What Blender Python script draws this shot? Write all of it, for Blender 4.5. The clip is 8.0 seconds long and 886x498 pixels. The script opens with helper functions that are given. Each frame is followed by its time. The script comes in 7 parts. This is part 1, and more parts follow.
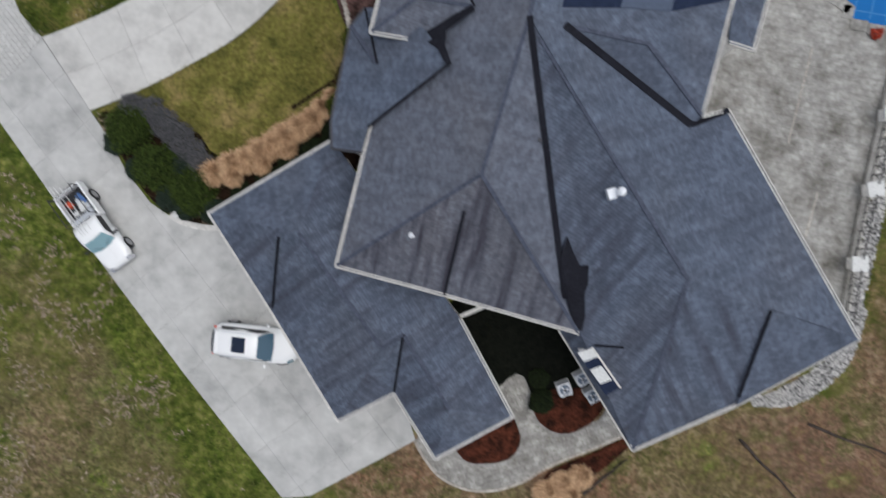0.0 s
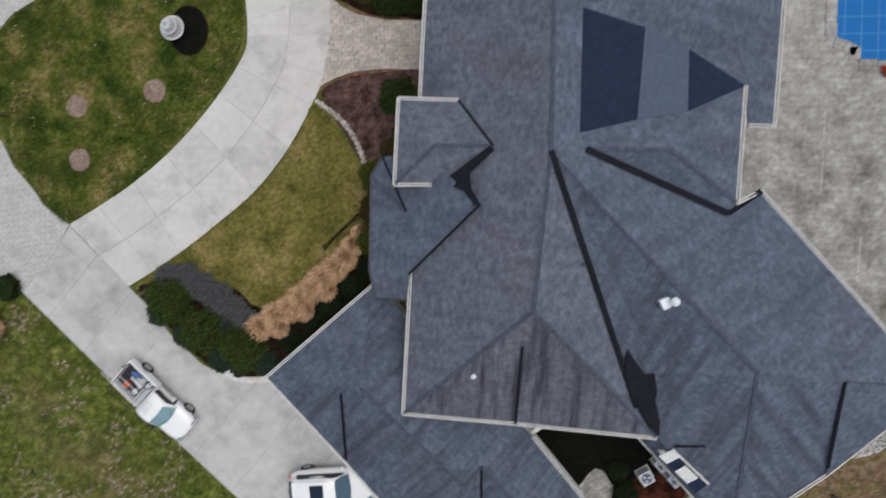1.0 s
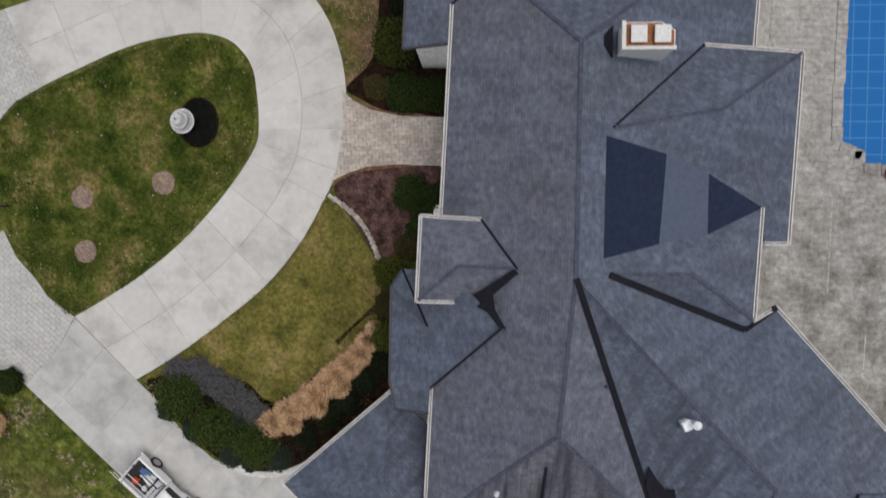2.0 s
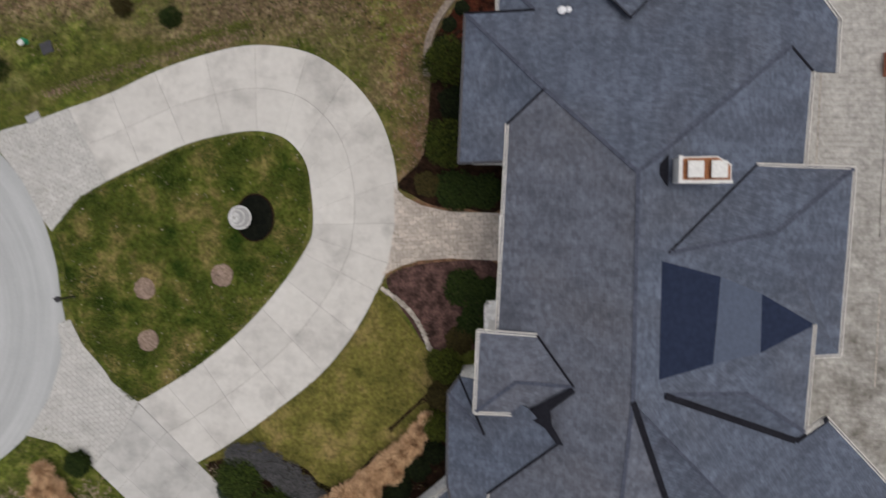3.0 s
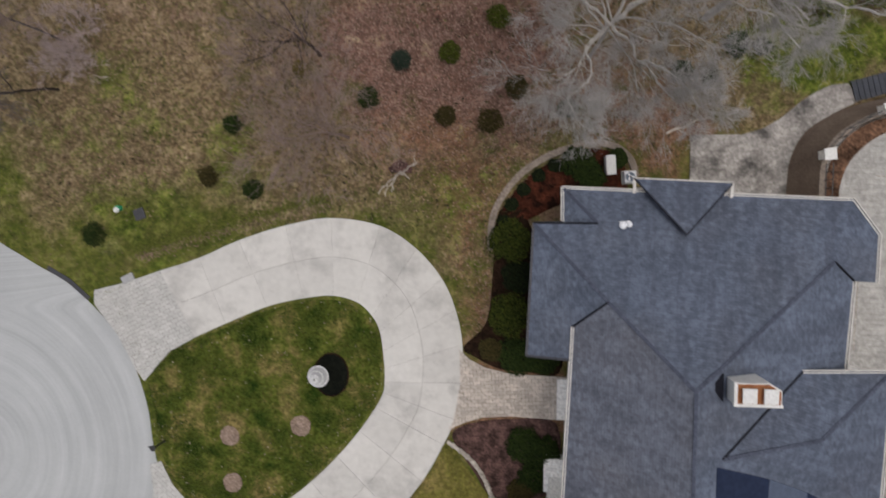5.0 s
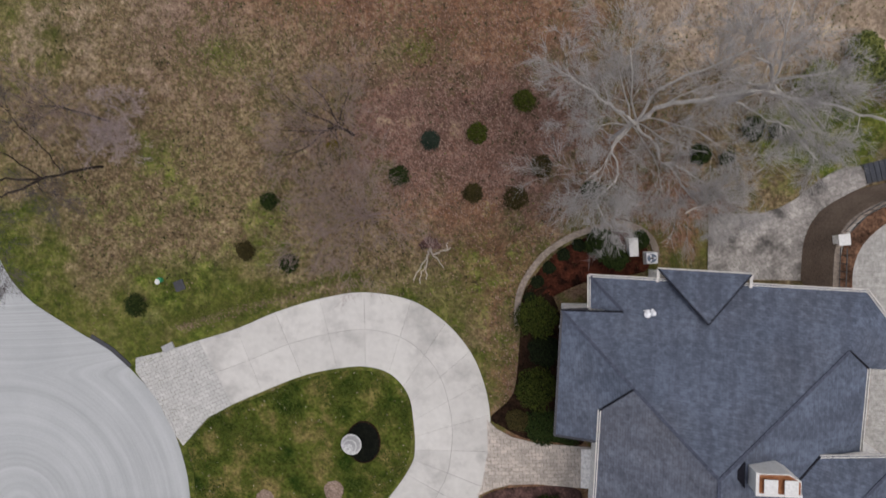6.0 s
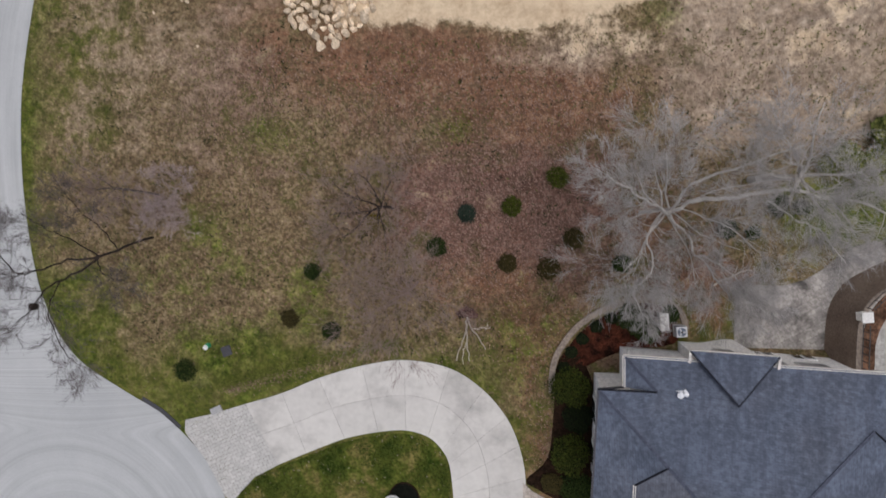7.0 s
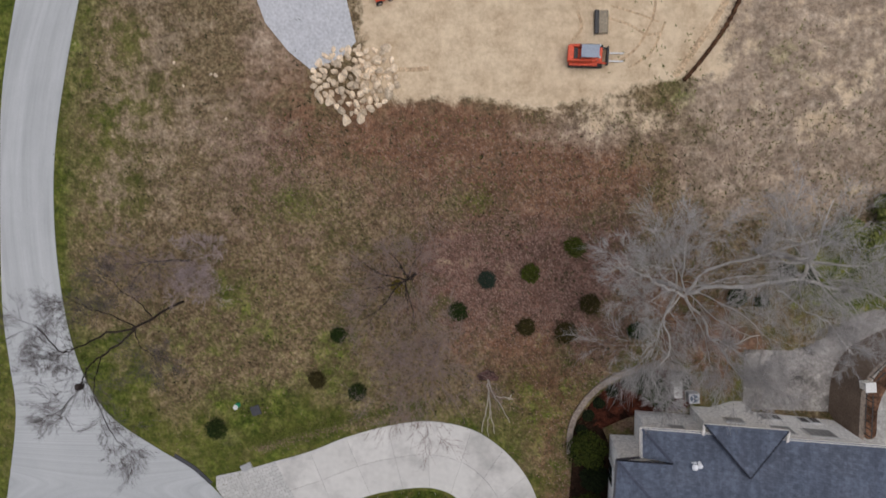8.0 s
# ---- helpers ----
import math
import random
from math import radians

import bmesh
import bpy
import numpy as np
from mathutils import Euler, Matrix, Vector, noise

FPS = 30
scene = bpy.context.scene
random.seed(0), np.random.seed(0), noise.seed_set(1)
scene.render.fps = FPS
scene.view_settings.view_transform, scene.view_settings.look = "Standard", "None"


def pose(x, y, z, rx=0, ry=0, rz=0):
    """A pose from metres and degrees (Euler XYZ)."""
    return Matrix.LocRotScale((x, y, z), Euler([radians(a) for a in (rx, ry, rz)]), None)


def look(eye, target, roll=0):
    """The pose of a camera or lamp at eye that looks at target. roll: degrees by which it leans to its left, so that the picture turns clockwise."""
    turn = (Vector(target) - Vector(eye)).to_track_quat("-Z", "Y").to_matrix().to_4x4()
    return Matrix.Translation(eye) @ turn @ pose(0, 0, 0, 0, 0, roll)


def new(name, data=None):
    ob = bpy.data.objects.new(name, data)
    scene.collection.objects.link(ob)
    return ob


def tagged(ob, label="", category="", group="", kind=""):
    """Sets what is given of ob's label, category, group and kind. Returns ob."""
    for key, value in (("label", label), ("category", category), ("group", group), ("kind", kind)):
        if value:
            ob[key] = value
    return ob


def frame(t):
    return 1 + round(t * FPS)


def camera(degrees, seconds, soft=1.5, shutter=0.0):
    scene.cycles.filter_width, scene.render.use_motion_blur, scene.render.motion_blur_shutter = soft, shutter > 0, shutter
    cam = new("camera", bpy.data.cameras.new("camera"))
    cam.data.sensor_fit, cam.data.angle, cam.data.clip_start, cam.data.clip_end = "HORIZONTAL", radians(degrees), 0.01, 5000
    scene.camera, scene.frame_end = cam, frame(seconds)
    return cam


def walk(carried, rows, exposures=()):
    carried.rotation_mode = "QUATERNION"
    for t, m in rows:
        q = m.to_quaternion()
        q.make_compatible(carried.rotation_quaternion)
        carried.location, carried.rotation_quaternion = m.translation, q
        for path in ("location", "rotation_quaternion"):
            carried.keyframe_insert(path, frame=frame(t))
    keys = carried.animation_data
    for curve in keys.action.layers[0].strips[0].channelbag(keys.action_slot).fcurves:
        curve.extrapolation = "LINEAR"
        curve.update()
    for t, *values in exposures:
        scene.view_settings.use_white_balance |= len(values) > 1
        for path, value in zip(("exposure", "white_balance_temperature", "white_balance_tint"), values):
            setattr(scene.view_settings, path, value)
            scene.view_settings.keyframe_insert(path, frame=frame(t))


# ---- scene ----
cam = camera(70.0, 8.0, soft=1.5, shutter=0.5)
PATH = [  # seconds; x, y, z; turns about x, y, z
    (0, 0.000, 0.000, 36.000, -1.54, 4.75, 11.91),
    (0.2, -0.651, 0.908, 35.973, -1.07, 5.67, 11.81),
    (0.3, -0.803, 1.469, 36.050, -1.06, 5.03, 11.90),
    (0.4, -0.843, 2.212, 35.986, -1.39, 3.68, 11.86),
    (0.5, -0.756, 3.087, 35.945, -2.16, 0.07, 10.26),
    (0.6, -1.178, 3.881, 35.985, -2.50, 1.93, 5.61),
    (0.7, -1.746, 4.477, 35.906, -2.32, 4.83, 1.88),
    (0.8, -2.070, 4.967, 35.961, -2.08, 6.55, 0.78),
    (1, -2.329, 5.836, 36.090, -1.78, 5.73, 0.72),
    (1.2, -2.885, 6.785, 36.147, -1.60, 3.53, 0.69),
    (2.3, -4.864, 13.102, 36.235, -1.98, 3.72, 0.60),
    (2.5, -5.156, 14.327, 36.394, -2.31, 3.65, -0.14),
    (3, -6.354, 17.154, 37.101, -2.52, 5.27, 0.25),
    (3.5, -7.442, 20.401, 37.921, -3.51, 7.61, 0.01),
    (4, -7.862, 22.727, 38.491, -3.40, 5.25, 0.12),
    (4.5, -8.444, 25.232, 39.248, -3.35, 3.76, 0.05),
    (5, -9.244, 27.809, 40.148, -3.05, 6.47, 0.20),
    (5.2, -9.474, 28.846, 40.507, -3.02, 7.08, 0.19),
    (6.3, -11.302, 33.895, 42.515, -2.49, 6.75, 0.10),
    (6.5, -11.711, 34.925, 42.958, -2.52, 6.93, -0.09),
    (7, -12.668, 37.787, 43.834, -2.96, 7.34, -0.07),
    (7.5, -13.605, 40.607, 44.759, -3.41, 6.70, -0.13),
    (8, -14.436, 43.465, 45.589, -3.84, 6.85, -0.22),
]
LIGHT = [(0.0, 0.10, 6250, 9), (1.2, 0.10, 6450, 10), (2.5, 0.0, 6750, 11), (3.5, 0.0, 6850, 12), (5.0, 0.04, 6750, 12), (6.5, 0.10, 6550, 14), (8.0, -0.08, 6500, 13)]  # seconds, stops, kelvin, tint
walk(cam, [(t, pose(*r)) for t, *r in PATH], LIGHT)

# ---- light: overcast day ----
SUN_ELEVATION, SUN_AZIMUTH = 74.0, 75.0
world = bpy.data.worlds.new("world")
scene.world = world
world.use_nodes = True
wn = world.node_tree
sky = wn.nodes.new("ShaderNodeTexSky")
sky.sky_type, sky.sun_disc = "NISHITA", False
sky.sun_elevation, sky.sun_rotation = radians(SUN_ELEVATION), radians(SUN_AZIMUTH)
sky.air_density, sky.dust_density, sky.ozone_density = 1.0, 4.0, 1.0
pale = wn.nodes.new("ShaderNodeHueSaturation")
pale.inputs["Saturation"].default_value = 0.42
wn.links.new(sky.outputs[0], pale.inputs["Color"])
wn.links.new(pale.outputs[0], wn.nodes["Background"].inputs["Color"])
wn.nodes["Background"].inputs["Strength"].default_value = 0.135
sun = new("sun", bpy.data.lights.new("sun", "SUN"))
sun.data.energy, sun.data.angle, sun.data.color = 0.4, radians(40), (1.0, 0.975, 0.94)
az, el = radians(SUN_AZIMUTH), radians(SUN_ELEVATION)
sun.matrix_world = look((0, 0, 60), Vector((0, 0, 60)) - 10 * Vector((math.sin(az) * math.cos(el), math.cos(az) * math.cos(el), math.sin(el))))


# ---- materials ----
def mat(name, base, second=None, scale=3.0, fine=40.0, amount=0.5, rough=0.85, bump=0.02, metal=0.0, third=None, detail=6.0, per_object=0.0, grainy=0.45):
    """A rough surface that varies between base and second at a broad and a fine scale, with relief."""
    m = bpy.data.materials.new(name)
    m.use_nodes = True
    nt = m.node_tree
    b = nt.nodes["Principled BSDF"]
    b.inputs["Roughness"].default_value, b.inputs["Metallic"].default_value = rough, metal
    b.inputs["Specular IOR Level"].default_value = 0.08 if rough >= 0.9 else 0.4
    geo = nt.nodes.new("ShaderNodeNewGeometry")
    broad, grain = nt.nodes.new("ShaderNodeTexNoise"), nt.nodes.new("ShaderNodeTexNoise")
    broad.inputs["Scale"].default_value, broad.inputs["Detail"].default_value = 1.0 / scale, detail
    broad.inputs["Roughness"].default_value = 0.65
    grain.inputs["Scale"].default_value, grain.inputs["Detail"].default_value = fine, 3.0
    for n in (broad, grain):
        nt.links.new(geo.outputs["Position"], n.inputs["Vector"])
    second = second or tuple(c * 0.6 for c in base)
    ramp = nt.nodes.new("ShaderNodeValToRGB")
    ramp.color_ramp.elements[0].position, ramp.color_ramp.elements[1].position = 0.5 - 0.25 / max(amount, 0.05) * 0.5, 0.5 + 0.25 / max(amount, 0.05) * 0.5
    ramp.color_ramp.elements[0].color, ramp.color_ramp.elements[1].color = (*second, 1), (*base, 1)
    if third:
        e = ramp.color_ramp.elements.new(0.5)
        e.color = (*third, 1)
    nt.links.new(broad.outputs["Fac"], ramp.inputs["Fac"])
    gr = nt.nodes.new("ShaderNodeMapRange")
    gr.inputs["From Min"].default_value, gr.inputs["From Max"].default_value = 0.3, 0.7
    gr.inputs["To Min"].default_value, gr.inputs["To Max"].default_value = 1.0 - grainy * amount, 1.0 + grainy * amount
    nt.links.new(grain.outputs["Fac"], gr.inputs["Value"])
    mul = nt.nodes.new("ShaderNodeVectorMath")
    mul.operation = "SCALE"
    nt.links.new(ramp.outputs["Color"], mul.inputs[0])
    nt.links.new(gr.outputs["Result"], mul.inputs["Scale"])
    out = mul.outputs[0]
    if per_object:
        info = nt.nodes.new("ShaderNodeObjectInfo")
        pr = nt.nodes.new("ShaderNodeMapRange")
        pr.inputs["To Min"].default_value, pr.inputs["To Max"].default_value = 1 - per_object, 1 + per_object
        nt.links.new(info.outputs["Random"], pr.inputs["Value"])
        m2 = nt.nodes.new("ShaderNodeVectorMath")
        m2.operation = "SCALE"
        nt.links.new(out, m2.inputs[0])
        nt.links.new(pr.outputs["Result"], m2.inputs["Scale"])
        out = m2.outputs[0]
    nt.links.new(out, b.inputs["Base Color"])
    if bump:
        bp = nt.nodes.new("ShaderNodeBump")
        bp.inputs["Distance"].default_value, bp.inputs["Strength"].default_value = bump, 0.8
        nt.links.new(grain.outputs["Fac"], bp.inputs["Height"])
        nt.links.new(bp.outputs["Normal"], b.inputs["Normal"])
    return m


def plain(name, colour, rough=0.5, metal=0.0, coat=0.0):
    m = bpy.data.materials.new(name)
    m.use_nodes = True
    b = m.node_tree.nodes["Principled BSDF"]
    b.inputs["Base Color"].default_value, b.inputs["Roughness"].default_value, b.inputs["Metallic"].default_value = (*colour, 1), rough, metal
    b.inputs["Coat Weight"].default_value = coat
    return m


def pavers(name, light, dark, size=0.22, turn=0.0, stain_colour=None, graded=None):
    """Small laid blocks with dark joints and stains; the stain colour mixes in more towards the first of two y values.
    """
    m = bpy.data.materials.new(name)
    m.use_nodes = True
    nt = m.node_tree
    b = nt.nodes["Principled BSDF"]
    b.inputs["Roughness"].default_value = 0.85
    geo, mp = nt.nodes.new("ShaderNodeNewGeometry"), nt.nodes.new("ShaderNodeMapping")
    mp.inputs["Rotation"].default_value = (0, 0, radians(turn))
    nt.links.new(geo.outputs["Position"], mp.inputs["Vector"])
    br = nt.nodes.new("ShaderNodeTexBrick")
    br.inputs["Scale"].default_value = 1.0
    br.inputs["Brick Width"].default_value, br.inputs["Row Height"].default_value = size * 1.6, size
    br.inputs["Mortar Size"].default_value = 0.018
    br.inputs["Color1"].default_value, br.inputs["Color2"].default_value = (*light, 1), (*[0.5 * (a + c) for a, c in zip(light, dark)], 1)
    br.inputs["Mortar"].default_value = (*dark, 1)
    nt.links.new(mp.outputs[0], br.inputs["Vector"])
    no = nt.nodes.new("ShaderNodeTexNoise")
    no.inputs["Scale"].default_value, no.inputs["Detail"].default_value, no.inputs["Roughness"].default_value = 0.7, 8.0, 0.7
    nt.links.new(geo.outputs["Position"], no.inputs["Vector"])
    rp = nt.nodes.new("ShaderNodeMapRange")
    rp.inputs["From Min"].default_value, rp.inputs["From Max"].default_value, rp.inputs["To Min"].default_value, rp.inputs["To Max"].default_value = 0.35, 0.7, 0.0, 0.75
    nt.links.new(no.outputs["Fac"], rp.inputs["Value"])
    mx = nt.nodes.new("ShaderNodeMix")
    mx.data_type = "RGBA"
    stain_share = rp.outputs["Result"]
    # scale the stain mix from 1.3 down to 0.45 between the two y values
    if graded:
        xyz, sloped, more = nt.nodes.new("ShaderNodeSeparateXYZ"), nt.nodes.new("ShaderNodeMapRange"), nt.nodes.new("ShaderNodeMath")
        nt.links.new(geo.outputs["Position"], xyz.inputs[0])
        sloped.inputs["From Min"].default_value, sloped.inputs["From Max"].default_value, sloped.inputs["To Min"].default_value, sloped.inputs["To Max"].default_value = *graded, 1.3, 0.45
        nt.links.new(xyz.outputs["Y"], sloped.inputs["Value"])
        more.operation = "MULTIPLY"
        nt.links.new(stain_share, more.inputs[0])
        nt.links.new(sloped.outputs["Result"], more.inputs[1])
        stain_share = more.outputs[0]
    nt.links.new(stain_share, mx.inputs["Factor"])
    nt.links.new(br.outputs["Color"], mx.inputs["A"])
    mx.inputs["B"].default_value = (*(stain_colour or dark), 1)
    blot = nt.nodes.new("ShaderNodeTexNoise")
    blot.inputs["Scale"].default_value, blot.inputs["Detail"].default_value, blot.inputs["Roughness"].default_value = 3.2, 7.0, 0.75
    nt.links.new(geo.outputs["Position"], blot.inputs["Vector"])
    br2 = nt.nodes.new("ShaderNodeMapRange")
    br2.inputs["From Min"].default_value, br2.inputs["From Max"].default_value, br2.inputs["To Min"].default_value, br2.inputs["To Max"].default_value = 0.32, 0.68, 0.66, 1.34
    nt.links.new(blot.outputs["Fac"], br2.inputs["Value"])
    sc = nt.nodes.new("ShaderNodeVectorMath")
    sc.operation = "SCALE"
    nt.links.new(mx.outputs["Result"], sc.inputs[0])
    nt.links.new(br2.outputs["Result"], sc.inputs["Scale"])
    nt.links.new(sc.outputs[0], b.inputs["Base Color"])
    bp = nt.nodes.new("ShaderNodeBump")
    bp.inputs["Distance"].default_value = 0.01
    nt.links.new(br.outputs["Fac"], bp.inputs["Height"])
    bp.invert = True
    nt.links.new(bp.outputs["Normal"], b.inputs["Normal"])
    return m


def shingles(name, base, dark, warm, runs=0.8, stains=0.25):
    """Asphalt shingles: courses run level along the slope, tabs of uneven tone, broad weathering."""
    m = bpy.data.materials.new(name)
    m.use_nodes = True
    nt = m.node_tree
    b = nt.nodes["Principled BSDF"]
    b.inputs["Roughness"].default_value = 0.9
    b.inputs["Specular IOR Level"].default_value = 0.2
    uv = nt.nodes.new("ShaderNodeUVMap")
    uv.uv_map = "slope"
    br = nt.nodes.new("ShaderNodeTexBrick")
    br.inputs["Scale"].default_value = 1.0
    br.inputs["Brick Width"].default_value, br.inputs["Row Height"].default_value, br.inputs["Mortar Size"].default_value = 0.33, 0.15, 0.01
    br.inputs["Mortar Smooth"].default_value, br.inputs["Bias"].default_value = 0.4, 0.0
    br.inputs["Color1"].default_value = (*[c * 1.09 for c in base], 1)
    br.inputs["Color2"].default_value = (*[c * 0.91 for c in base], 1)
    br.inputs["Mortar"].default_value = (*dark, 1)
    nt.links.new(uv.outputs[0], br.inputs["Vector"])
    geo = nt.nodes.new("ShaderNodeNewGeometry")
    # streaks that run down the slope
    mp = nt.nodes.new("ShaderNodeMapping")
    mp.inputs["Scale"].default_value = (1.5, 2.2, 1)
    nt.links.new(uv.outputs[0], mp.inputs["Vector"])
    streak, broad, grit = (nt.nodes.new("ShaderNodeTexNoise") for _ in range(3))
    nt.links.new(mp.outputs[0], streak.inputs["Vector"])
    streak.inputs["Scale"].default_value, streak.inputs["Detail"].default_value, streak.inputs["Roughness"].default_value = 1.6, 6.0, 0.7
    broad.inputs["Scale"].default_value, broad.inputs["Detail"].default_value = 0.25, 4.0
    grit.inputs["Scale"].default_value, grit.inputs["Detail"].default_value = 3.6, 3.0
    for n in (broad, grit):
        nt.links.new(geo.outputs["Position"], n.inputs["Vector"])
    last = br.outputs["Color"]
    mp2 = nt.nodes.new("ShaderNodeMapping")
    mp2.inputs["Scale"].default_value = (1.0, 0.5, 1)
    nt.links.new(uv.outputs[0], mp2.inputs["Vector"])
    wash = nt.nodes.new("ShaderNodeTexNoise")
    wash.inputs["Scale"].default_value, wash.inputs["Detail"].default_value, wash.inputs["Roughness"].default_value = 0.9, 7.0, 0.65
    nt.links.new(mp2.outputs[0], wash.inputs["Vector"])
    run = nt.nodes.new("ShaderNodeTexNoise")
    mp3 = nt.nodes.new("ShaderNodeMapping")
    mp3.inputs["Scale"].default_value = (1.0, 0.16, 1)
    nt.links.new(uv.outputs[0], mp3.inputs["Vector"])
    nt.links.new(mp3.outputs[0], run.inputs["Vector"])
    run.inputs["Scale"].default_value, run.inputs["Detail"].default_value, run.inputs["Roughness"].default_value = 0.42, 3.0, 0.5
    rr = nt.nodes.new("ShaderNodeMapRange")
    rr.inputs["From Min"].default_value, rr.inputs["From Max"].default_value, rr.inputs["To Min"].default_value, rr.inputs["To Max"].default_value = 0.3, 0.46, runs, 1.0
    nt.links.new(run.outputs["Fac"], rr.inputs["Value"])
    rs = nt.nodes.new("ShaderNodeVectorMath")
    rs.operation = "SCALE"
    nt.links.new(last, rs.inputs[0])
    nt.links.new(rr.outputs["Result"], rs.inputs["Scale"])
    last = rs.outputs[0]
    for n, lo, hi in ((streak, 0.77, 1.23), (grit, 0.82, 1.18), (wash, 0.78, 1.22)):
        r = nt.nodes.new("ShaderNodeMapRange")
        r.inputs["From Min"].default_value, r.inputs["From Max"].default_value, r.inputs["To Min"].default_value, r.inputs["To Max"].default_value = 0.3, 0.7, lo, hi
        nt.links.new(n.outputs["Fac"], r.inputs["Value"])
        s = nt.nodes.new("ShaderNodeVectorMath")
        s.operation = "SCALE"
        nt.links.new(last, s.inputs[0])
        nt.links.new(r.outputs["Result"], s.inputs["Scale"])
        last = s.outputs[0]
    mx = nt.nodes.new("ShaderNodeMix")
    mx.data_type, mx.blend_type = "RGBA", "MIX"
    r = nt.nodes.new("ShaderNodeMapRange")
    r.inputs["From Min"].default_value, r.inputs["From Max"].default_value, r.inputs["To Max"].default_value = 0.45, 0.75, 0.6
    nt.links.new(broad.outputs["Fac"], r.inputs["Value"])
    nt.links.new(r.outputs["Result"], mx.inputs["Factor"])
    nt.links.new(last, mx.inputs["A"])
    mul = nt.nodes.new("ShaderNodeVectorMath")
    mul.operation = "MULTIPLY"
    nt.links.new(last, mul.inputs[0])
    mul.inputs[1].default_value = warm
    nt.links.new(mul.outputs[0], mx.inputs["B"])
    # narrow purplish-black algae stains that run down the slope
    mp4 = nt.nodes.new("ShaderNodeMapping")
    mp4.inputs["Scale"].default_value = (1.9, 0.2, 1)
    nt.links.new(uv.outputs[0], mp4.inputs["Vector"])
    algae = nt.nodes.new("ShaderNodeTexNoise")
    algae.inputs["Scale"].default_value, algae.inputs["Detail"].default_value, algae.inputs["Roughness"].default_value = 0.75, 5.0, 0.6
    nt.links.new(mp4.outputs[0], algae.inputs["Vector"])
    ar = nt.nodes.new("ShaderNodeMapRange")
    ar.inputs["From Min"].default_value, ar.inputs["From Max"].default_value, ar.inputs["To Max"].default_value = 0.46, 0.64, stains
    nt.links.new(algae.outputs["Fac"], ar.inputs["Value"])
    stained = nt.nodes.new("ShaderNodeMix")
    stained.data_type = "RGBA"
    nt.links.new(ar.outputs["Result"], stained.inputs["Factor"])
    nt.links.new(mx.outputs["Result"], stained.inputs["A"])
    stained.inputs["B"].default_value = (0.036, 0.034, 0.047, 1)
    nt.links.new(stained.outputs["Result"], b.inputs["Base Color"])
    bp = nt.nodes.new("ShaderNodeBump")
    bp.inputs["Distance"].default_value, bp.inputs["Strength"].default_value = 0.02, 0.7
    nt.links.new(br.outputs["Color"], bp.inputs["Height"])
    nt.links.new(bp.outputs["Normal"], b.inputs["Normal"])
    return m


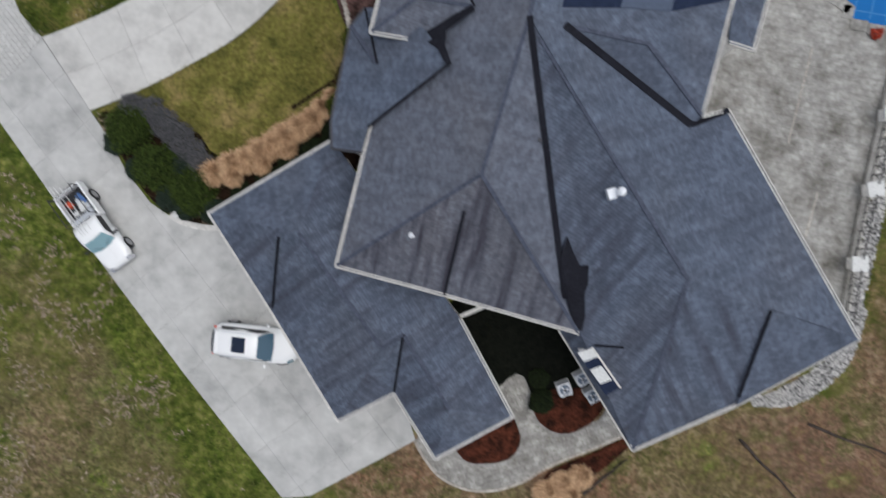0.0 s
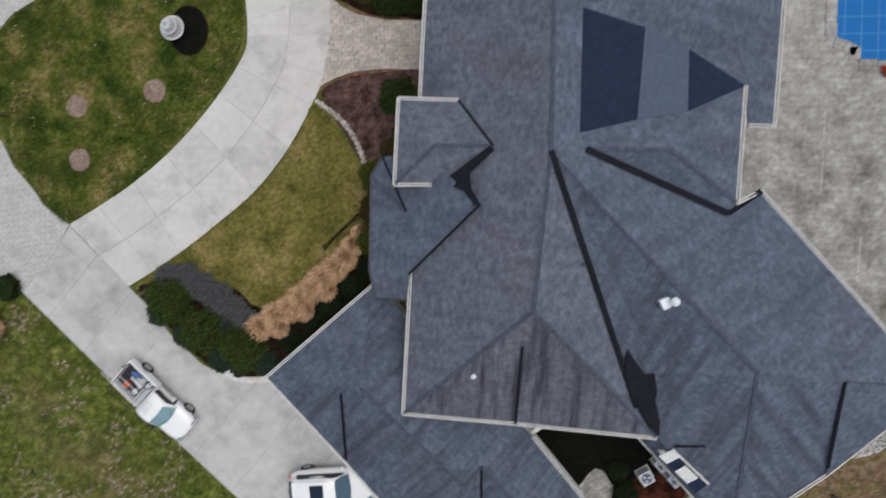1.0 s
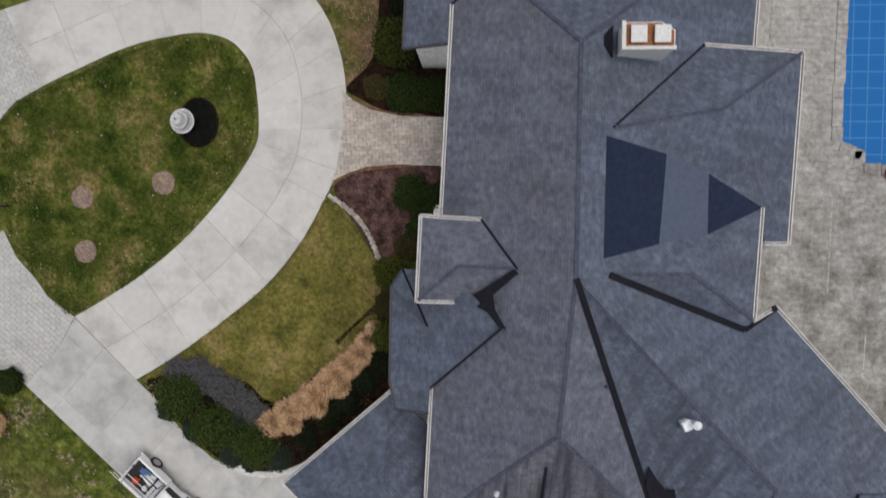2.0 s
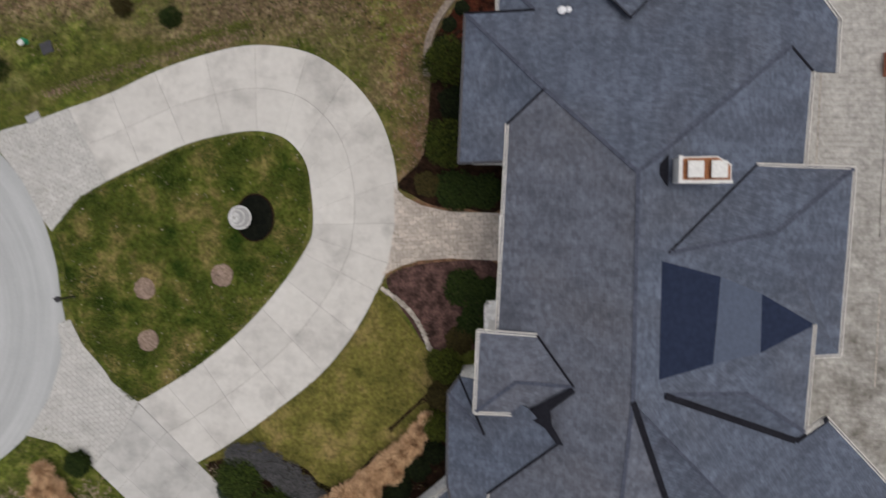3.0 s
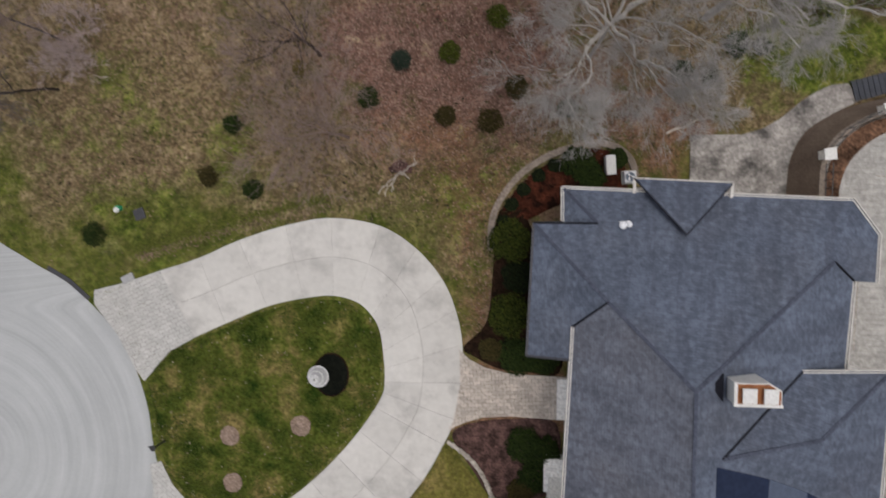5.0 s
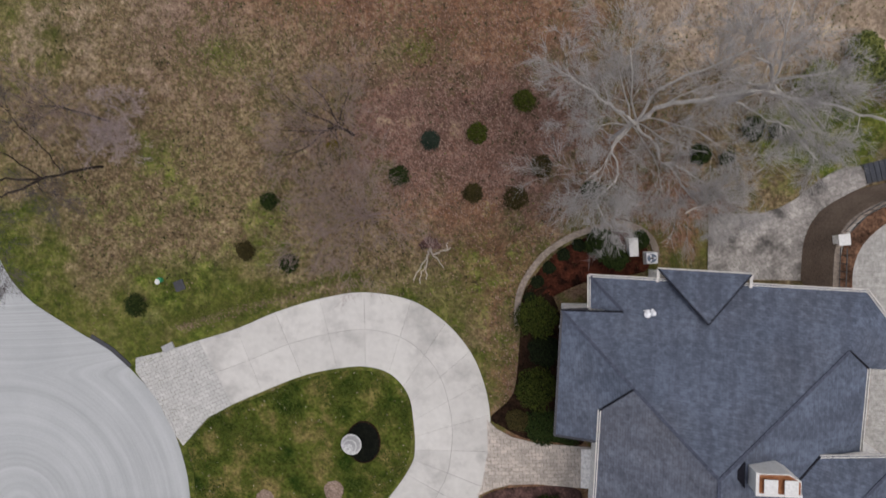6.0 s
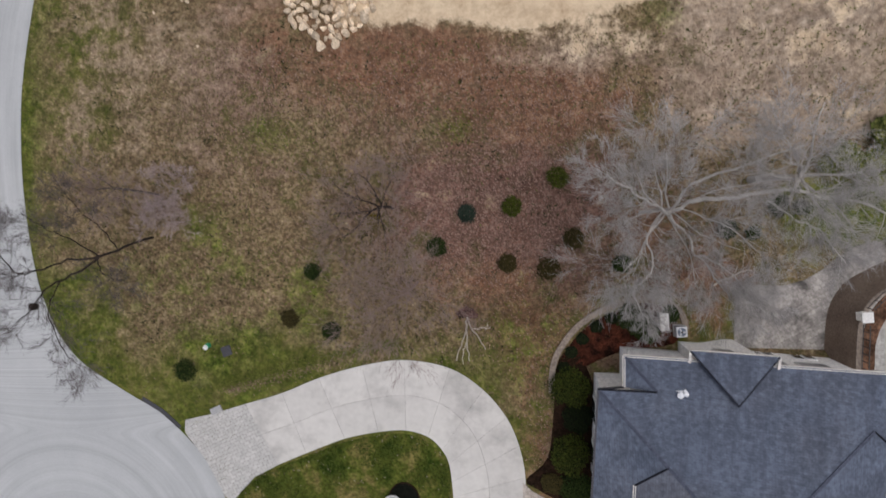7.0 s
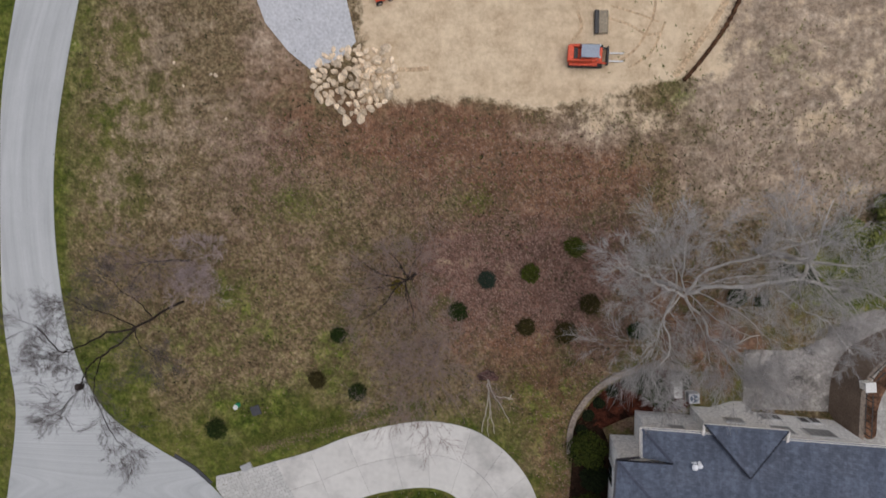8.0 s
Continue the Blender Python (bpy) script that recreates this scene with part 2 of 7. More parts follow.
def ground_material():
    """Turf, leaf litter, sandy soil and bare brown turf, mixed by the ground's own cover attribute and by noise."""
    m = bpy.data.materials.new("ground_cover")
    m.use_nodes = True
    nt = m.node_tree
    b = nt.nodes["Principled BSDF"]
    b.inputs["Roughness"].default_value = 0.95
    b.inputs["Specular IOR Level"].default_value = 0.15
    geo = nt.nodes.new("ShaderNodeNewGeometry")

    def noise_of(scale, detail=6.0, rough=0.65, kind="ShaderNodeTexNoise"):
        n = nt.nodes.new(kind)
        n.inputs["Scale"].default_value, n.inputs["Detail"].default_value, n.inputs["Roughness"].default_value = scale, detail, rough
        nt.links.new(geo.outputs["Position"], n.inputs["Vector"])
        return n.outputs["Fac"]

    def ramp_of(source, *stops):
        r = nt.nodes.new("ShaderNodeValToRGB")
        els = r.color_ramp.elements
        for i, (p, c) in enumerate(stops):
            e = els[i] if i < 2 else els.new(p)
            e.position, e.color = p, (*c, 1)
        nt.links.new(source, r.inputs["Fac"])
        return r.outputs["Color"]

    def mix(f, a, c):
        x = nt.nodes.new("ShaderNodeMix")
        x.data_type = "RGBA"
        nt.links.new(f, x.inputs["Factor"])
        nt.links.new(a, x.inputs["A"])
        nt.links.new(c, x.inputs["B"])
        return x.outputs["Result"]

    fine, mid, wide, speck, clump = noise_of(4.0, 9.0, 0.85), noise_of(0.55, 9.0, 0.8), noise_of(0.16, 7.0, 0.7), noise_of(14.0, 5.0, 0.75), noise_of(1.7, 7.0, 0.75)
    black, one = (0, 0, 0), (1, 1, 1)
    turf = mix(ramp_of(wide, (0.4, black), (0.62, one)), ramp_of(clump, (0.34, (0.018, 0.034, 0.005)), (0.68, (0.20, 0.20, 0.05)), (0.5, (0.08, 0.105, 0.015))),
               ramp_of(mid, (0.36, (0.045, 0.07, 0.01)), (0.66, (0.27, 0.205, 0.105)), (0.5, (0.125, 0.125, 0.03))))
    vivid = mix(ramp_of(mid, (0.42, black), (0.58, one)), ramp_of(clump, (0.36, (0.012, 0.024, 0.003)), (0.64, (0.17, 0.185, 0.038)), (0.5, (0.062, 0.09, 0.011))),
                ramp_of(clump, (0.36, (0.05, 0.072, 0.010)), (0.66, (0.25, 0.225, 0.08)), (0.5, (0.12, 0.142, 0.025))))
    litter = mix(ramp_of(mid, (0.38, black), (0.65, one)), ramp_of(fine, (0.36, (0.035, 0.019, 0.013)), (0.64, (0.29, 0.175, 0.135)), (0.5, (0.13, 0.066, 0.047))),
                 ramp_of(speck, (0.36, (0.045, 0.024, 0.017)), (0.64, (0.40, 0.27, 0.225)), (0.5, (0.17, 0.098, 0.075))))
    rusty = mix(ramp_of(clump, (0.38, black), (0.62, one)), ramp_of(fine, (0.34, (0.028, 0.014, 0.009)), (0.66, (0.31, 0.17, 0.10)), (0.5, (0.14, 0.068, 0.038))),
                ramp_of(speck, (0.34, (0.06, 0.032, 0.021)), (0.66, (0.44, 0.29, 0.19)), (0.5, (0.215, 0.125, 0.077))))
    brown = mix(ramp_of(clump, (0.36, black), (0.64, one)), ramp_of(fine, (0.36, (0.03, 0.02, 0.01)), (0.64, (0.29, 0.205, 0.125)), (0.5, (0.13, 0.088, 0.047))),
                ramp_of(fine, (0.36, (0.06, 0.047, 0.02)), (0.64, (0.42, 0.33, 0.205)), (0.5, (0.215, 0.165, 0.09))))
    tan = mix(ramp_of(mid, (0.38, black), (0.62, one)), ramp_of(fine, (0.34, (0.12, 0.083, 0.055)), (0.66, (0.46, 0.36, 0.265)), (0.5, (0.30, 0.225, 0.16))),
              ramp_of(clump, (0.34, (0.24, 0.18, 0.125)), (0.66, (0.56, 0.46, 0.355)), (0.5, (0.40, 0.315, 0.235))))
    soil = mix(ramp_of(clump, (0.36, black), (0.6, one)), ramp_of(mid, (0.28, (0.36, 0.235, 0.135)), (0.58, (0.66, 0.525, 0.36))), ramp_of(mid, (0.3, (0.52, 0.39, 0.25)), (0.6, (0.76, 0.625, 0.44))))
    cover = nt.nodes.new("ShaderNodeVertexColor")
    cover.layer_name = "cover"
    sep = nt.nodes.new("ShaderNodeSeparateColor")
    nt.links.new(cover.outputs["Color"], sep.inputs[0])

    tint = nt.nodes.new("ShaderNodeVertexColor")
    tint.layer_name = "tint"
    sep_tint = nt.nodes.new("ShaderNodeSeparateColor")
    nt.links.new(tint.outputs["Color"], sep_tint.inputs[0])

    def edge(channel, width=0.22, sep=sep):
        """The cover's weight broken up by noise."""
        a = nt.nodes.new("ShaderNodeMath")
        a.operation = "ADD"
        nt.links.new(sep.outputs[channel], a.inputs[0])
        c = nt.nodes.new("ShaderNodeMath")
        c.operation = "MULTIPLY_ADD"
        nt.links.new(noise_of(0.4, 10.0, 0.8), c.inputs[0])
        c.inputs[1].default_value, c.inputs[2].default_value = 2.6, -1.3
        nt.links.new(c.outputs[0], a.inputs[1])
        r = nt.nodes.new("ShaderNodeMapRange")
        r.inputs["From Min"].default_value, r.inputs["From Max"].default_value = 0.5 - width, 0.5 + width
        nt.links.new(a.outputs[0], r.inputs["Value"])
        return r.outputs["Result"]

    col = mix(edge("Red"), turf, brown)
    col = mix(edge("Green"), col, litter)
    col = mix(edge("Blue", 0.25, sep_tint), col, rusty)
    col = mix(edge("Green", 0.3, sep_tint), col, tan)
    col = mix(edge("Red", 0.22, sep_tint), col, vivid)
    for scale, lo, hi in ((0.8, 0.68, 1.32), (2.6, 0.64, 1.36), (0.21, 0.84, 1.16)):
        r = nt.nodes.new("ShaderNodeMapRange")
        r.inputs["From Min"].default_value, r.inputs["From Max"].default_value, r.inputs["To Min"].default_value, r.inputs["To Max"].default_value = 0.32, 0.68, lo, hi
        nt.links.new(noise_of(scale, 8.0, 0.7), r.inputs["Value"])
        sc = nt.nodes.new("ShaderNodeVectorMath")
        sc.operation = "SCALE"
        nt.links.new(col, sc.inputs[0])
        nt.links.new(r.outputs["Result"], sc.inputs["Scale"])
        col = sc.outputs[0]
    col = mix(edge("Blue", 0.14), col, soil)
    nt.links.new(col, b.inputs["Base Color"])
    bp = nt.nodes.new("ShaderNodeBump")
    bp.inputs["Distance"].default_value, bp.inputs["Strength"].default_value = 0.08, 0.9
    nt.links.new(fine, bp.inputs["Height"])
    nt.links.new(bp.outputs["Normal"], b.inputs["Normal"])
    return m


M_ground = ground_material()
M_concrete = mat("light_concrete", (0.62, 0.61, 0.575), (0.29, 0.283, 0.268), scale=3.0, fine=2.2, amount=0.42, rough=0.8, bump=0.002, per_object=0.05, detail=7, third=(0.565, 0.552, 0.52), grainy=0.12)
M_court = mat("stained_court_concrete", (0.56, 0.555, 0.53), (0.29, 0.288, 0.275), scale=2.2, fine=1.6, amount=0.5, rough=0.8, bump=0.002, per_object=0.05, detail=6, third=(0.47, 0.465, 0.445), grainy=0.14)
M_street = mat("worn_street_concrete", (0.40, 0.40, 0.40), (0.31, 0.315, 0.32), scale=6, fine=10, amount=0.3, rough=0.85, bump=0.004)


def street_material():
    """Worn concrete with long curved wheel marks that circle the turning head."""
    m = mat("worn_street_concrete", (0.47, 0.485, 0.485), (0.36, 0.375, 0.38), scale=6, fine=10, amount=0.35, rough=0.85, bump=0.003, grainy=0.1)
    nt = m.node_tree
    b = nt.nodes["Principled BSDF"]
    old = b.inputs["Base Color"].links[0].from_socket
    geo = nt.nodes.new("ShaderNodeNewGeometry")
    away = nt.nodes.new("ShaderNodeVectorMath")
    away.operation = "DISTANCE"
    away.inputs[1].default_value = (-47.0, 11.0, 0.0)
    nt.links.new(geo.outputs["Position"], away.inputs[0])
    xyz = nt.nodes.new("ShaderNodeSeparateXYZ")
    nt.links.new(geo.outputs["Position"], xyz.inputs[0])

    def calc(kind, p, q):
        n = nt.nodes.new("ShaderNodeMath")
        n.operation = kind
        for slot, v in zip(n.inputs, (p, q)):
            if isinstance(v, float):
                slot.default_value = v
            else:
                nt.links.new(v, slot)
        return n.outputs[0]

    # on the straight street the marks keep to the lanes, which bend gently
    off = calc("SUBTRACT", xyz.outputs["Y"], 42.5)
    lane = calc("SUBTRACT", xyz.outputs["X"], calc("MULTIPLY", calc("MULTIPLY", off, off), 0.012))
    blend = nt.nodes.new("ShaderNodeMapRange")
    blend.interpolation_type = "SMOOTHSTEP"
    blend.inputs["From Min"].default_value, blend.inputs["From Max"].default_value = 21.0, 32.0
    nt.links.new(xyz.outputs["Y"], blend.inputs["Value"])
    pick = nt.nodes.new("ShaderNodeMix")
    nt.links.new(blend.outputs["Result"], pick.inputs["Factor"])
    nt.links.new(away.outputs["Value"], pick.inputs["A"])
    nt.links.new(lane, pick.inputs["B"])
    comb = nt.nodes.new("ShaderNodeCombineXYZ")
    nt.links.new(pick.outputs["Result"], comb.inputs[0])
    low = nt.nodes.new("ShaderNodeVectorMath")
    low.operation = "SCALE"
    low.inputs["Scale"].default_value = 0.045
    nt.links.new(geo.outputs["Position"], low.inputs[0])
    add = nt.nodes.new("ShaderNodeVectorMath")
    nt.links.new(comb.outputs[0], add.inputs[0])
    nt.links.new(low.outputs[0], add.inputs[1])
    marks = nt.nodes.new("ShaderNodeTexNoise")
    marks.inputs["Scale"].default_value, marks.inputs["Detail"].default_value, marks.inputs["Roughness"].default_value = 1.1, 5.0, 0.65
    nt.links.new(add.outputs[0], marks.inputs["Vector"])
    r = nt.nodes.new("ShaderNodeMapRange")
    r.inputs["From Min"].default_value, r.inputs["From Max"].default_value, r.inputs["To Min"].default_value, r.inputs["To Max"].default_value = 0.33, 0.68, 0.86, 1.13
    nt.links.new(marks.outputs["Fac"], r.inputs["Value"])
    s = nt.nodes.new("ShaderNodeVectorMath")
    s.operation = "SCALE"
    nt.links.new(old, s.inputs[0])
    nt.links.new(r.outputs["Result"], s.inputs["Scale"])
    nt.links.new(s.outputs[0], b.inputs["Base Color"])
    return m


M_street_marked = street_material()
M_apron = mat("grey_apron_pavers", (0.56, 0.555, 0.53), (0.40, 0.395, 0.375), scale=1.5, fine=6, amount=0.45, rough=0.85, bump=0.004, per_object=0.06, grainy=0.2)
M_walkway = mat("buff_walk_pavers", (0.56, 0.50, 0.44), (0.36, 0.315, 0.275), scale=1.2, fine=7, amount=0.6, rough=0.85, bump=0.004, per_object=0.16, grainy=0.3)
M_garden_path = mat("grey_path_pavers", (0.42, 0.405, 0.375), (0.20, 0.19, 0.17), scale=1.0, fine=6, amount=0.7, rough=0.85, bump=0.004, per_object=0.2, grainy=0.3)
M_joint = mat("dark_joint_sand", (0.22, 0.205, 0.18), (0.14, 0.13, 0.11), scale=0.6, fine=9, amount=0.5, rough=0.95, bump=0.004)
M_berm = mat("earth_stained_sock", (0.11, 0.058, 0.032), (0.04, 0.022, 0.013), scale=0.5, fine=7, amount=0.8, rough=0.95, bump=0.02)
M_rut = mat("disturbed_reddish_soil", (0.60, 0.455, 0.30), (0.44, 0.31, 0.195), scale=0.7, fine=6, amount=0.8, rough=0.95, bump=0.03)
M_stair = mat("slate_stair_boards", (0.055, 0.062, 0.078), (0.035, 0.04, 0.052), scale=0.8, fine=7, amount=0.4, rough=0.75, bump=0.003, per_object=0.12)
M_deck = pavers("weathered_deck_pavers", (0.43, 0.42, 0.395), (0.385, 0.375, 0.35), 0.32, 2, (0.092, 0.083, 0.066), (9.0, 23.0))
M_terrace = mat("lower_terrace_pavers", (0.43, 0.405, 0.38), (0.10, 0.094, 0.088), scale=1.3, fine=5, amount=0.85, rough=0.85, bump=0.004, per_object=0.14, grainy=0.3, third=(0.31, 0.29, 0.27))
M_shingle = shingles("slate_grey_shingles", (0.103, 0.124, 0.168), (0.078, 0.094, 0.129), (1.10, 1.0, 0.9))
# paler, greyer base for the main slopes and the west dormer
M_shingle_pale = shingles("pale_grey_shingles", (0.124, 0.137, 0.172), (0.093, 0.102, 0.127), (1.1, 1.0, 0.9), 0.85, 0.14)
M_shingle_stained = shingles("algae_streaked_shingles", (0.128, 0.134, 0.16), (0.083, 0.09, 0.112), (1.1, 1.0, 0.9), 0.6, 0.95)
M_shingle_low = shingles("streaked_slate_shingles", (0.103, 0.124, 0.168), (0.068, 0.082, 0.114), (1.10, 1.0, 0.9), 0.7, 0.6)
M_blue_roof = mat("dark_blue_roof", (0.024, 0.033, 0.064), (0.017, 0.025, 0.05), scale=2, fine=4, amount=0.3, rough=0.9, bump=0.002)
M_blue_roof_pale = mat("pale_blue_roof", (0.07, 0.092, 0.14), (0.058, 0.078, 0.122), scale=2, fine=5, amount=0.25, rough=0.7, bump=0.002)
# flashing tone; it also draws shade at the valley foot and at a step
M_flashing_and_shade = mat("dark_flashing_and_shade", (0.019, 0.020, 0.027), (0.011, 0.011, 0.015), scale=1.5, fine=8, amount=0.5, rough=0.9, bump=0.002)
M_flashing_and_shade.node_tree.nodes["Principled BSDF"].inputs["Specular IOR Level"].default_value = 0.1
M_cap = mat("ridge_cap_shingle", (0.092, 0.104, 0.142), (0.055, 0.062, 0.086), scale=0.4, fine=9, amount=0.6, rough=0.9, bump=0.01)
M_gutter = mat("off_white_gutter", (0.70, 0.68, 0.64), (0.54, 0.525, 0.49), scale=0.8, fine=6, amount=0.4, rough=0.5, bump=0.001)
# greyer than the rims: the channel's shade is put into the colour
M_trough = mat("shade_grey_gutter_channel", (0.46, 0.45, 0.43), (0.30, 0.29, 0.28), scale=0.6, fine=6, amount=0.6, rough=0.7, bump=0.001)
M_dark_gutter = mat("dark_gutter", (0.06, 0.06, 0.07), scale=1, fine=8, amount=0.3, rough=0.5, bump=0.001)
M_wall = mat("cream_stone_wall", (0.94, 0.92, 0.89), (0.87, 0.85, 0.81), scale=0.5, fine=6, amount=0.5, rough=0.9, bump=0.01)
M_white = mat("white_painted", (0.74, 0.74, 0.72), (0.6, 0.6, 0.58), scale=0.8, fine=10, amount=0.25, rough=0.6, bump=0.002)
M_rust = mat("rusted_copper_flue", (0.36, 0.14, 0.05), (0.2, 0.07, 0.025), scale=0.3, fine=14, amount=0.7, rough=0.7, bump=0.003)
M_glass = plain("dark_window_glass", (0.02, 0.025, 0.03), 0.08)
M_blind = mat("grey_window_blind_glass", (0.34, 0.34, 0.34), (0.22, 0.22, 0.22), scale=0.5, fine=9, amount=0.3, rough=0.3, bump=0.0)
# bark mulch with its albedo lowered to carry the shade under the eaves
M_mulch = mat("brown_mulch_darkened_for_shade", (0.034, 0.018, 0.011), (0.01, 0.006, 0.004), scale=0.5, fine=9, amount=0.9, rough=0.95, bump=0.05)
M_red_mulch = mat("reddish_mulch", (0.09, 0.027, 0.015), (0.016, 0.007, 0.005), scale=0.6, fine=9, amount=1.0, rough=0.95, bump=0.05)
M_rust_mulch = mat("rust_brown_mulch", (0.17, 0.095, 0.06), (0.035, 0.02, 0.013), scale=0.9, fine=6, amount=1.0, rough=0.95, bump=0.04)
M_pine_straw = mat("pinkish_leaf_mulch", (0.13, 0.075, 0.066), (0.03, 0.018, 0.015), scale=0.6, fine=8, amount=0.9, rough=0.95, bump=0.05)
M_island = mat("island_turf", (0.185, 0.145, 0.055), (0.018, 0.036, 0.005), scale=2.1, fine=5, amount=0.95, rough=0.95, bump=0.08, third=(0.075, 0.09, 0.016), detail=9)
M_lawn = mat("olive_winter_lawn", (0.245, 0.185, 0.075), (0.07, 0.072, 0.017), scale=2.4, fine=5, amount=0.9, rough=0.95, bump=0.06, third=(0.15, 0.138, 0.034), detail=9)
M_pool = plain("blue_pool_cover", (0.008, 0.135, 0.40), 0.6)
M_pool.node_tree.nodes["Principled BSDF"].inputs["Specular IOR Level"].default_value = 0.15
M_pool_line = plain("pale_blue_strap", (0.04, 0.21, 0.47), 0.6)
M_stone = mat("tan_boulder", (0.80, 0.67, 0.50), (0.56, 0.44, 0.31), scale=0.5, fine=6, amount=0.55, rough=0.9, bump=0.03, per_object=0.3)
M_gravel = mat("blue_grey_gravel", (0.56, 0.565, 0.58), (0.43, 0.44, 0.46), scale=2.6, fine=5, amount=0.35, rough=0.9, bump=0.03)
M_retain = mat("brown_retaining_wall", (0.24, 0.185, 0.145), (0.15, 0.11, 0.085), scale=1.5, fine=9, amount=0.5, rough=0.9, bump=0.01)
M_kerb = mat("pale_stone_edging", (0.50, 0.46, 0.41), (0.27, 0.24, 0.205), scale=0.4, fine=8, amount=0.7, rough=0.9, bump=0.02, per_object=0.2)
M_arc_kerb = mat("grey_brown_kerb", (0.33, 0.275, 0.23), (0.20, 0.165, 0.135), scale=0.7, fine=6, amount=0.6, rough=0.9, bump=0.02)
M_bark = mat("pale_bark", (0.54, 0.52, 0.49), (0.36, 0.34, 0.32), scale=0.6, fine=12, amount=0.6, rough=0.9, bump=0.01)
M_pale_twig = mat("pale_grey_twigs", (0.44, 0.42, 0.405), (0.27, 0.255, 0.245), scale=0.6, fine=12, amount=0.6, rough=0.9, bump=0.0)
M_white_bark = mat("white_bark", (0.66, 0.61, 0.54), (0.48, 0.43, 0.37), scale=0.4, fine=9, amount=0.4, rough=0.9, bump=0.005)
M_dark_bark = mat("dark_bark", (0.055, 0.043, 0.038), (0.026, 0.02, 0.018), scale=0.6, fine=12, amount=0.6, rough=0.9, bump=0.01)
M_dark_bar = mat("grey_brown_bar", (0.085, 0.068, 0.058), (0.035, 0.028, 0.024), scale=0.5, fine=8, amount=0.7, rough=0.95, bump=0.01)
M_twig = mat("grey_brown_twigs", (0.30, 0.228, 0.205), (0.185, 0.138, 0.122), scale=0.6, fine=12, amount=0.5, rough=0.9, bump=0.0)
M_pink_twig = mat("pinkish_grey_twigs", (0.46, 0.375, 0.36), (0.34, 0.27, 0.26), scale=0.6, fine=12, amount=0.5, rough=0.9, bump=0.0)
M_dark_twig = mat("dark_purplish_twigs", (0.13, 0.112, 0.11), (0.07, 0.06, 0.058), scale=0.6, fine=12, amount=0.5, rough=0.9, bump=0.0)
M_paint = plain("white_car_paint", (0.87, 0.87, 0.86), 0.25, 0.0, 0.7)
M_tyre = plain("black_rubber", (0.015, 0.015, 0.016), 0.8)
M_rim = plain("alloy_rim", (0.4, 0.4, 0.42), 0.35, 0.9)
# pale teal base: a reflected sky painted into the glass
M_carglass = plain("sky_toned_car_glass", (0.10, 0.20, 0.235), 0.12, 0.0, 0.3)
M_black = plain("black_plastic", (0.018, 0.018, 0.02), 0.5)
M_chrome = plain("bright_metal", (0.7, 0.7, 0.72), 0.25, 1.0)
M_galv = plain("galvanised_metal", (0.58, 0.6, 0.63), 0.45, 0.2)
M_bright = plain("bright_galvanised_metal", (0.80, 0.82, 0.85), 0.5, 0.1)
M_red_paint = mat("red_machine_paint", (0.74, 0.10, 0.04), (0.58, 0.075, 0.03), scale=0.5, fine=8, amount=0.4, rough=0.5, bump=0.001)
M_terracotta = mat("terracotta_cover", (0.46, 0.185, 0.115), (0.36, 0.14, 0.085), scale=0.7, fine=6, amount=0.4, rough=0.8, bump=0.004)
M_fountain = mat("white_cast_stone", (0.66, 0.66, 0.65), (0.42, 0.42, 0.42), scale=0.4, fine=7, amount=0.5, rough=0.8, bump=0.005)
# near-black mulch; the same colour paints the courtyard's shade
M_mulch_and_shade = mat("black_mulch_and_shade", (0.009, 0.010, 0.007), (0.003, 0.004, 0.003), scale=0.3, fine=10, amount=0.7, rough=0.95, bump=0.04)
M_stump = mat("faded_stump_mulch", (0.30, 0.225, 0.18), (0.18, 0.13, 0.10), scale=0.4, fine=8, amount=0.8, rough=0.95, bump=0.03)


def leafmat(name, a, b):
    """Leaves that differ from one to the next."""
    m = bpy.data.materials.new(name)
    m.use_nodes = True
    nt = m.node_tree
    p = nt.nodes["Principled BSDF"]
    p.inputs["Roughness"].default_value = 0.7
    p.inputs["Specular IOR Level"].default_value = 0.1
    geo = nt.nodes.new("ShaderNodeNewGeometry")
    r = nt.nodes.new("ShaderNodeValToRGB")
    r.color_ramp.elements[0].color, r.color_ramp.elements[1].color = (*a, 1), (*b, 1)
    nt.links.new(geo.outputs["Random Per Island"], r.inputs["Fac"])
    nt.links.new(r.outputs["Color"], p.inputs["Base Color"])
    return m


M_leaf_dark = leafmat("dark_evergreen_leaves", (0.002, 0.005, 0.0015), (0.036, 0.058, 0.011))
M_leaf_green = leafmat("green_shrub_leaves", (0.004, 0.009, 0.0015), (0.085, 0.10, 0.013))
M_leaf_court = leafmat("blackish_green_leaves", (0.001, 0.0025, 0.001), (0.018, 0.027, 0.008))
M_leaf_front = leafmat("mid_green_shrub_leaves", (0.002, 0.005, 0.001), (0.065, 0.082, 0.011))
M_leaf_blue = leafmat("grey_green_leaves", (0.008, 0.015, 0.010), (0.04, 0.056, 0.04))
M_leaf_grey = leafmat("slate_grey_juniper", (0.03, 0.031, 0.034), (0.15, 0.148, 0.152))
M_leaf_hedge = leafmat("deep_green_hedge_leaves", (0.001, 0.003, 0.001), (0.064, 0.096, 0.017))
M_leaf_brown = leafmat("bronze_shrub_leaves", (0.012, 0.011, 0.004), (0.07, 0.055, 0.016))
M_leaf_gold = leafmat("golden_shrub_leaves", (0.05, 0.04, 0.008), (0.17, 0.13, 0.02))
M_straw = leafmat("straw_ornamental_grass", (0.22, 0.11, 0.05), (0.78, 0.54, 0.33))
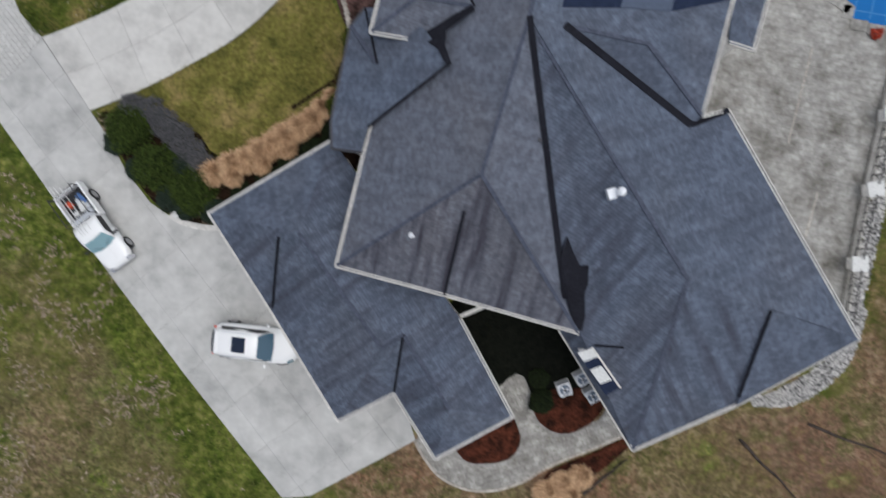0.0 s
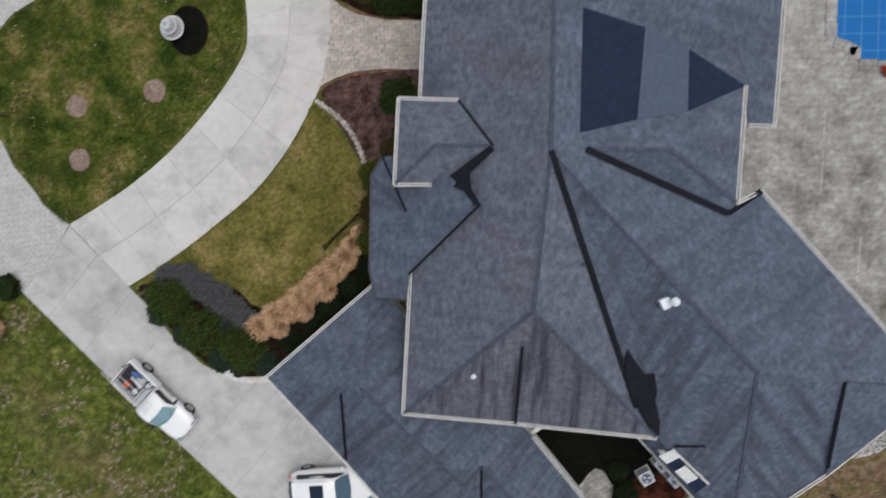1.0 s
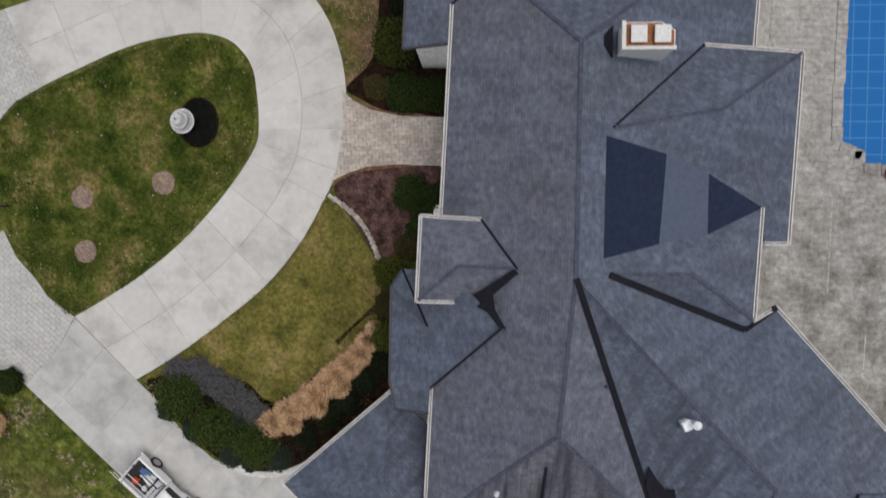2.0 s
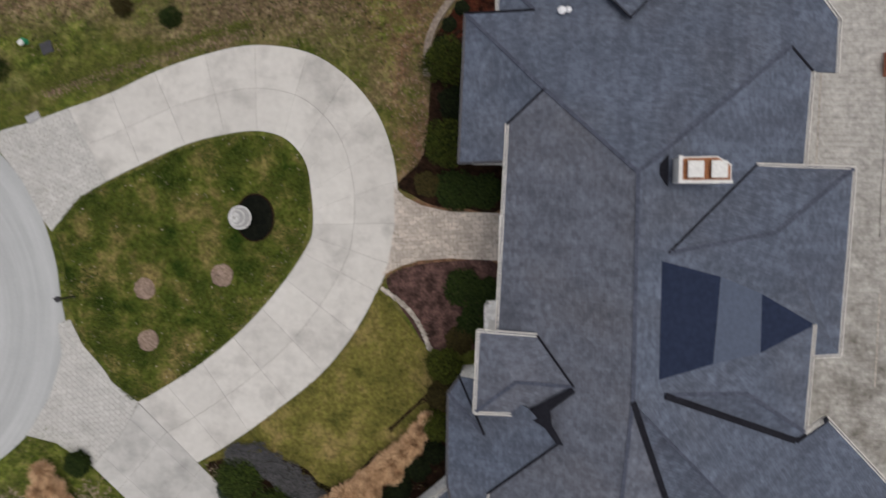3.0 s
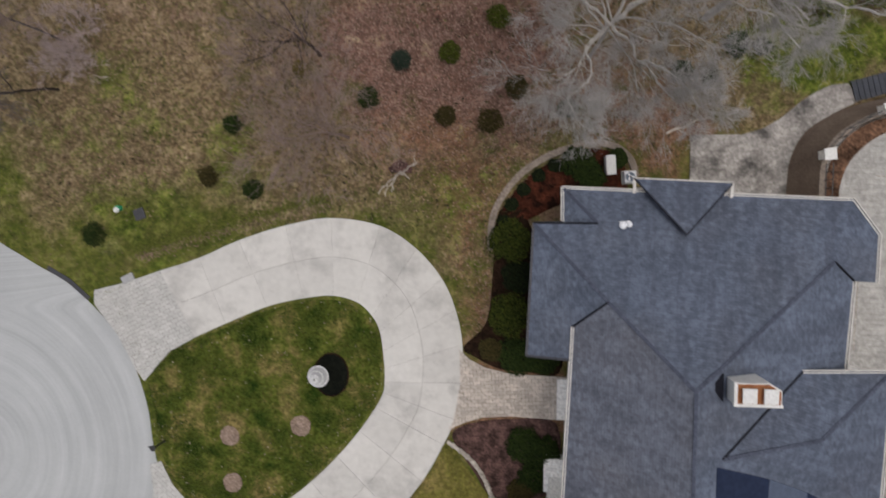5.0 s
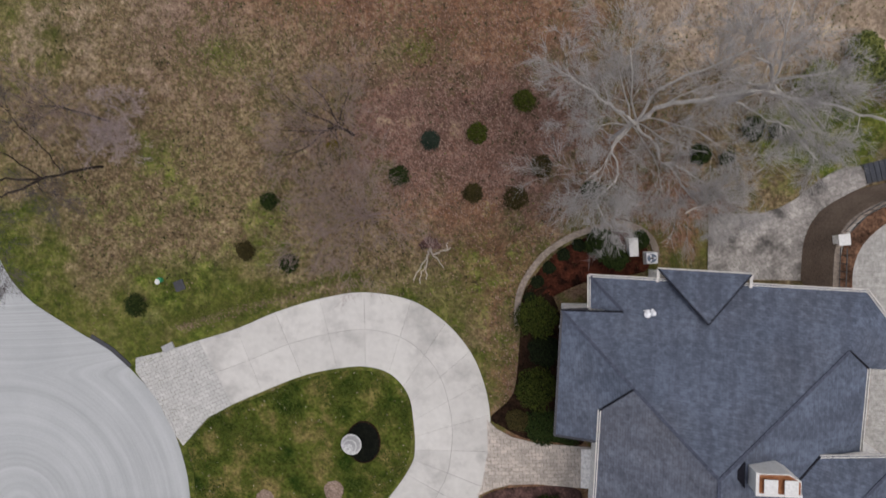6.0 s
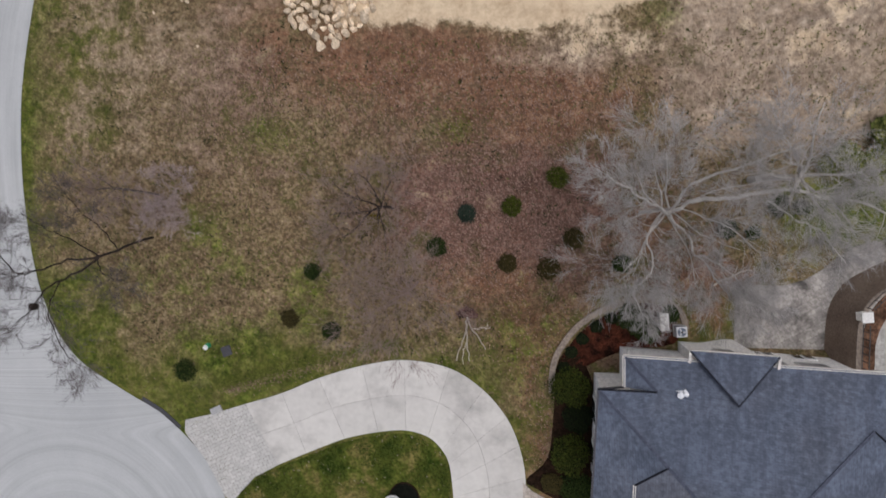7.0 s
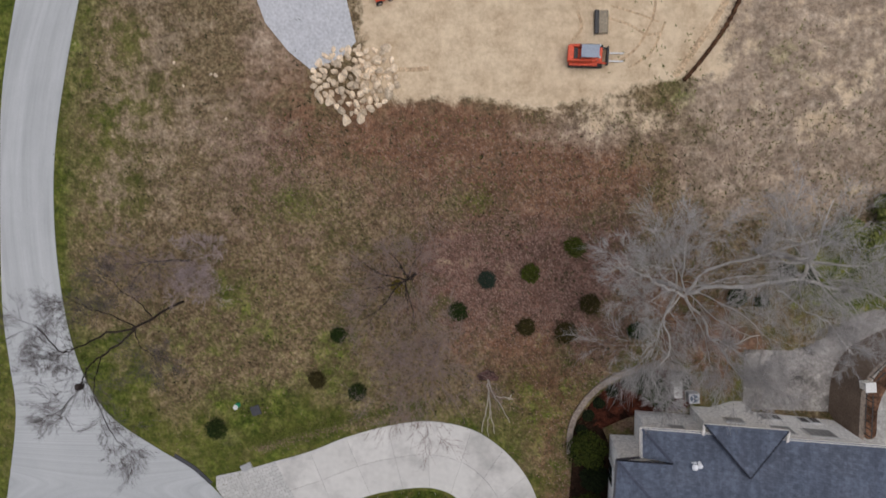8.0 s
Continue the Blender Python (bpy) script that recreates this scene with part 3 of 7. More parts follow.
M_leaf_slope = leafmat("light_evergreen_leaves", (0.035, 0.055, 0.012), (0.21, 0.22, 0.065))
M_red_flower = leafmat("red_flowers", (0.18, 0.02, 0.01), (0.45, 0.06, 0.03))
M_dead_leaf = leafmat("fallen_leaves", (0.05, 0.026, 0.018), (0.36, 0.25, 0.2))
M_blade = leafmat("grass_blades", (0.03, 0.04, 0.008), (0.16, 0.15, 0.05))


# ---- mesh helpers ----
def mesh_of(name, bm, material, smooth=False):
    me = bpy.data.meshes.new(name)
    bmesh.ops.recalc_face_normals(bm, faces=bm.faces[:])
    bm.to_mesh(me)
    bm.free()
    for m in material if isinstance(material, (list, tuple)) else [material]:
        me.materials.append(m)
    if smooth:
        me.polygons.foreach_set("use_smooth", [True] * len(me.polygons))
    return me


def part(name, bm, material, parent=None, label="", smooth=False):
    """Links a bmesh as one mesh object, under parent if there is one."""
    ob = new(name, mesh_of(name, bm, material, smooth))
    if parent is not None:
        ob.parent = parent
    if label:
        tagged(ob, label)
    return ob


def thing(name, label, category, at=(0, 0, 0), turn=0.0, group="", kind=""):
    ob = new(name)
    ob.empty_display_size = 0.2
    ob.matrix_basis = pose(*at, 0, 0, turn)
    return tagged(ob, label, category, group, kind)


def curve_through(points, n=6, closed=False):
    """A smooth line through plan points."""
    p = [Vector(q) for q in points]
    out, m = [], len(p)
    for i in range(m if closed else m - 1):
        a, b, c, d = (p[(i + k) % m] if closed else p[min(max(i + k, 0), m - 1)] for k in (-1, 0, 1, 2))
        for s in range(n):
            t = s / n
            out.append(0.5 * (2 * b + (c - a) * t + (2 * a - 5 * b + 4 * c - d) * t * t + (3 * b - a - 3 * c + d) * t ** 3))
    if not closed:
        out.append(p[-1].copy())
    return out


def slab(outline, z0, z1, bm=None):
    """A plate with the plan outline, from z0 up to z1."""
    bm = bm or bmesh.new()
    lo, hi = [bm.verts.new((q[0], q[1], z0)) for q in outline], [bm.verts.new((q[0], q[1], z1)) for q in outline]
    bm.faces.new(hi)
    bm.faces.new(lo[::-1])
    for i in range(len(lo)):
        j = (i + 1) % len(lo)
        bm.faces.new((lo[i], lo[j], hi[j], hi[i]))
    return bm


def shrunk(outline, d):
    """A convex outline drawn in by about d."""
    c = sum((Vector((q[0], q[1])) for q in outline), Vector((0, 0))) / len(outline)
    return [Vector((q[0], q[1])) + (c - Vector((q[0], q[1]))).normalized() * d for q in outline]


def box(bm, sx, sy, sz, at=(0, 0, 0), turn=0.0, bevel=0.0):
    m = pose(*at, 0, 0, turn) @ Matrix.Diagonal((sx, sy, sz, 1))
    made = bmesh.ops.create_cube(bm, size=1.0, matrix=m)["verts"]
    if bevel:
        edges = list({e for v in made for e in v.link_edges})
        bmesh.ops.bevel(bm, geom=edges, offset=bevel, segments=2, affect="EDGES", profile=0.5)
    return bm


def cyl(bm, r0, r1, z0, z1, at=(0, 0), n=20):
    bmesh.ops.create_cone(bm, cap_ends=True, segments=n, radius1=r0, radius2=r1, depth=z1 - z0, matrix=Matrix.Translation((at[0], at[1], (z0 + z1) / 2)))
    return bm


def beam(p, q, w, h, bm=None, drop=0.0):
    """A bar of width w and height h along the line p to q."""
    bm = bm or bmesh.new()
    p, q = Vector(p), Vector(q)
    d = (q - p).normalized()
    side = d.cross(Vector((0, 0, 1))).normalized() * w / 2
    up = side.cross(d).normalized() * h / 2
    if up.z < 0:
        up.negate()
    off = Vector((0, 0, -drop))
    ends = [[bm.verts.new(e + off + s * side + u * up) for s, u in ((-1, -1), (1, -1), (1, 1), (-1, 1))] for e in (p, q)]
    a, b = ends
    bm.faces.new(a[::-1])
    bm.faces.new(b)
    for i in range(4):
        j = (i + 1) % 4
        bm.faces.new((a[i], a[j], b[j], b[i]))
    return bm


def ribbon(line, w, z0, z1, bm=None):
    """A kerb or wall of width w along a plan line."""
    bm = bm or bmesh.new()
    pts = [Vector((q[0], q[1])) for q in line]
    rows = []
    for i, q in enumerate(pts):
        d = (pts[min(i + 1, len(pts) - 1)] - pts[max(i - 1, 0)]).normalized()
        s = Vector((-d.y, d.x)) * w / 2
        rows.append([bm.verts.new((*(q + k * s), z)) for k, z in ((-1, z0), (1, z0), (1, z1), (-1, z1))])
    for a, b in zip(rows, rows[1:]):
        for i in range(4):
            j = (i + 1) % 4
            bm.faces.new((a[i], a[j], b[j], b[i]))
    bm.faces.new(rows[0][::-1])
    bm.faces.new(rows[-1])
    return bm


def tube(bm, pts, radii, n=5):
    """A tapered tube through points."""
    rings = []
    for i, p in enumerate(pts):
        d = (pts[min(i + 1, len(pts) - 1)] - pts[max(i - 1, 0)]).normalized()
        a = d.orthogonal().normalized()
        b = d.cross(a)
        rings.append([bm.verts.new(p + radii[i] * (math.cos(6.2832 * k / n) * a + math.sin(6.2832 * k / n) * b)) for k in range(n)])
    for r, s in zip(rings, rings[1:]):
        for k in range(n):
            bm.faces.new((r[k], r[(k + 1) % n], s[(k + 1) % n], s[k]))
    bm.faces.new(rings[0][::-1])
    bm.faces.new(rings[-1])
    return bm


def smooth_step(a, b, v):
    t = min(max((v - a) / (b - a), 0.0), 1.0)
    return t * t * (3 - 2 * t)


TERRACE_Z = -2.3


def along_table(table, v):
    """Straight steps through (place, value) pairs."""
    for (p, f), (q, g) in zip(table, table[1:]):
        if v < q:
            return f + (g - f) * max(0.0, (v - p) / (q - p))
    return table[-1][1]


DEPTH = ((-46, 0.0), (-36, 0.35), (-28, 0.95), (-18, 1.9), (-13, 2.5), (-4, 2.45), (0, 2.3), (4, 0.0))
BRINK = ((-50, 24.0), (-34, 24.8), (-22, 28.4), (-12, 29.2), (-9, 31.4), (-7, 32.4), (-4, 33.0), (0, 33.2))


def ground_z(x, y):
    """A hollow north of the driveway deepens towards the lower terrace behind the house."""
    reach = 2.5 * smooth_step(31, 36, y) + 10 * smooth_step(34, 44, y)
    east = smooth_step(-1.4 - reach, 1.6 + 0.3 * reach, x) * (1.0 - smooth_step(36, 60, x))
    north = smooth_step(27.0, 28.6, y)
    far = 1.0 - smooth_step(38, 52, y)
    brink = along_table(BRINK, x)
    hollow = along_table(DEPTH, x) * smooth_step(brink, brink + 4.0, y) * (1.0 - smooth_step(37, 45.5, y))
    return -max(-TERRACE_Z * east * north * far, hollow)


def bed_z(x, y):
    return ground_z(x, y)


# ---- ground ----
def lines_between(a, b, step):
    n = round((b - a) / step)
    return [a + (b - a) * i / n for i in range(n + 1)]


def cover_at(x, y):
    """Weights of bare brown turf, leaf litter and sandy soil."""
    w = noise.noise(Vector((x * 0.11, y * 0.11, 3.1)))
    v = noise.noise(Vector((x * 0.05, y * 0.05, 9.7)))
    n = smooth_step(23.0, 34, y + 5 * w)
    red = n * (0.86 + 0.45 * v + 0.25 * w) * (0.72 + 0.28 * smooth_step(-48, -34, x))
    red = max(red, 0.72 * smooth_step(-3.0, -7.0, y + 1.5 * w - 0.6 * (x - 9) * smooth_step(9, 3, x)) * smooth_step(-9, -3, x), 0.75 * smooth_step(18, 22, x) * smooth_step(3, -3, y))
    if x < -8 and y < 2:
        beside = (x + 22.2) * 0.642 + (y + 7.0) * 0.767
        red = max(red, 0.42 + 0.85 * w - 0.6 * smooth_step(-4.0, -0.5, beside) + 0.3 * smooth_step(-9, -15, y))
    red = max(red, 0.6 * smooth_step(-19, -13, x) * smooth_step(22, 25, y) * smooth_step(34, 28, y))
    red = max(red, (0.9 + 0.3 * w) * smooth_step(37, 43, y) * smooth_step(-46, -38, x))
    litter = 1.05 * math.exp(-(((x + 13.5) / 10.0) ** 2 + ((y - 38.0) / 6.5) ** 2))
    litter = max(litter, 0.5 * math.exp(-(((x + 15) / 16) ** 2 + ((y - 45.5) / 4.0) ** 2)))
    litter = max(litter, 0.42 * smooth_step(-13.5, -11.0, x) * smooth_step(18.5, 20, y) * smooth_step(31, 27, y) * smooth_step(0, -3, x))
    litter = max(litter, 0.62 * math.exp(-(((x + 1) / 6) ** 2 + ((y - 33.6) / 2.2) ** 2)))
    litter = max(litter, 0.5 * math.exp(-(((x + 33) / 6) ** 2 + ((y - 48) / 9) ** 2)))
    litter = max(litter, 0.6 * math.exp(-(((x - 20) / 8) ** 2 + ((y + 9.5) / 5) ** 2)))
    soil = smooth_step(50.2, 52.2, y + 1.5 * w) * smooth_step(-27.0, -24.5, x + w) * (0.16 + 0.84 * smooth_step(1.5, -7.0, x - 0.5 * (y - 52) + 3 * w)) * smooth_step(9, 3, x)
    soil = max(soil, 0.55 * math.exp(-(((x + 8.0) / 5.5) ** 2 + ((y - 49.6) / 1.6) ** 2)))
    soil = max(soil, 0.32 * smooth_step(-6, 6, x) * smooth_step(41, 47, y))
    if x < -50:
        red, litter = 0.15, 0.0
    return red, litter, soil


VERGE = [(26, -45.6), (30, -48.5), (34, -49.8), (40, -50.5), (45, -50.5), (49.5, -50.0), (55, -48.8), (62, -47.0), (80, -43.0)]


def tint_at(x, y):
    """Weights of vivid grass, tan dry grass and rust-brown leaf mould."""
    w = noise.noise(Vector((x * 0.16, y * 0.16, 21.3)))

    def blot(cx, cy, rx, ry):
        return math.exp(-((x - cx) / rx) ** 2 - ((y - cy) / ry) ** 2)

    green = max(0.62 * blot(-31.2, 43.6, 2.4, 1.6), 0.45 * blot(-17.6, 44.1, 2.2, 1.2), 0.62 * blot(-35, 28.4, 5.5, 2.8), 0.5 * blot(-36, 33, 7, 3.5), 0.6 * blot(-36, 36, 3, 4), 0.6 * blot(-28.5, 33, 3, 2.5), 0.55 * blot(-27.7, 30.5, 5, 1.6), 0.45 * blot(-14.0, 29.0, 5, 4.0), 0.35 * blot(17, -10, 9, 4), 0.95 * blot(9.5, 38.0, 5.5, 3.6), 0.5 * blot(-4.0, 52.0, 1.6, 2.4), 0.4 * blot(3.5, 53.5, 2.0, 2.6),
                0.25 * blot(-6, 33.5, 4, 1.0), 0.3 * blot(14, -8.2, 3, 1.6))
    for (ya, xa), (yb, xb) in zip(VERGE, VERGE[1:]):
        if ya <= y < yb:
            off = x - (xa + (xb - xa) * (y - ya) / (yb - ya))
            green = max(green, 0.4 * smooth_step(3.2, 0.8, off))
    if x < -8 and y < 4:
        beside = -((x + 22.2) * 0.642 + (y + 7.0) * 0.767)
        green = max(green, 0.8 * smooth_step(5.5, 1.0, beside) + 0.35 * w, 0.42 + 0.8 * w)
    tan = max(0.3 * smooth_step(39, 44, y) * smooth_step(-50, -44, x) * smooth_step(-29, -36, x) if y < 52 else 0.0, 0.95 * smooth_step(-6, 0, x) * smooth_step(40.5, 44.5, y), 0.75 * blot(-8.5, 49.0, 5.5, 1.8), 0.25 * blot(-43, 55, 7, 9), 0.5 * blot(-33.0, 55.0, 2.6, 4.0), 0.3 * blot(-24, 55, 9, 3), 0.3 * blot(-36, 45, 6, 5), 0.28 * smooth_step(0, -5, y) * smooth_step(-12, -18, x) + 0.6 * w - 0.08 if x < -12 and y < 0 else 0.0)
    rust = max(1.05 * blot(-21, 48.4, 9, 3.4), 1.0 * blot(-12.5, 46.3, 8, 4.0), 0.6 * blot(-32.5, 54.0, 3.4, 4.5), 0.7 * blot(-29.5, 49.8, 4.5, 3.6), 0.7 * blot(7.5, -12.8, 4, 2.0), 0.75 * blot(-15, 32.8, 5, 2.6), 0.75 * blot(-12.2, 28, 1.6, 4), 0.8 * blot(0, 32, 3.6, 2.6), 0.75 * blot(-3, 36, 5, 2.5), 0.55 * blot(-11.6, 23, 1.5, 5), 1.1 * blot(-9.5, 16.3, 5, 3.6), 0.4 * blot(20, -9, 9, 5), 0.8 * blot(-12.5, 30, 3.5, 3.8), 0.3 * smooth_step(19, 21, x) * smooth_step(16, 8, y), 0.5 * blot(-3, -15, 5, 3))
    return green + 0.15 * w, tan + 0.15 * w, rust + 0.1 * w


def build_ground():
    far = [-1500, -700, -350, -200, -130, -95]
    xs = far + lines_between(-76, 34, 0.7) + [45, 60, 90, 150, 300, 700, 1500]
    ys = [-1500, -700, -350, -180, -100, -60, -40] + lines_between(-28, 72, 0.7) + [82, 100, 140, 220, 400, 800, 1500]
    verts = [(x, y, ground_z(x, y) + (0.05 * noise.noise(Vector((x * 0.6, y * 0.6, 0))) - 0.03 if y > 64 else 0.0)) for y in ys for x in xs]
    nx = len(xs)
    faces = [(j * nx + i, j * nx + i + 1, (j + 1) * nx + i + 1, (j + 1) * nx + i) for j in range(len(ys) - 1) for i in range(nx - 1)]
    me = bpy.data.meshes.new("ground")
    me.from_pydata(verts, [], faces)
    layer = me.color_attributes.new("cover", "FLOAT_COLOR", "POINT")
    flat = []
    for x, y, z in verts:
        flat += [*cover_at(x, y), 1.0]
    layer.data.foreach_set("color", flat)
    layer, flat = me.color_attributes.new("tint", "FLOAT_COLOR", "POINT"), []
    for x, y, z in verts:
        flat += [*tint_at(x, y), 1.0]
    layer.data.foreach_set("color", flat)
    me.materials.append(M_ground)
    return tagged(new("ground", me), "winter turf with leaf litter and sandy soil", "ground", kind="structure")


build_ground()

# ---- street, aprons, driveway ----
STREET = curve_through([(-47.0, 62), (-48.8, 55.1), (-50.0, 49.5), (-50.5, 45.2), (-50.5, 39.9), (-49.8, 34.1), (-48.5, 30.0), (-46.3, 26.9), (-42.4, 24.5), (-39.8, 23.1), (-37.8, 21.4), (-36.2, 19.6),
                        (-34.9, 17.2), (-34.1, 14.6), (-33.8, 12.3), (-33.5, 10.5), (-33.6, 8.6), (-34.7, 5.9), (-36.4, 3.3), (-39.6, 0.9), (-45, -1.2), (-51, -0.5), (-56, 4), (-57.5, 11), (-56, 19), (-54.7, 26.6),
                        (-55.0, 31), (-55.4, 36), (-55.0, 46.5), (-54.4, 53.1), (-52.6, 61)], 5)
STREET = [(-30.0, 150.0), (-40.0, 95.0)] + [tuple(q) for q in STREET] + [(-46.0, 95.0), (-36.0, 150.0)]
tagged(part("road", slab(STREET, -0.2, 0.03), M_street_marked), "worn light grey street with a turning circle", "road", kind="structure")

apron_n = [(-37.8, 21.6), (-36.2, 19.6), (-34.9, 17.2), (-34.3, 16.4), (-32.4, 18.5), (-30.6, 19.5), (-31.8, 21.8), (-33.0, 24.0), (-35.4, 23.2), (-37.8, 22.6)]
apron_s = [(-34.0, 10.6), (-33.8, 8.6), (-34.7, 5.9), (-36.3, 3.4), (-34.3, 3.0), (-33.0, 2.2), (-31.9, 1.6), (-29.8, 3.9), (-28.8, 5.8), (-30.5, 7.0), (-31.1, 7.9), (-32.4, 9.3), (-33.2, 10.9)]
def clipped(region, cell):
    """The region cut to a convex cell."""
    out = [Vector(q) for q in region]
    for i in range(len(cell)):
        a, b = Vector(cell[i]), Vector(cell[(i + 1) % len(cell)])
        n = Vector((-(b - a).y, (b - a).x))
        src, out = out, []
        for j in range(len(src)):
            p, q = src[j], src[(j + 1) % len(src)]
            dp, dq = (p - a).dot(n), (q - a).dot(n)
            if dp >= 0:
                out.append(p)
            if (dp >= 0) != (dq >= 0):
                out.append(p + (q - p) * (dp / (dp - dq)))
        if len(out) < 3:
            return []
    return out


def pave(parent, region, size, turn, material, z, foot=0.0):
    """Single blocks in running bond, cut to the region."""
    a = radians(turn)
    u, v = Vector((math.cos(a), math.sin(a))), Vector((-math.sin(a), math.cos(a)))
    pts = [Vector((q[0], q[1])) for q in region]
    us, vs = [q.dot(u) for q in pts], [q.dot(v) for q in pts]
    for j in range(int((max(vs) - min(vs)) / size[1]) + 1):
        for i in range(-1, int((max(us) - min(us)) / size[0]) + 1):
            o = u * (min(us) + (i + 0.5 * (j % 2)) * size[0]) + v * (min(vs) + j * size[1])
            cell = clipped(pts, [o, o + u * size[0], o + u * size[0] + v * size[1], o + v * size[1]])
            if len(cell) > 2 and abs(sum(p.x * q.y - q.x * p.y for p, q in zip(cell, cell[1:] + cell[:1]))) > size[0] * size[1] * 0.16:
                part("paver", slab(shrunk(cell, 0.014), foot, z + random.uniform(-0.004, 0.004)), material, parent)


for outline, turn in ((apron_n, 25), (apron_s, -40)):
    apron = tagged(part("apron", slab(outline, -0.15, 0.035), M_joint), "grey block-paved apron at the street", "paving", kind="structure")
    pave(apron, outline, (0.46, 0.27), turn, M_apron, 0.05)

LOOP = [((-30.6, 19.5), (-33.0, 24.0)), ((-28.4, 20.5), (-30.2, 24.9)), ((-25.5, 21.7), (-27.4, 26.1)), ((-23.0, 22.3), (-24.2, 27.1)), ((-21.0, 22.5), (-21.1, 27.6)), ((-19.4, 22.1), (-17.85, 27.1)),
        ((-18.4, 21.2), (-15.5, 25.65)), ((-17.9, 20.2), (-13.85, 23.75)), ((-17.7, 18.9), (-12.95, 21.75)), ((-17.6, 17.8), (-12.5, 19.5)), ((-17.6, 16.9), (-12.6, 17.0)), ((-17.7, 16.2), (-13.0, 14.6)),
        ((-18.2, 15.2), (-13.7, 12.9)), ((-19.3, 13.6), (-15.1, 10.4)), ((-20.8, 11.8), (-17.0, 8.0)), ((-22.6, 10.0), (-19.2, 6.1)), ((-24.6, 8.4), (-21.7, 4.2)), ((-26.9, 6.9), (-23.4, 3.05)), ((-28.8, 5.8), (-25.0, 2.1))]
drive = tagged(new("driveway"), "pale concrete circular driveway in cast slabs", "driveway", kind="structure")
INNER, OUTER = (curve_through([s[k] for s in LOOP], 6) for k in (0, 1))
ring = [(*a, 0) for a in INNER] + [(*b, 0) for b in OUTER[::-1]]
part("bedding", slab(ring, -0.15, 0.03), M_joint, drive)
for i in range(len(LOOP) - 1):
    for f0, f1 in ((0.0, 0.5), (0.5, 1.0)):
        rail = []
        for f, order in ((f0, range(i * 6, i * 6 + 7)), (f1, range(i * 6 + 6, i * 6 - 1, -1))):
            rail += [INNER[k].lerp(OUTER[k], f) for k in order]
        part("concrete_slab", slab(shrunk(rail, 0.011), 0.0, 0.06 + random.uniform(-0.003, 0.003)), M_concrete, drive)


COURT = [(-31.9, 1.6), (-25.9, -3.8), (-22.2, -7.0), (-16.2, -12.1), (-9.0, -17.9), (-7.4, -17.4), (-2.0, -12.7), (-3.6, -9.9), (-6.1, -10.6), (-14.2, -2.4), (-16.4, -3.2), (-18.3, -3.3), (-20.3, -2.5), (-22.2, -0.9), (-23.5, 0.7), (-24.9, 2.0), (-28.8, 5.75), (-29.8, 3.9)]
court = tagged(new("motor_court"), "pale concrete parking court beside the garage", "driveway", kind="structure")
part("bedding", slab([(*q, 0) for q in COURT], -0.15, 0.03), M_joint, court)
U, V = Vector((0.767, -0.642)), Vector((0.642, 0.767))
for i in range(-1, 12):
    for j in range(0, 5):
        o = Vector((-33.5, 1.0)) + U * (3.1 * i) + V * (3.05 * j - 0.6)
        cell = clipped(COURT, [o, o + U * 3.1, o + U * 3.1 + V * 3.05, o + V * 3.05])
        if len(cell) > 2 and abs(sum(a.x * b.y - b.x * a.y for a, b in zip(cell, cell[1:] + cell[:1]))) > 0.4:
            part("concrete_slab", slab(shrunk(cell, 0.009), 0.0, 0.058 + random.uniform(-0.003, 0.003)), M_court, court)

ISLAND = curve_through([(-17.75, 17.8), (-17.95, 19.9), (-18.55, 21.1), (-19.5, 21.95), (-21.0, 22.35), (-23.0, 22.15), (-25.5, 21.55), (-28.4, 20.35), (-30.9, 19.25), (-32.5, 18.35), (-34.0, 16.5), (-33.75, 15.0), (-33.5, 12.5),
                        (-33.1, 10.9), (-32.2, 9.3), (-31.0, 8.0), (-30.3, 7.0), (-28.9, 5.95), (-26.0, 7.4), (-23.2, 9.6), (-20.75, 12.1), (-18.65, 14.9), (-17.85, 16.5)], 4, True)


def turf_sheet(name, outline, material, label, rise=0.07):
    """Turf that swells a little above the paving round it."""
    bm = bmesh.new()
    c = sum((Vector((q[0], q[1])) for q in outline), Vector((0, 0))) / len(outline)
    rows = []
    for f in (1.0, 0.96, 0.85, 0.6, 0.3):
        z = -0.05 if f == 1.0 else rise + 0.06 * (1 - f)
        rows.append([bm.verts.new((*(c + (Vector((q[0], q[1])) - c) * f), z)) for q in outline])
    for a, b in zip(rows, rows[1:]):
        for i in range(len(a)):
            j = (i + 1) % len(a)
            bm.faces.new((a[i], a[j], b[j], b[i]))
    bm.faces.new(rows[-1])
    return tagged(part(name, bm, material, smooth=True), label, "lawn", kind="structure")


turf_sheet("island_lawn", [tuple(q) for q in ISLAND], M_island, "patchy green lawn island inside the driveway loop")
LAWN = curve_through([(-24.7, 2.1), (-22.3, 3.8), (-19.8, 5.75), (-16.6, 8.4), (-14.5, 11.2), (-13.5, 13.3), (-12.5, 12.0), (-11.5, 10.7), (-10.6, 9.4), (-10.2, 6.5), (-11.3, 4.2), (-13.2, 2.0), (-15.5, 0.6), (-17.5, 0.6), (-20.0, 2.4), (-22.0, 2.7)], 4, True)
turf_sheet("front_lawn", [tuple(q) for q in LAWN], M_lawn, "olive winter lawn between driveway and house")

walk_outline = [(-12.7, 19.2), (-12.0, 18.55), (-11.0, 18.05), (-9.4, 17.72), (-5.6, 17.6), (-5.6, 14.8), (-9.4, 14.95), (-11.2, 14.8), (-12.3, 14.45), (-13.4, 13.9), (-13.05, 14.6), (-12.65, 17.0)]

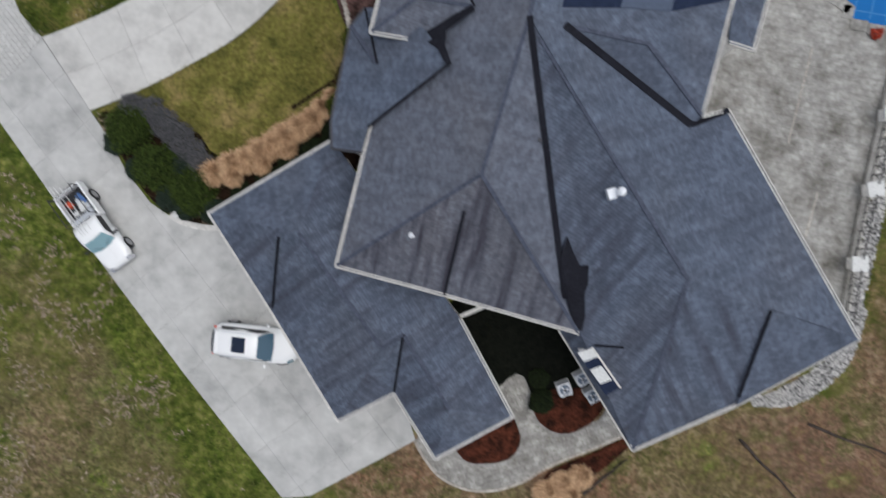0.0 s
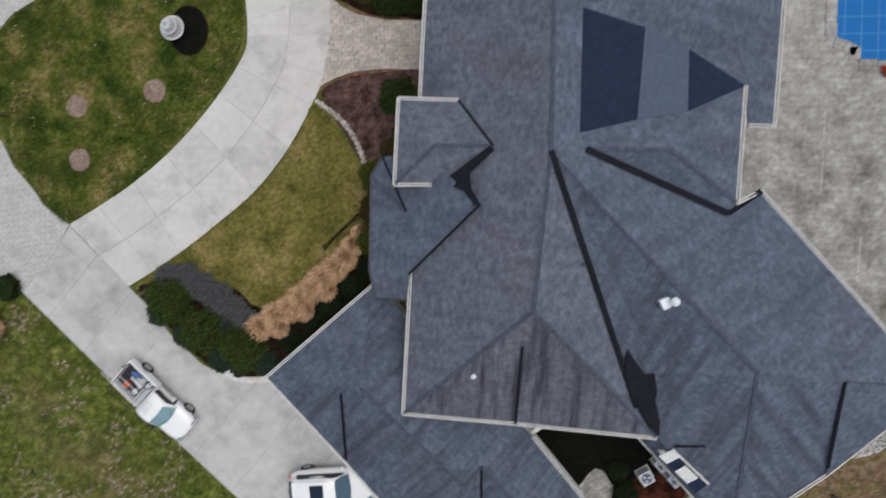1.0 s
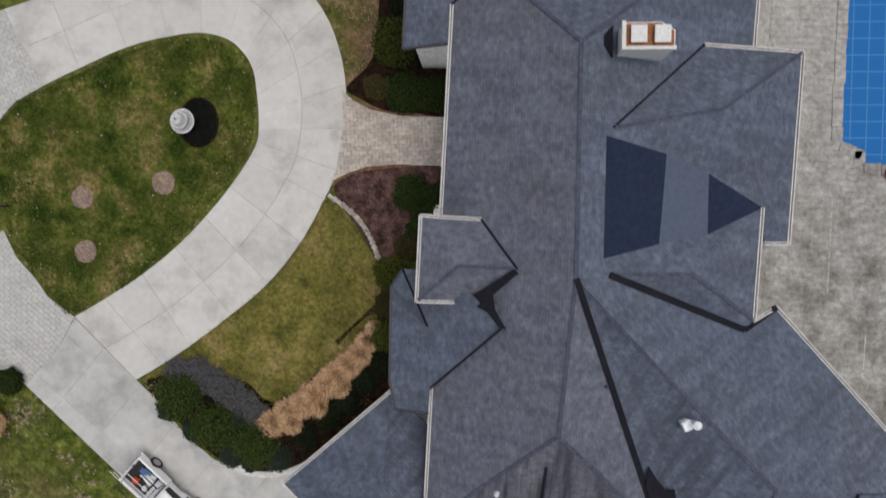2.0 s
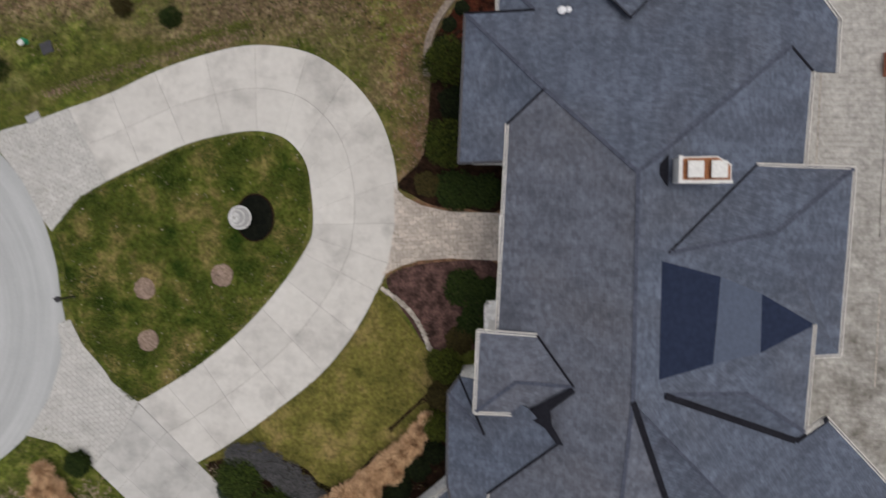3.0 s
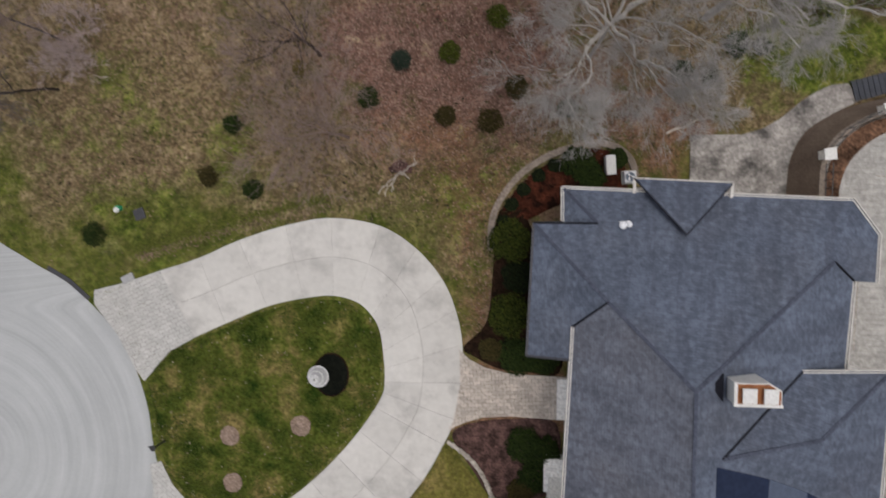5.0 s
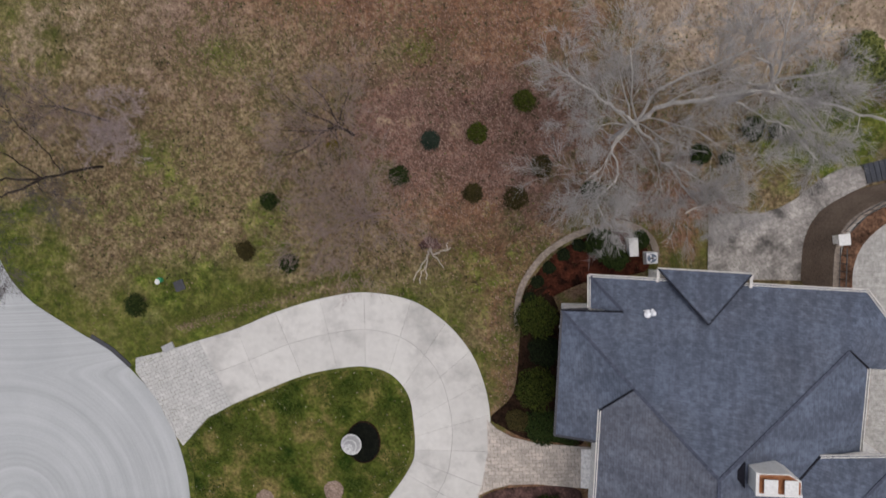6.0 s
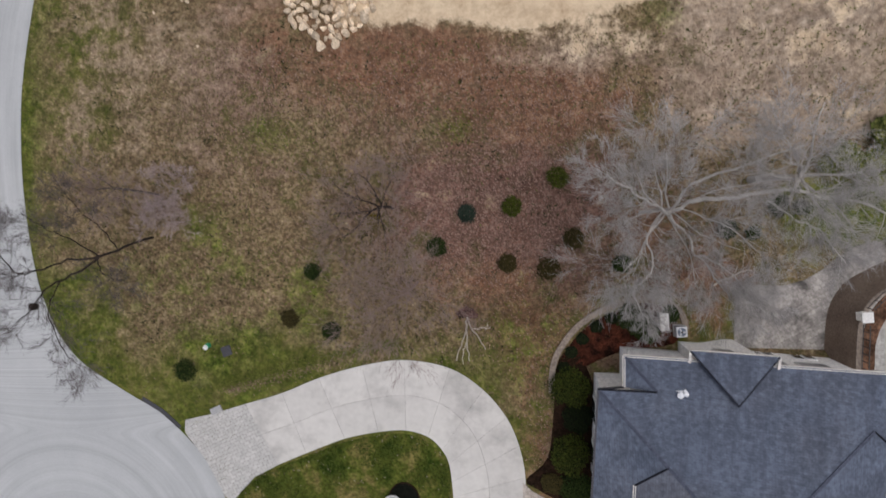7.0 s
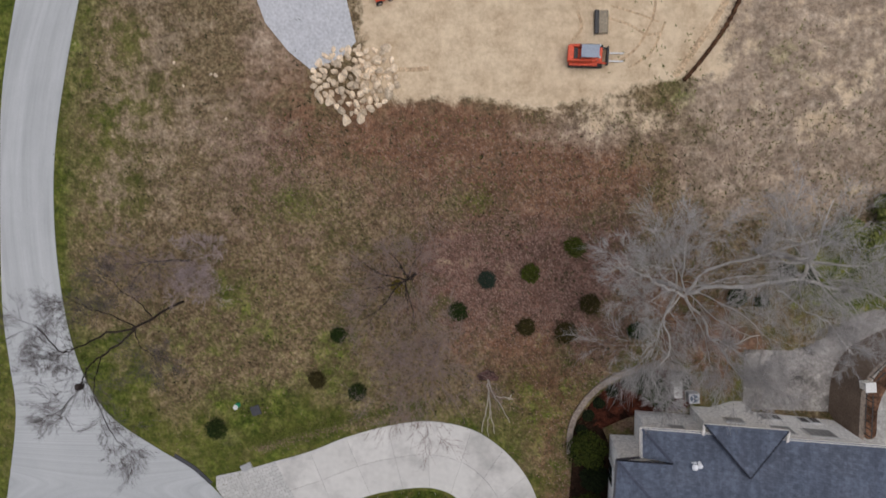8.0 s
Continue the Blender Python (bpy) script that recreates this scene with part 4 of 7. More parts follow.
entrance = tagged(part("entrance_walk", slab(walk_outline, -0.1, 0.045), M_joint), "buff block-paved walk to the front door", "paving", kind="structure")
pave(entrance, walk_outline, (0.46, 0.24), 4, M_walkway, 0.066)
path_out = curve_through([(-2.0, -12.8), (-1.3, -13.6), (-0.1, -14.5), (1.6, -14.8), (3.2, -14.4), (4.6, -13.5), (5.4, -12.7), (6.5, -11.8), (7.8, -10.9), (9.4, -9.7)], 4)
path_in = curve_through([(8.2, -8.0), (7.9, -9.1), (6.9, -9.6), (5.9, -10.05), (4.9, -9.9), (4.3, -9.3), (4.0, -8.5), (3.6, -7.6), (2.6, -7.4), (1.9, -8.1), (2.3, -9.4), (3.1, -10.3), (3.5, -11.0), (3.6, -11.6), (3.2, -12.3), (2.2, -12.8), (0.9, -12.95), (-0.2, -12.1), (-1.6, -11.4)], 4)
garden_walk = tagged(part("garden_path", slab([tuple(q) for q in path_out + path_in], -0.1, 0.035), M_joint), "curved grey block-paved garden path", "paving", kind="structure")
pave(garden_walk, [tuple(q) for q in path_out + path_in], (0.42, 0.3), 32, M_garden_path, 0.055)
tagged(part("path_edging", ribbon(path_out, 0.14, -0.1, 0.09), M_kerb), "pale stone edge of the garden path", "edging", kind="structure")


def bed(outline, material, label, z=0.05, n=4):
    """A mounded planting bed."""
    ring = curve_through(outline, n, True)
    bm = bmesh.new()
    c = sum(ring, Vector((0, 0))) / len(ring)
    rows = []
    for f, h in ((1.0, -0.06), (0.97, 0.5), (0.8, 0.8), (0.45, 1.0)):
        rows.append([bm.verts.new((*(c + (q - c) * f), (z * h if h > 0 else h) + bed_z(*(c + (q - c) * f)) + (random.uniform(-0.02, 0.02) if h > 0 else 0))) for q in ring])
    for a, b in zip(rows, rows[1:]):
        for i in range(len(a)):
            j = (i + 1) % len(a)
            bm.faces.new((a[i], a[j], b[j], b[i]))
    bm.faces.new(rows[-1])
    return tagged(part("planting_bed", bm, material, smooth=True), label, "planting bed", kind="structure")


bed([(-13.2, 13.7), (-11.9, 14.45), (-9.4, 14.8), (-6.4, 14.6), (-6.4, 10.5), (-8.4, 9.4), (-10.6, 9.6), (-11.7, 11.1), (-12.6, 12.4)], M_pine_straw, "leaf-covered planting bed beside the walk", 0.1)
bed([(-12.5, 19.3), (-11.6, 18.6), (-10.2, 17.95), (-8.4, 17.8), (-6.3, 17.8), (-6.3, 21.0), (-8.7, 28.3), (-10.3, 28.0), (-10.6, 24.5), (-11.0, 21.0)], M_mulch, "brown mulch bed along the house front", 0.1)
bed([(-24.6, 1.9), (-22.4, 2.7), (-20.0, 3.2), (-17.4, 1.0), (-13.5, 2.0), (-10.8, 5.6), (-8.4, 9.0), (-8.2, 2.2), (-14.6, -2.6), (-16.4, -3.1), (-18.3, -3.2), (-20.3, -2.4), (-22.1, -0.8)], M_mulch, "mulch bed with hedge and straw grass", 0.08)
bed([(3.95, -8.5), (4.0, -9.1), (4.5, -9.95), (5.36, -10.4), (6.2, -10.4), (7.0, -9.95), (7.75, -9.1), (8.0, -8.1), (7.1, -7.5), (6.0, -7.7), (5.0, -8.0)], M_red_mulch, "reddish mulch bed round the condensers", 0.15)
# near-black sheet: the shade between the roofs is put into its colour
bed([(-1.7, -5.2), (0.3, -7.5), (1.7, -8.8), (2.6, -7.85), (3.3, -7.75), (4.0, -8.7), (5.0, -8.3), (6.0, -8.1), (7.2, -7.6), (7.4, -6.9), (6.2, -6.0), (4.6, -4.2), (3.6, -3.6), (1.0, -3.2), (-0.6, -3.2), (-1.6, -4.2)], M_mulch_and_shade, "black sheet that paints the courtyard shade", 0.12)
bed([(0.9, -13.2), (2.3, -13.1), (3.5, -12.5), (3.9, -11.6), (3.7, -10.8), (2.7, -9.7), (1.0, -10.6), (-0.2, -11.8)], M_red_mulch, "reddish mulch bed at the garage corner", 0.15)
bed([(5.6, -13.0), (6.6, -12.0), (8.0, -11.0), (9.3, -9.9), (10.4, -9.3), (9.0, -11.5), (7.3, -13.2), (6.0, -14.0)], M_red_mulch, "reddish mulch bed beside the garden path", 0.1)
bed([(-10.3, 26.5), (-10.2, 27.9), (-9.5, 29.1), (-8.2, 30.5), (-6.2, 31.5), (-4.5, 32.0), (-3.0, 31.6), (-2.4, 30.6), (-2.6, 29.2), (-6.0, 28.6), (-8.6, 27.4)], M_red_mulch, "reddish mulch bed inside the curved kerb", 0.08)

for i in range(17):
    a, b = Vector((-13.45, 13.15)), Vector((-10.5, 9.5))
    q = a.lerp(b, (i + 0.5) / 17) + Vector((0.4, 0.3)) * math.sin((i + 0.5) / 17 * math.pi)
    bm = bmesh.new()
    box(bm, random.uniform(0.24, 0.32), random.uniform(0.22, 0.34), 0.18, (0, 0, 0), 0, 0.04)
    st = tagged(part("edging_stone", bm, M_kerb), "rough pale stone in a lawn edging row", "stone", "lawn edging")
    st.matrix_basis = pose(q.x, q.y, 0.1, random.uniform(-5, 5), random.uniform(-5, 5), -52 + random.uniform(-14, 14))
arc = curve_through([(-10.75, 25.6), (-10.7, 27.3), (-10.2, 28.7), (-9.0, 30.3), (-7.4, 31.4), (-5.8, 32.0), (-4.3, 32.3), (-3.0, 31.95), (-2.2, 31.2), (-1.9, 30.2)], 6)
tagged(part("curved_kerb", ribbon(arc, 0.4, -0.3, 0.2), M_arc_kerb), "curved grey-brown stone kerb round the planting bed", "kerb", kind="structure")

court_kerb = curve_through([(-18.9, -2.95), (-18.2, -3.2), (-17.4, -3.28), (-16.6, -3.24), (-15.6, -3.0), (-14.7, -2.6)], 5)
tagged(part("court_kerb", ribbon(court_kerb, 0.34, -0.1, 0.2), M_gutter), "pale curved kerb between parking court and hedge", "kerb", kind="structure")
pail = thing("bucket", "small pale blue bucket beside the hedge", "bucket", (-18.45, -2.85, 0.1))
part("shell", cyl(bmesh.new(), 0.13, 0.17, 0.0, 0.3, n=18), plain("pale_blue_plastic", (0.22, 0.36, 0.62), 0.5), pail)
part("rim", cyl(bmesh.new(), 0.185, 0.185, 0.28, 0.32, n=18), M_white, pail)
pot = thing("planter", "round black planter pot against the house wall", "planter", (9.55, 11.95, 0.05))
part("pot", cyl(cyl(bmesh.new(), 0.3, 0.42, 0.0, 0.5, n=24), 0.46, 0.46, 0.5, 0.57, n=24), M_black, pot)
part("soil", cyl(bmesh.new(), 0.38, 0.38, 0.56, 0.58, n=20), M_mulch_and_shade, pot)

# ---- pool deck, pool, retaining walls ----
WALL_TOP = [tuple(q) for q in curve_through([(8.6, 27.6), (8.6, 29.2), (8.7, 31.0), (9.3, 32.4), (10.6, 33.4), (12.2, 34.05), (15.5, 34.8), (22.0, 36.0)], 5)]
WALL_FOOT = [tuple(q) for q in curve_through([(7.7, 27.6), (7.7, 29.4), (7.9, 31.5), (8.8, 33.2), (10.6, 34.4), (12.8, 35.1), (16.2, 35.8), (22.4, 37.0)], 5)]
POOL = [(15.0, 16.3), (15.6, 16.1), (16.2, 15.8), (16.2, 15.05), (19.0, 15.05), (19.0, 25.0), (15.1, 25.0)]
deck_parts = [[(4.0, -3.0), (19.3, -3.0), (19.3, 15.05), (4.0, 15.05)], [(4.0, 15.05), (16.2, 15.05), (16.2, 15.8), (15.6, 16.1), (15.0, 16.3), (15.1, 25.0), (4.0, 25.0)], [(19.0, 15.05), (19.5, 15.05), (22.0, 25.0), (19.0, 25.0)],
              [(4.0, 25.0), (22.0, 25.0), (22.0, 35.6)] + [(x + 0.35, y - 0.3) for x, y in WALL_TOP[::-1][1:-1]] + [(8.9, 27.6), (4.0, 27.6)]]
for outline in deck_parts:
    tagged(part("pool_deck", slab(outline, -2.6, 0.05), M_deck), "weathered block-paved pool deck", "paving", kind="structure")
cover = thing("pool_cover", "taut blue pool cover with pale straps", "pool cover", (17.0, 20.0, 0.0))
inner = [(x - 17.0, y - 20.0) for x, y in POOL]
part("sheet", slab(inner, -0.12, 0.02), M_pool, cover)
for k in range(5):
    part("strap", beam((-1.55 + k * 0.85, -4.7 if k > 0 else -3.6, 0.026), (-1.55 + k * 0.85, 4.95, 0.026), 0.05, 0.012), M_pool_line, cover)
for k in range(11):
    part("strap", beam((-1.85 if k > 0 else -0.7, -4.4 + k * 0.9, 0.024), (1.95, -4.4 + k * 0.9, 0.024), 0.05, 0.012), M_pool_line, cover)
coping = tagged(new("pool_coping"), "rough pale coping stones round the pool", "coping", kind="structure")
edge = POOL + POOL[:1]
for a, b in zip(edge, edge[1:]):
    a, b = Vector(a), Vector(b)
    n = max(1, round((b - a).length / 0.8))
    s = Vector(((b - a).y, -(b - a).x)).normalized()
    for k in range(n):
        q = a.lerp(b, (k + 0.5) / n) + s * (0.26 + random.uniform(-0.05, 0.06))
        bm = bmesh.new()
        box(bm, (b - a).length / n - 0.035, 0.58, 0.1, (0, 0, 0), 0, 0.015)
        st = part("coping_stone", bm, M_deck, coping)
        st.matrix_basis = pose(q.x, q.y, 0.055, 0, 0, math.degrees(math.atan2((b - a).y, (b - a).x)) + random.uniform(-3, 3))
for p, q in (((14.6, 13.2), (14.5, 8.0)), ((16.6, 5.7), (16.5, 3.2)), ((11.9, 30.2), (14.6, 30.0)), ((11.2, 28.0), (11.0, 19.8))):
    tagged(part("deck_joint", beam((*p, 0.055), (*q, 0.055), 0.07, 0.02), M_kerb), "pale expansion joint in the pool deck", "joint", kind="structure")
bench = thing("patio_cover_box", "low terracotta-coloured box at the pool's end", "patio box", (15.4, 25.75, 0.05), -1)
bm = bmesh.new()
box(bm, 2.1, 1.3, 0.4, (0, 0, 0.2), 0, 0.05)
part("body", bm, M_terracotta, bench)
for k in (-0.35, 0.35):
    part("lid", box(bmesh.new(), 2.16, 0.62, 0.05, (0, k, 0.42), 0, 0.015), M_terracotta, bench)

bm = bmesh.new()
rows = []
for (tx, ty), (fx, fy) in zip(WALL_TOP, WALL_FOOT):
    d = Vector((tx - fx, ty - fy)).normalized() * 0.4
    rows.append([bm.verts.new(v) for v in ((fx, fy, TERRACE_Z - 0.3), (tx, ty, 0.3), (tx + d.x, ty + d.y, 0.3), (tx + d.x, ty + d.y, TERRACE_Z - 0.3))])
for a, b in zip(rows, rows[1:]):
    for i in range(4):
        bm.faces.new((a[i], a[(i + 1) % 4], b[(i + 1) % 4], b[i]))
bm.faces.new(rows[0])
bm.faces.new(rows[-1][::-1])
tagged(part("retaining_wall", bm, M_retain), "curved brown retaining wall below the pool deck", "wall", kind="structure")
bm = ribbon([(x + 0.15, y - 0.1) for x, y in WALL_TOP], 0.3, 0.3, 0.38)
tagged(part("wall_coping", bm, M_arc_kerb), "brown stone coping on the curved retaining wall", "coping", kind="structure")
terrace = [(1.9, 28.0), (1.9, 33.0), (5.1, 33.0), (6.4, 33.4), (7.4, 34.0), (8.4, 34.9), (9.4, 35.6), (10.3, 36.0), (11.3, 36.1), (12.0, 35.0), (10.6, 34.3), (8.8, 33.1), (8.1, 31.5), (8.0, 28.0)]
lower = tagged(part("lower_terrace", slab(terrace, TERRACE_Z - 0.3, TERRACE_Z + 0.04), M_joint), "stained block-paved lower terrace", "paving", kind="structure")
pave(lower, terrace, (0.54, 0.34), 30, M_terrace, TERRACE_Z + 0.06, TERRACE_Z)
stair = thing("garden_stair", "dark timber garden stair beside the retaining wall", "stair", (11.5, 35.55, TERRACE_Z), 14)
for k in range(17):
    part("tread", box(bmesh.new(), 0.29, 1.25, 0.06, (0.2 + k * 0.3, 0, 0.1 + 0.03 * k), 0, 0.008), M_stair, stair)
for k in (-0.62, 0.62):
    part("stringer", beam((0, k, 0.0), (5.3, k, 0.5), 0.06, 0.24), M_black, stair)


def pillar(x, y, z, h, s=0.62):
    p = thing("wall_pillar", "square masonry pillar with a white flat cap", "pillar", (x, y, z), random.uniform(-3, 22), "wall pillars")
    part("shaft", box(bmesh.new(), s * 0.82, s * 0.82, h, (0, 0, h / 2)), M_wall, p)
    part("cap", box(bmesh.new(), s * 1.1, s * 1.1, 0.1, (0, 0, h + 0.05), 0, 0.02), M_white, p)


def fence(points, z, label):
    f = thing("metal_fence", label, "fence", (*points[0], z))
    o = Vector(points[0])
    for a, b in zip(points, points[1:]):
        a, b = Vector(a) - o, Vector(b) - o
        for h in (0.15, 0.95):
            part("rail", beam((*a, h), (*b, h), 0.05, 0.05), M_black, f)
        n = max(2, int((b - a).length / 0.45))
        for k in range(n):
            q = a.lerp(b, k / n)
            part("post", box(bmesh.new(), 0.04, 0.04, 1.05, (q.x, q.y, 0.52)), M_black, f)


for x, y in ((8.75, 31.4), (11.9, 34.0), (17.0, 35.0)):
    pillar(x, y, 0.38, 0.85)
fence([(8.9, 28.0), (8.9, 30.9)], 0.38, "black metal fence on the curved wall")
fence([(9.1, 31.9), (10.0, 32.9), (11.4, 33.8)], 0.38, "black metal fence on the curved wall")
fence([(12.4, 34.1), (16.5, 34.9)], 0.38, "black metal fence on the curved wall")
tagged(part("fence_wall", ribbon([(19.35, -0.8), (19.1, 2.3), (18.95, 6.3), (18.9, 10.3), (18.9, 14.5)], 0.4, -0.4, 0.3), M_garden_path), "low stone wall on the pool deck's edge", "wall", kind="structure")
for x, y in ((19.05, 2.3), (18.95, 6.3), (18.9, 10.3), (18.9, 14.5)):
    pillar(x, y, 0.3, 0.7, 0.75)
fence([(19.3, -0.7), (19.1, 2.0)], 0.3, "black metal fence along the pool deck")
fence([(19.05, 2.6), (18.97, 6.0)], 0.3, "black metal fence along the pool deck")
fence([(18.95, 6.6), (18.9, 10.0)], 0.3, "black metal fence along the pool deck")
fence([(18.9, 10.6), (18.9, 14.2)], 0.3, "black metal fence along the pool deck")
strip = [(9.05, 27.7), (9.1, 29.8), (9.4, 31.3), (10.2, 32.5), (11.4, 33.3), (13.0, 33.8), (16.4, 34.4), (16.5, 33.5), (13.3, 33.0), (11.9, 32.5), (10.9, 31.7), (10.2, 30.7), (9.85, 29.4), (9.8, 27.7)]
tagged(part("planting_strip", slab([tuple(q) for q in curve_through(strip, 3, True)], -0.1, 0.12), M_rust_mulch), "narrow rust-brown mulch strip behind the curved wall", "planting bed", kind="structure")

# ---- house ----
house = thing("house", "large cream house with a slate-grey shingle hip roof", "house")
P = dict(R1=(-0.45, 19.3, 8.8), R2=(-1.1, 2.3, 8.65), NWc=(-6.12, 21.86, 6.0), C3=(-4.4, 23.35, 6.9), EA=(-7.2, -3.2, 5.9), EB=(4.8, -3.85, 5.9), EM=(-1.76, -3.45, 5.9), B1=(-0.5, 9.2, 8.8),
         V1=(3.81, -2.37, 6.1), NA=(-8.23, 27.4, 5.4), NS=(-8.54, 20.05, 5.15), NI=(-6.28, 20.05, 6.0), D9=(-4.84, 27.4, 5.65), NC=(-6.66, 29.35, 4.8), NW2=(-6.66, 27.45, 4.95), NE5=(8.36, 28.7, 4.75),
         D4=(7.25, 25.46, 5.4), D7=(8.5, 24.4, 4.85), E1=(8.31, 19.7, 4.7), C7=(5.5, 19.85, 6.2), VA=(1.1, 15.77, 8.05), C4=(0.8, 15.4, 8.15), B6=(0.77, 10.05, 8.15), B5=(1.05, 9.34, 8.1),
         N1=(-2.84, 29.78, 5.02), N2=(2.2, 29.53, 4.98), NP=(-0.35, 26.83, 6.0), Y1=(9.7, 26.87, 4.75), Y2=(9.66, 24.35, 4.75), GN=(10.36, 19.76, 5.2), GS=(9.95, 10.75, 5.2), C8=(5.96, 16.69, 7.4),
         GM=(8.66, 10.75, 5.6), C6=(8.22, 12.4, 6.35), U1=(3.53, 14.69, 7.55), U2=(5.55, 13.88, 7.0), U3=(5.55, 11.14, 7.0), U4=(3.28, 10.7, 7.55), AP=(4.8, 9.39, 7.55), HS=(8.16, 7.16, 5.9),
         V2=(7.78, 6.7, 5.7), A5=(0.1, 8.5, 8.6), A6=(8.73, -0.3, 7.3), SD=(9.36, 7.76, 5.4), SB=(18.2, -1.44, 4.0), SM=(13.3, -5.9, 4.0), SC=(8.95, -9.25, 4.0), SW=(4.1, -4.1, 4.4),
         S7=(13.14, -0.95, 5.75), G1=(-14.85, -2.14, 4.0), G2=(-10.6, -6.4, 4.0), G3=(-5.95, -11.32, 3.9), G4=(-3.38, -9.23, 3.9), G5=(-0.6, -12.1, 3.8), G6=(2.83, -9.03, 3.8), G7=(-0.82, -4.72, 3.8),
         G8=(-9.15, 2.89, 4.0), GA=(-9.3, -2.0, 6.0), GB=(-4.2, -6.6, 6.0), GC=(-0.4, -9.0, 5.15), GV=(-3.38, -5.87, 5.17), G9=(-10.4, -2.45, 5.5), W1=(-8.4, 9.3, 5.55), W2=(-9.0, 8.4, 5.3), W3=(-9.04, 3.7, 5.3),
         W4=(-8.7, 2.34, 5.4), W5=(-7.05, 2.39, 6.1), W6=(-6.95, 3.63, 6.18), W7=(-3.58, 6.88, 7.75), W8=(-5.0, 8.3, 7.3), W9=(-7.4, 9.3, 6.1), WA=(-7.1, 6.62, 6.3), DA=(-7.43, 11.88, 6.75), DB=(-7.59, 7.86, 6.75),
         DN=(-4.62, 11.74, 6.95), DP=(-2.97, 9.52, 7.8), DH=(-5.6, 9.6, 7.5), DS=(-5.2, 7.87, 6.85))
P = {k: Vector(v) for k, v in P.items()}


def roof_plane(keys, material=None, lift=0.0, label="", thick=0.13):
    """One slope of the roof: a plate whose courses run level."""
    pts = [P[k] + Vector((0, 0, lift)) for k in keys.split()]
    n = Vector((0, 0, 0))
    for a, b in zip(pts, pts[1:] + pts[:1]):
        n += a.cross(b)
    if n.z < 0:
        pts, n = pts[::-1], -n
    n.normalize()
    across = Vector((0, 0, 1)).cross(n)
    across = across.normalized() if across.length > 1e-4 else Vector((1, 0, 0))
    up = n.cross(across)
    bm = bmesh.new()
    layer = bm.loops.layers.uv.new("slope")
    hi, lo = [bm.verts.new(p) for p in pts], [bm.verts.new(p - Vector((0, 0, thick))) for p in pts]
    bm.faces.new(hi)
    bm.faces.new(lo[::-1])
    for i in range(len(hi)):
        j = (i + 1) % len(hi)
        bm.faces.new((lo[i], lo[j], hi[j], hi[i]))
    for f in bm.faces:
        for loop in f.loops:
            loop[layer].uv = (loop.vert.co.dot(across), loop.vert.co.dot(up))
    return part("roof_plane", bm, material or M_shingle, house, label)


for keys in ("NWc C3 R1 B1 R2 EA", "R2 EA EM EB", "B1 R2 EB V1", "NA C3 NWc NI NS", "NA C3 D9", "NC D9 NW2", "C3 D9 NC NE5 D4 R1", "NE5 Y1 D4", "Y1 Y2 D7 D4", "R1 D4 D7 E1 C7 VA C4 B6 B5 B1", "VA C7 GN C8", "GN GS C8",
             "C8 GS GM C6 U2 U1 C4 VA", "B6 U4 U3 C6 AP B5", "C6 HS AP", "B5 AP HS V2", "B1 B5 V2 SD SB A6 A5", "A6 SB SM SC", "B1 A5 A6 SC SW V1", "G1 G8 GA", "G1 G3 GB GA", "G3 G4 GV GB", "G4 G5 GC GV", "G5 G6 GC",
             "GA GB GV GC G6 G7 G8", "W1 W2 W3 W4 W5 W6 W7 W8 W9", "DA DB DH", "DA DN DP DH", "DB DS DP DH"):
    kind = M_shingle
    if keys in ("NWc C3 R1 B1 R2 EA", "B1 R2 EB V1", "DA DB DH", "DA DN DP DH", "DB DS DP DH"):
        kind = M_shingle_pale
    elif keys == "R2 EA EM EB":
        kind = M_shingle_stained
    elif keys in ("G1 G3 GB GA", "G3 G4 GV GB", "G4 G5 GC GV", "GA GB GV GC G6 G7 G8", "B1 A5 A6 SC SW V1", "A6 SB SM SC"):
        kind = M_shingle_low
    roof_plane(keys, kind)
roof_plane("N1 N2 NP", lift=0.06)
roof_plane("S7 SB SM", lift=0.07)
# two dark blue areas with a paler blue strip between them
roof_plane("C4 U1 U4 B6", M_blue_roof, 0.03, "dark blue low-slope roof area")
roof_plane("U2 C6 U3", M_blue_roof, 0.03, "dark blue low-slope roof area")
roof_plane("U1 U2 U3 U4", M_blue_roof_pale, 0.05, "pale blue low-slope roof panel")


def trough(p, q, w, h):
    """An open eaves gutter: two rims with a lower channel between them."""
    p, q = Vector(p), Vector(q)
    d = (q - p).normalized()
    side = d.cross(Vector((0, 0, 1))).normalized()
    bm = bmesh.new()
    for k in (-1, 1):
        off = side * k * (w / 2 - 0.025)
        beam(p + off - d * 0.02, q + off + d * 0.02, 0.05, h, bm)
    rims = len(bm.faces)
    beam(p, q, w - 0.1, h * 0.4, bm, h * 0.28)
    bm.faces.ensure_lookup_table()
    for f in bm.faces[rims:]:
        f.material_index = 1
    return bm


def along(keys, w, h, name, material, lift=0.0, label=""):
    k = keys.split()
    for a, b in zip(k, k[1:]):
        if name == "gutter" and material is M_gutter:
            up = Vector((0, 0, lift))
            part(name, trough(P[a] + up, P[b] + up, w + 0.02, h), [M_gutter, M_trough], house, label)
            continue
        part(name, beam(P[a] + Vector((0, 0, lift)), P[b] + Vector((0, 0, lift)), w, h), material, house, label)


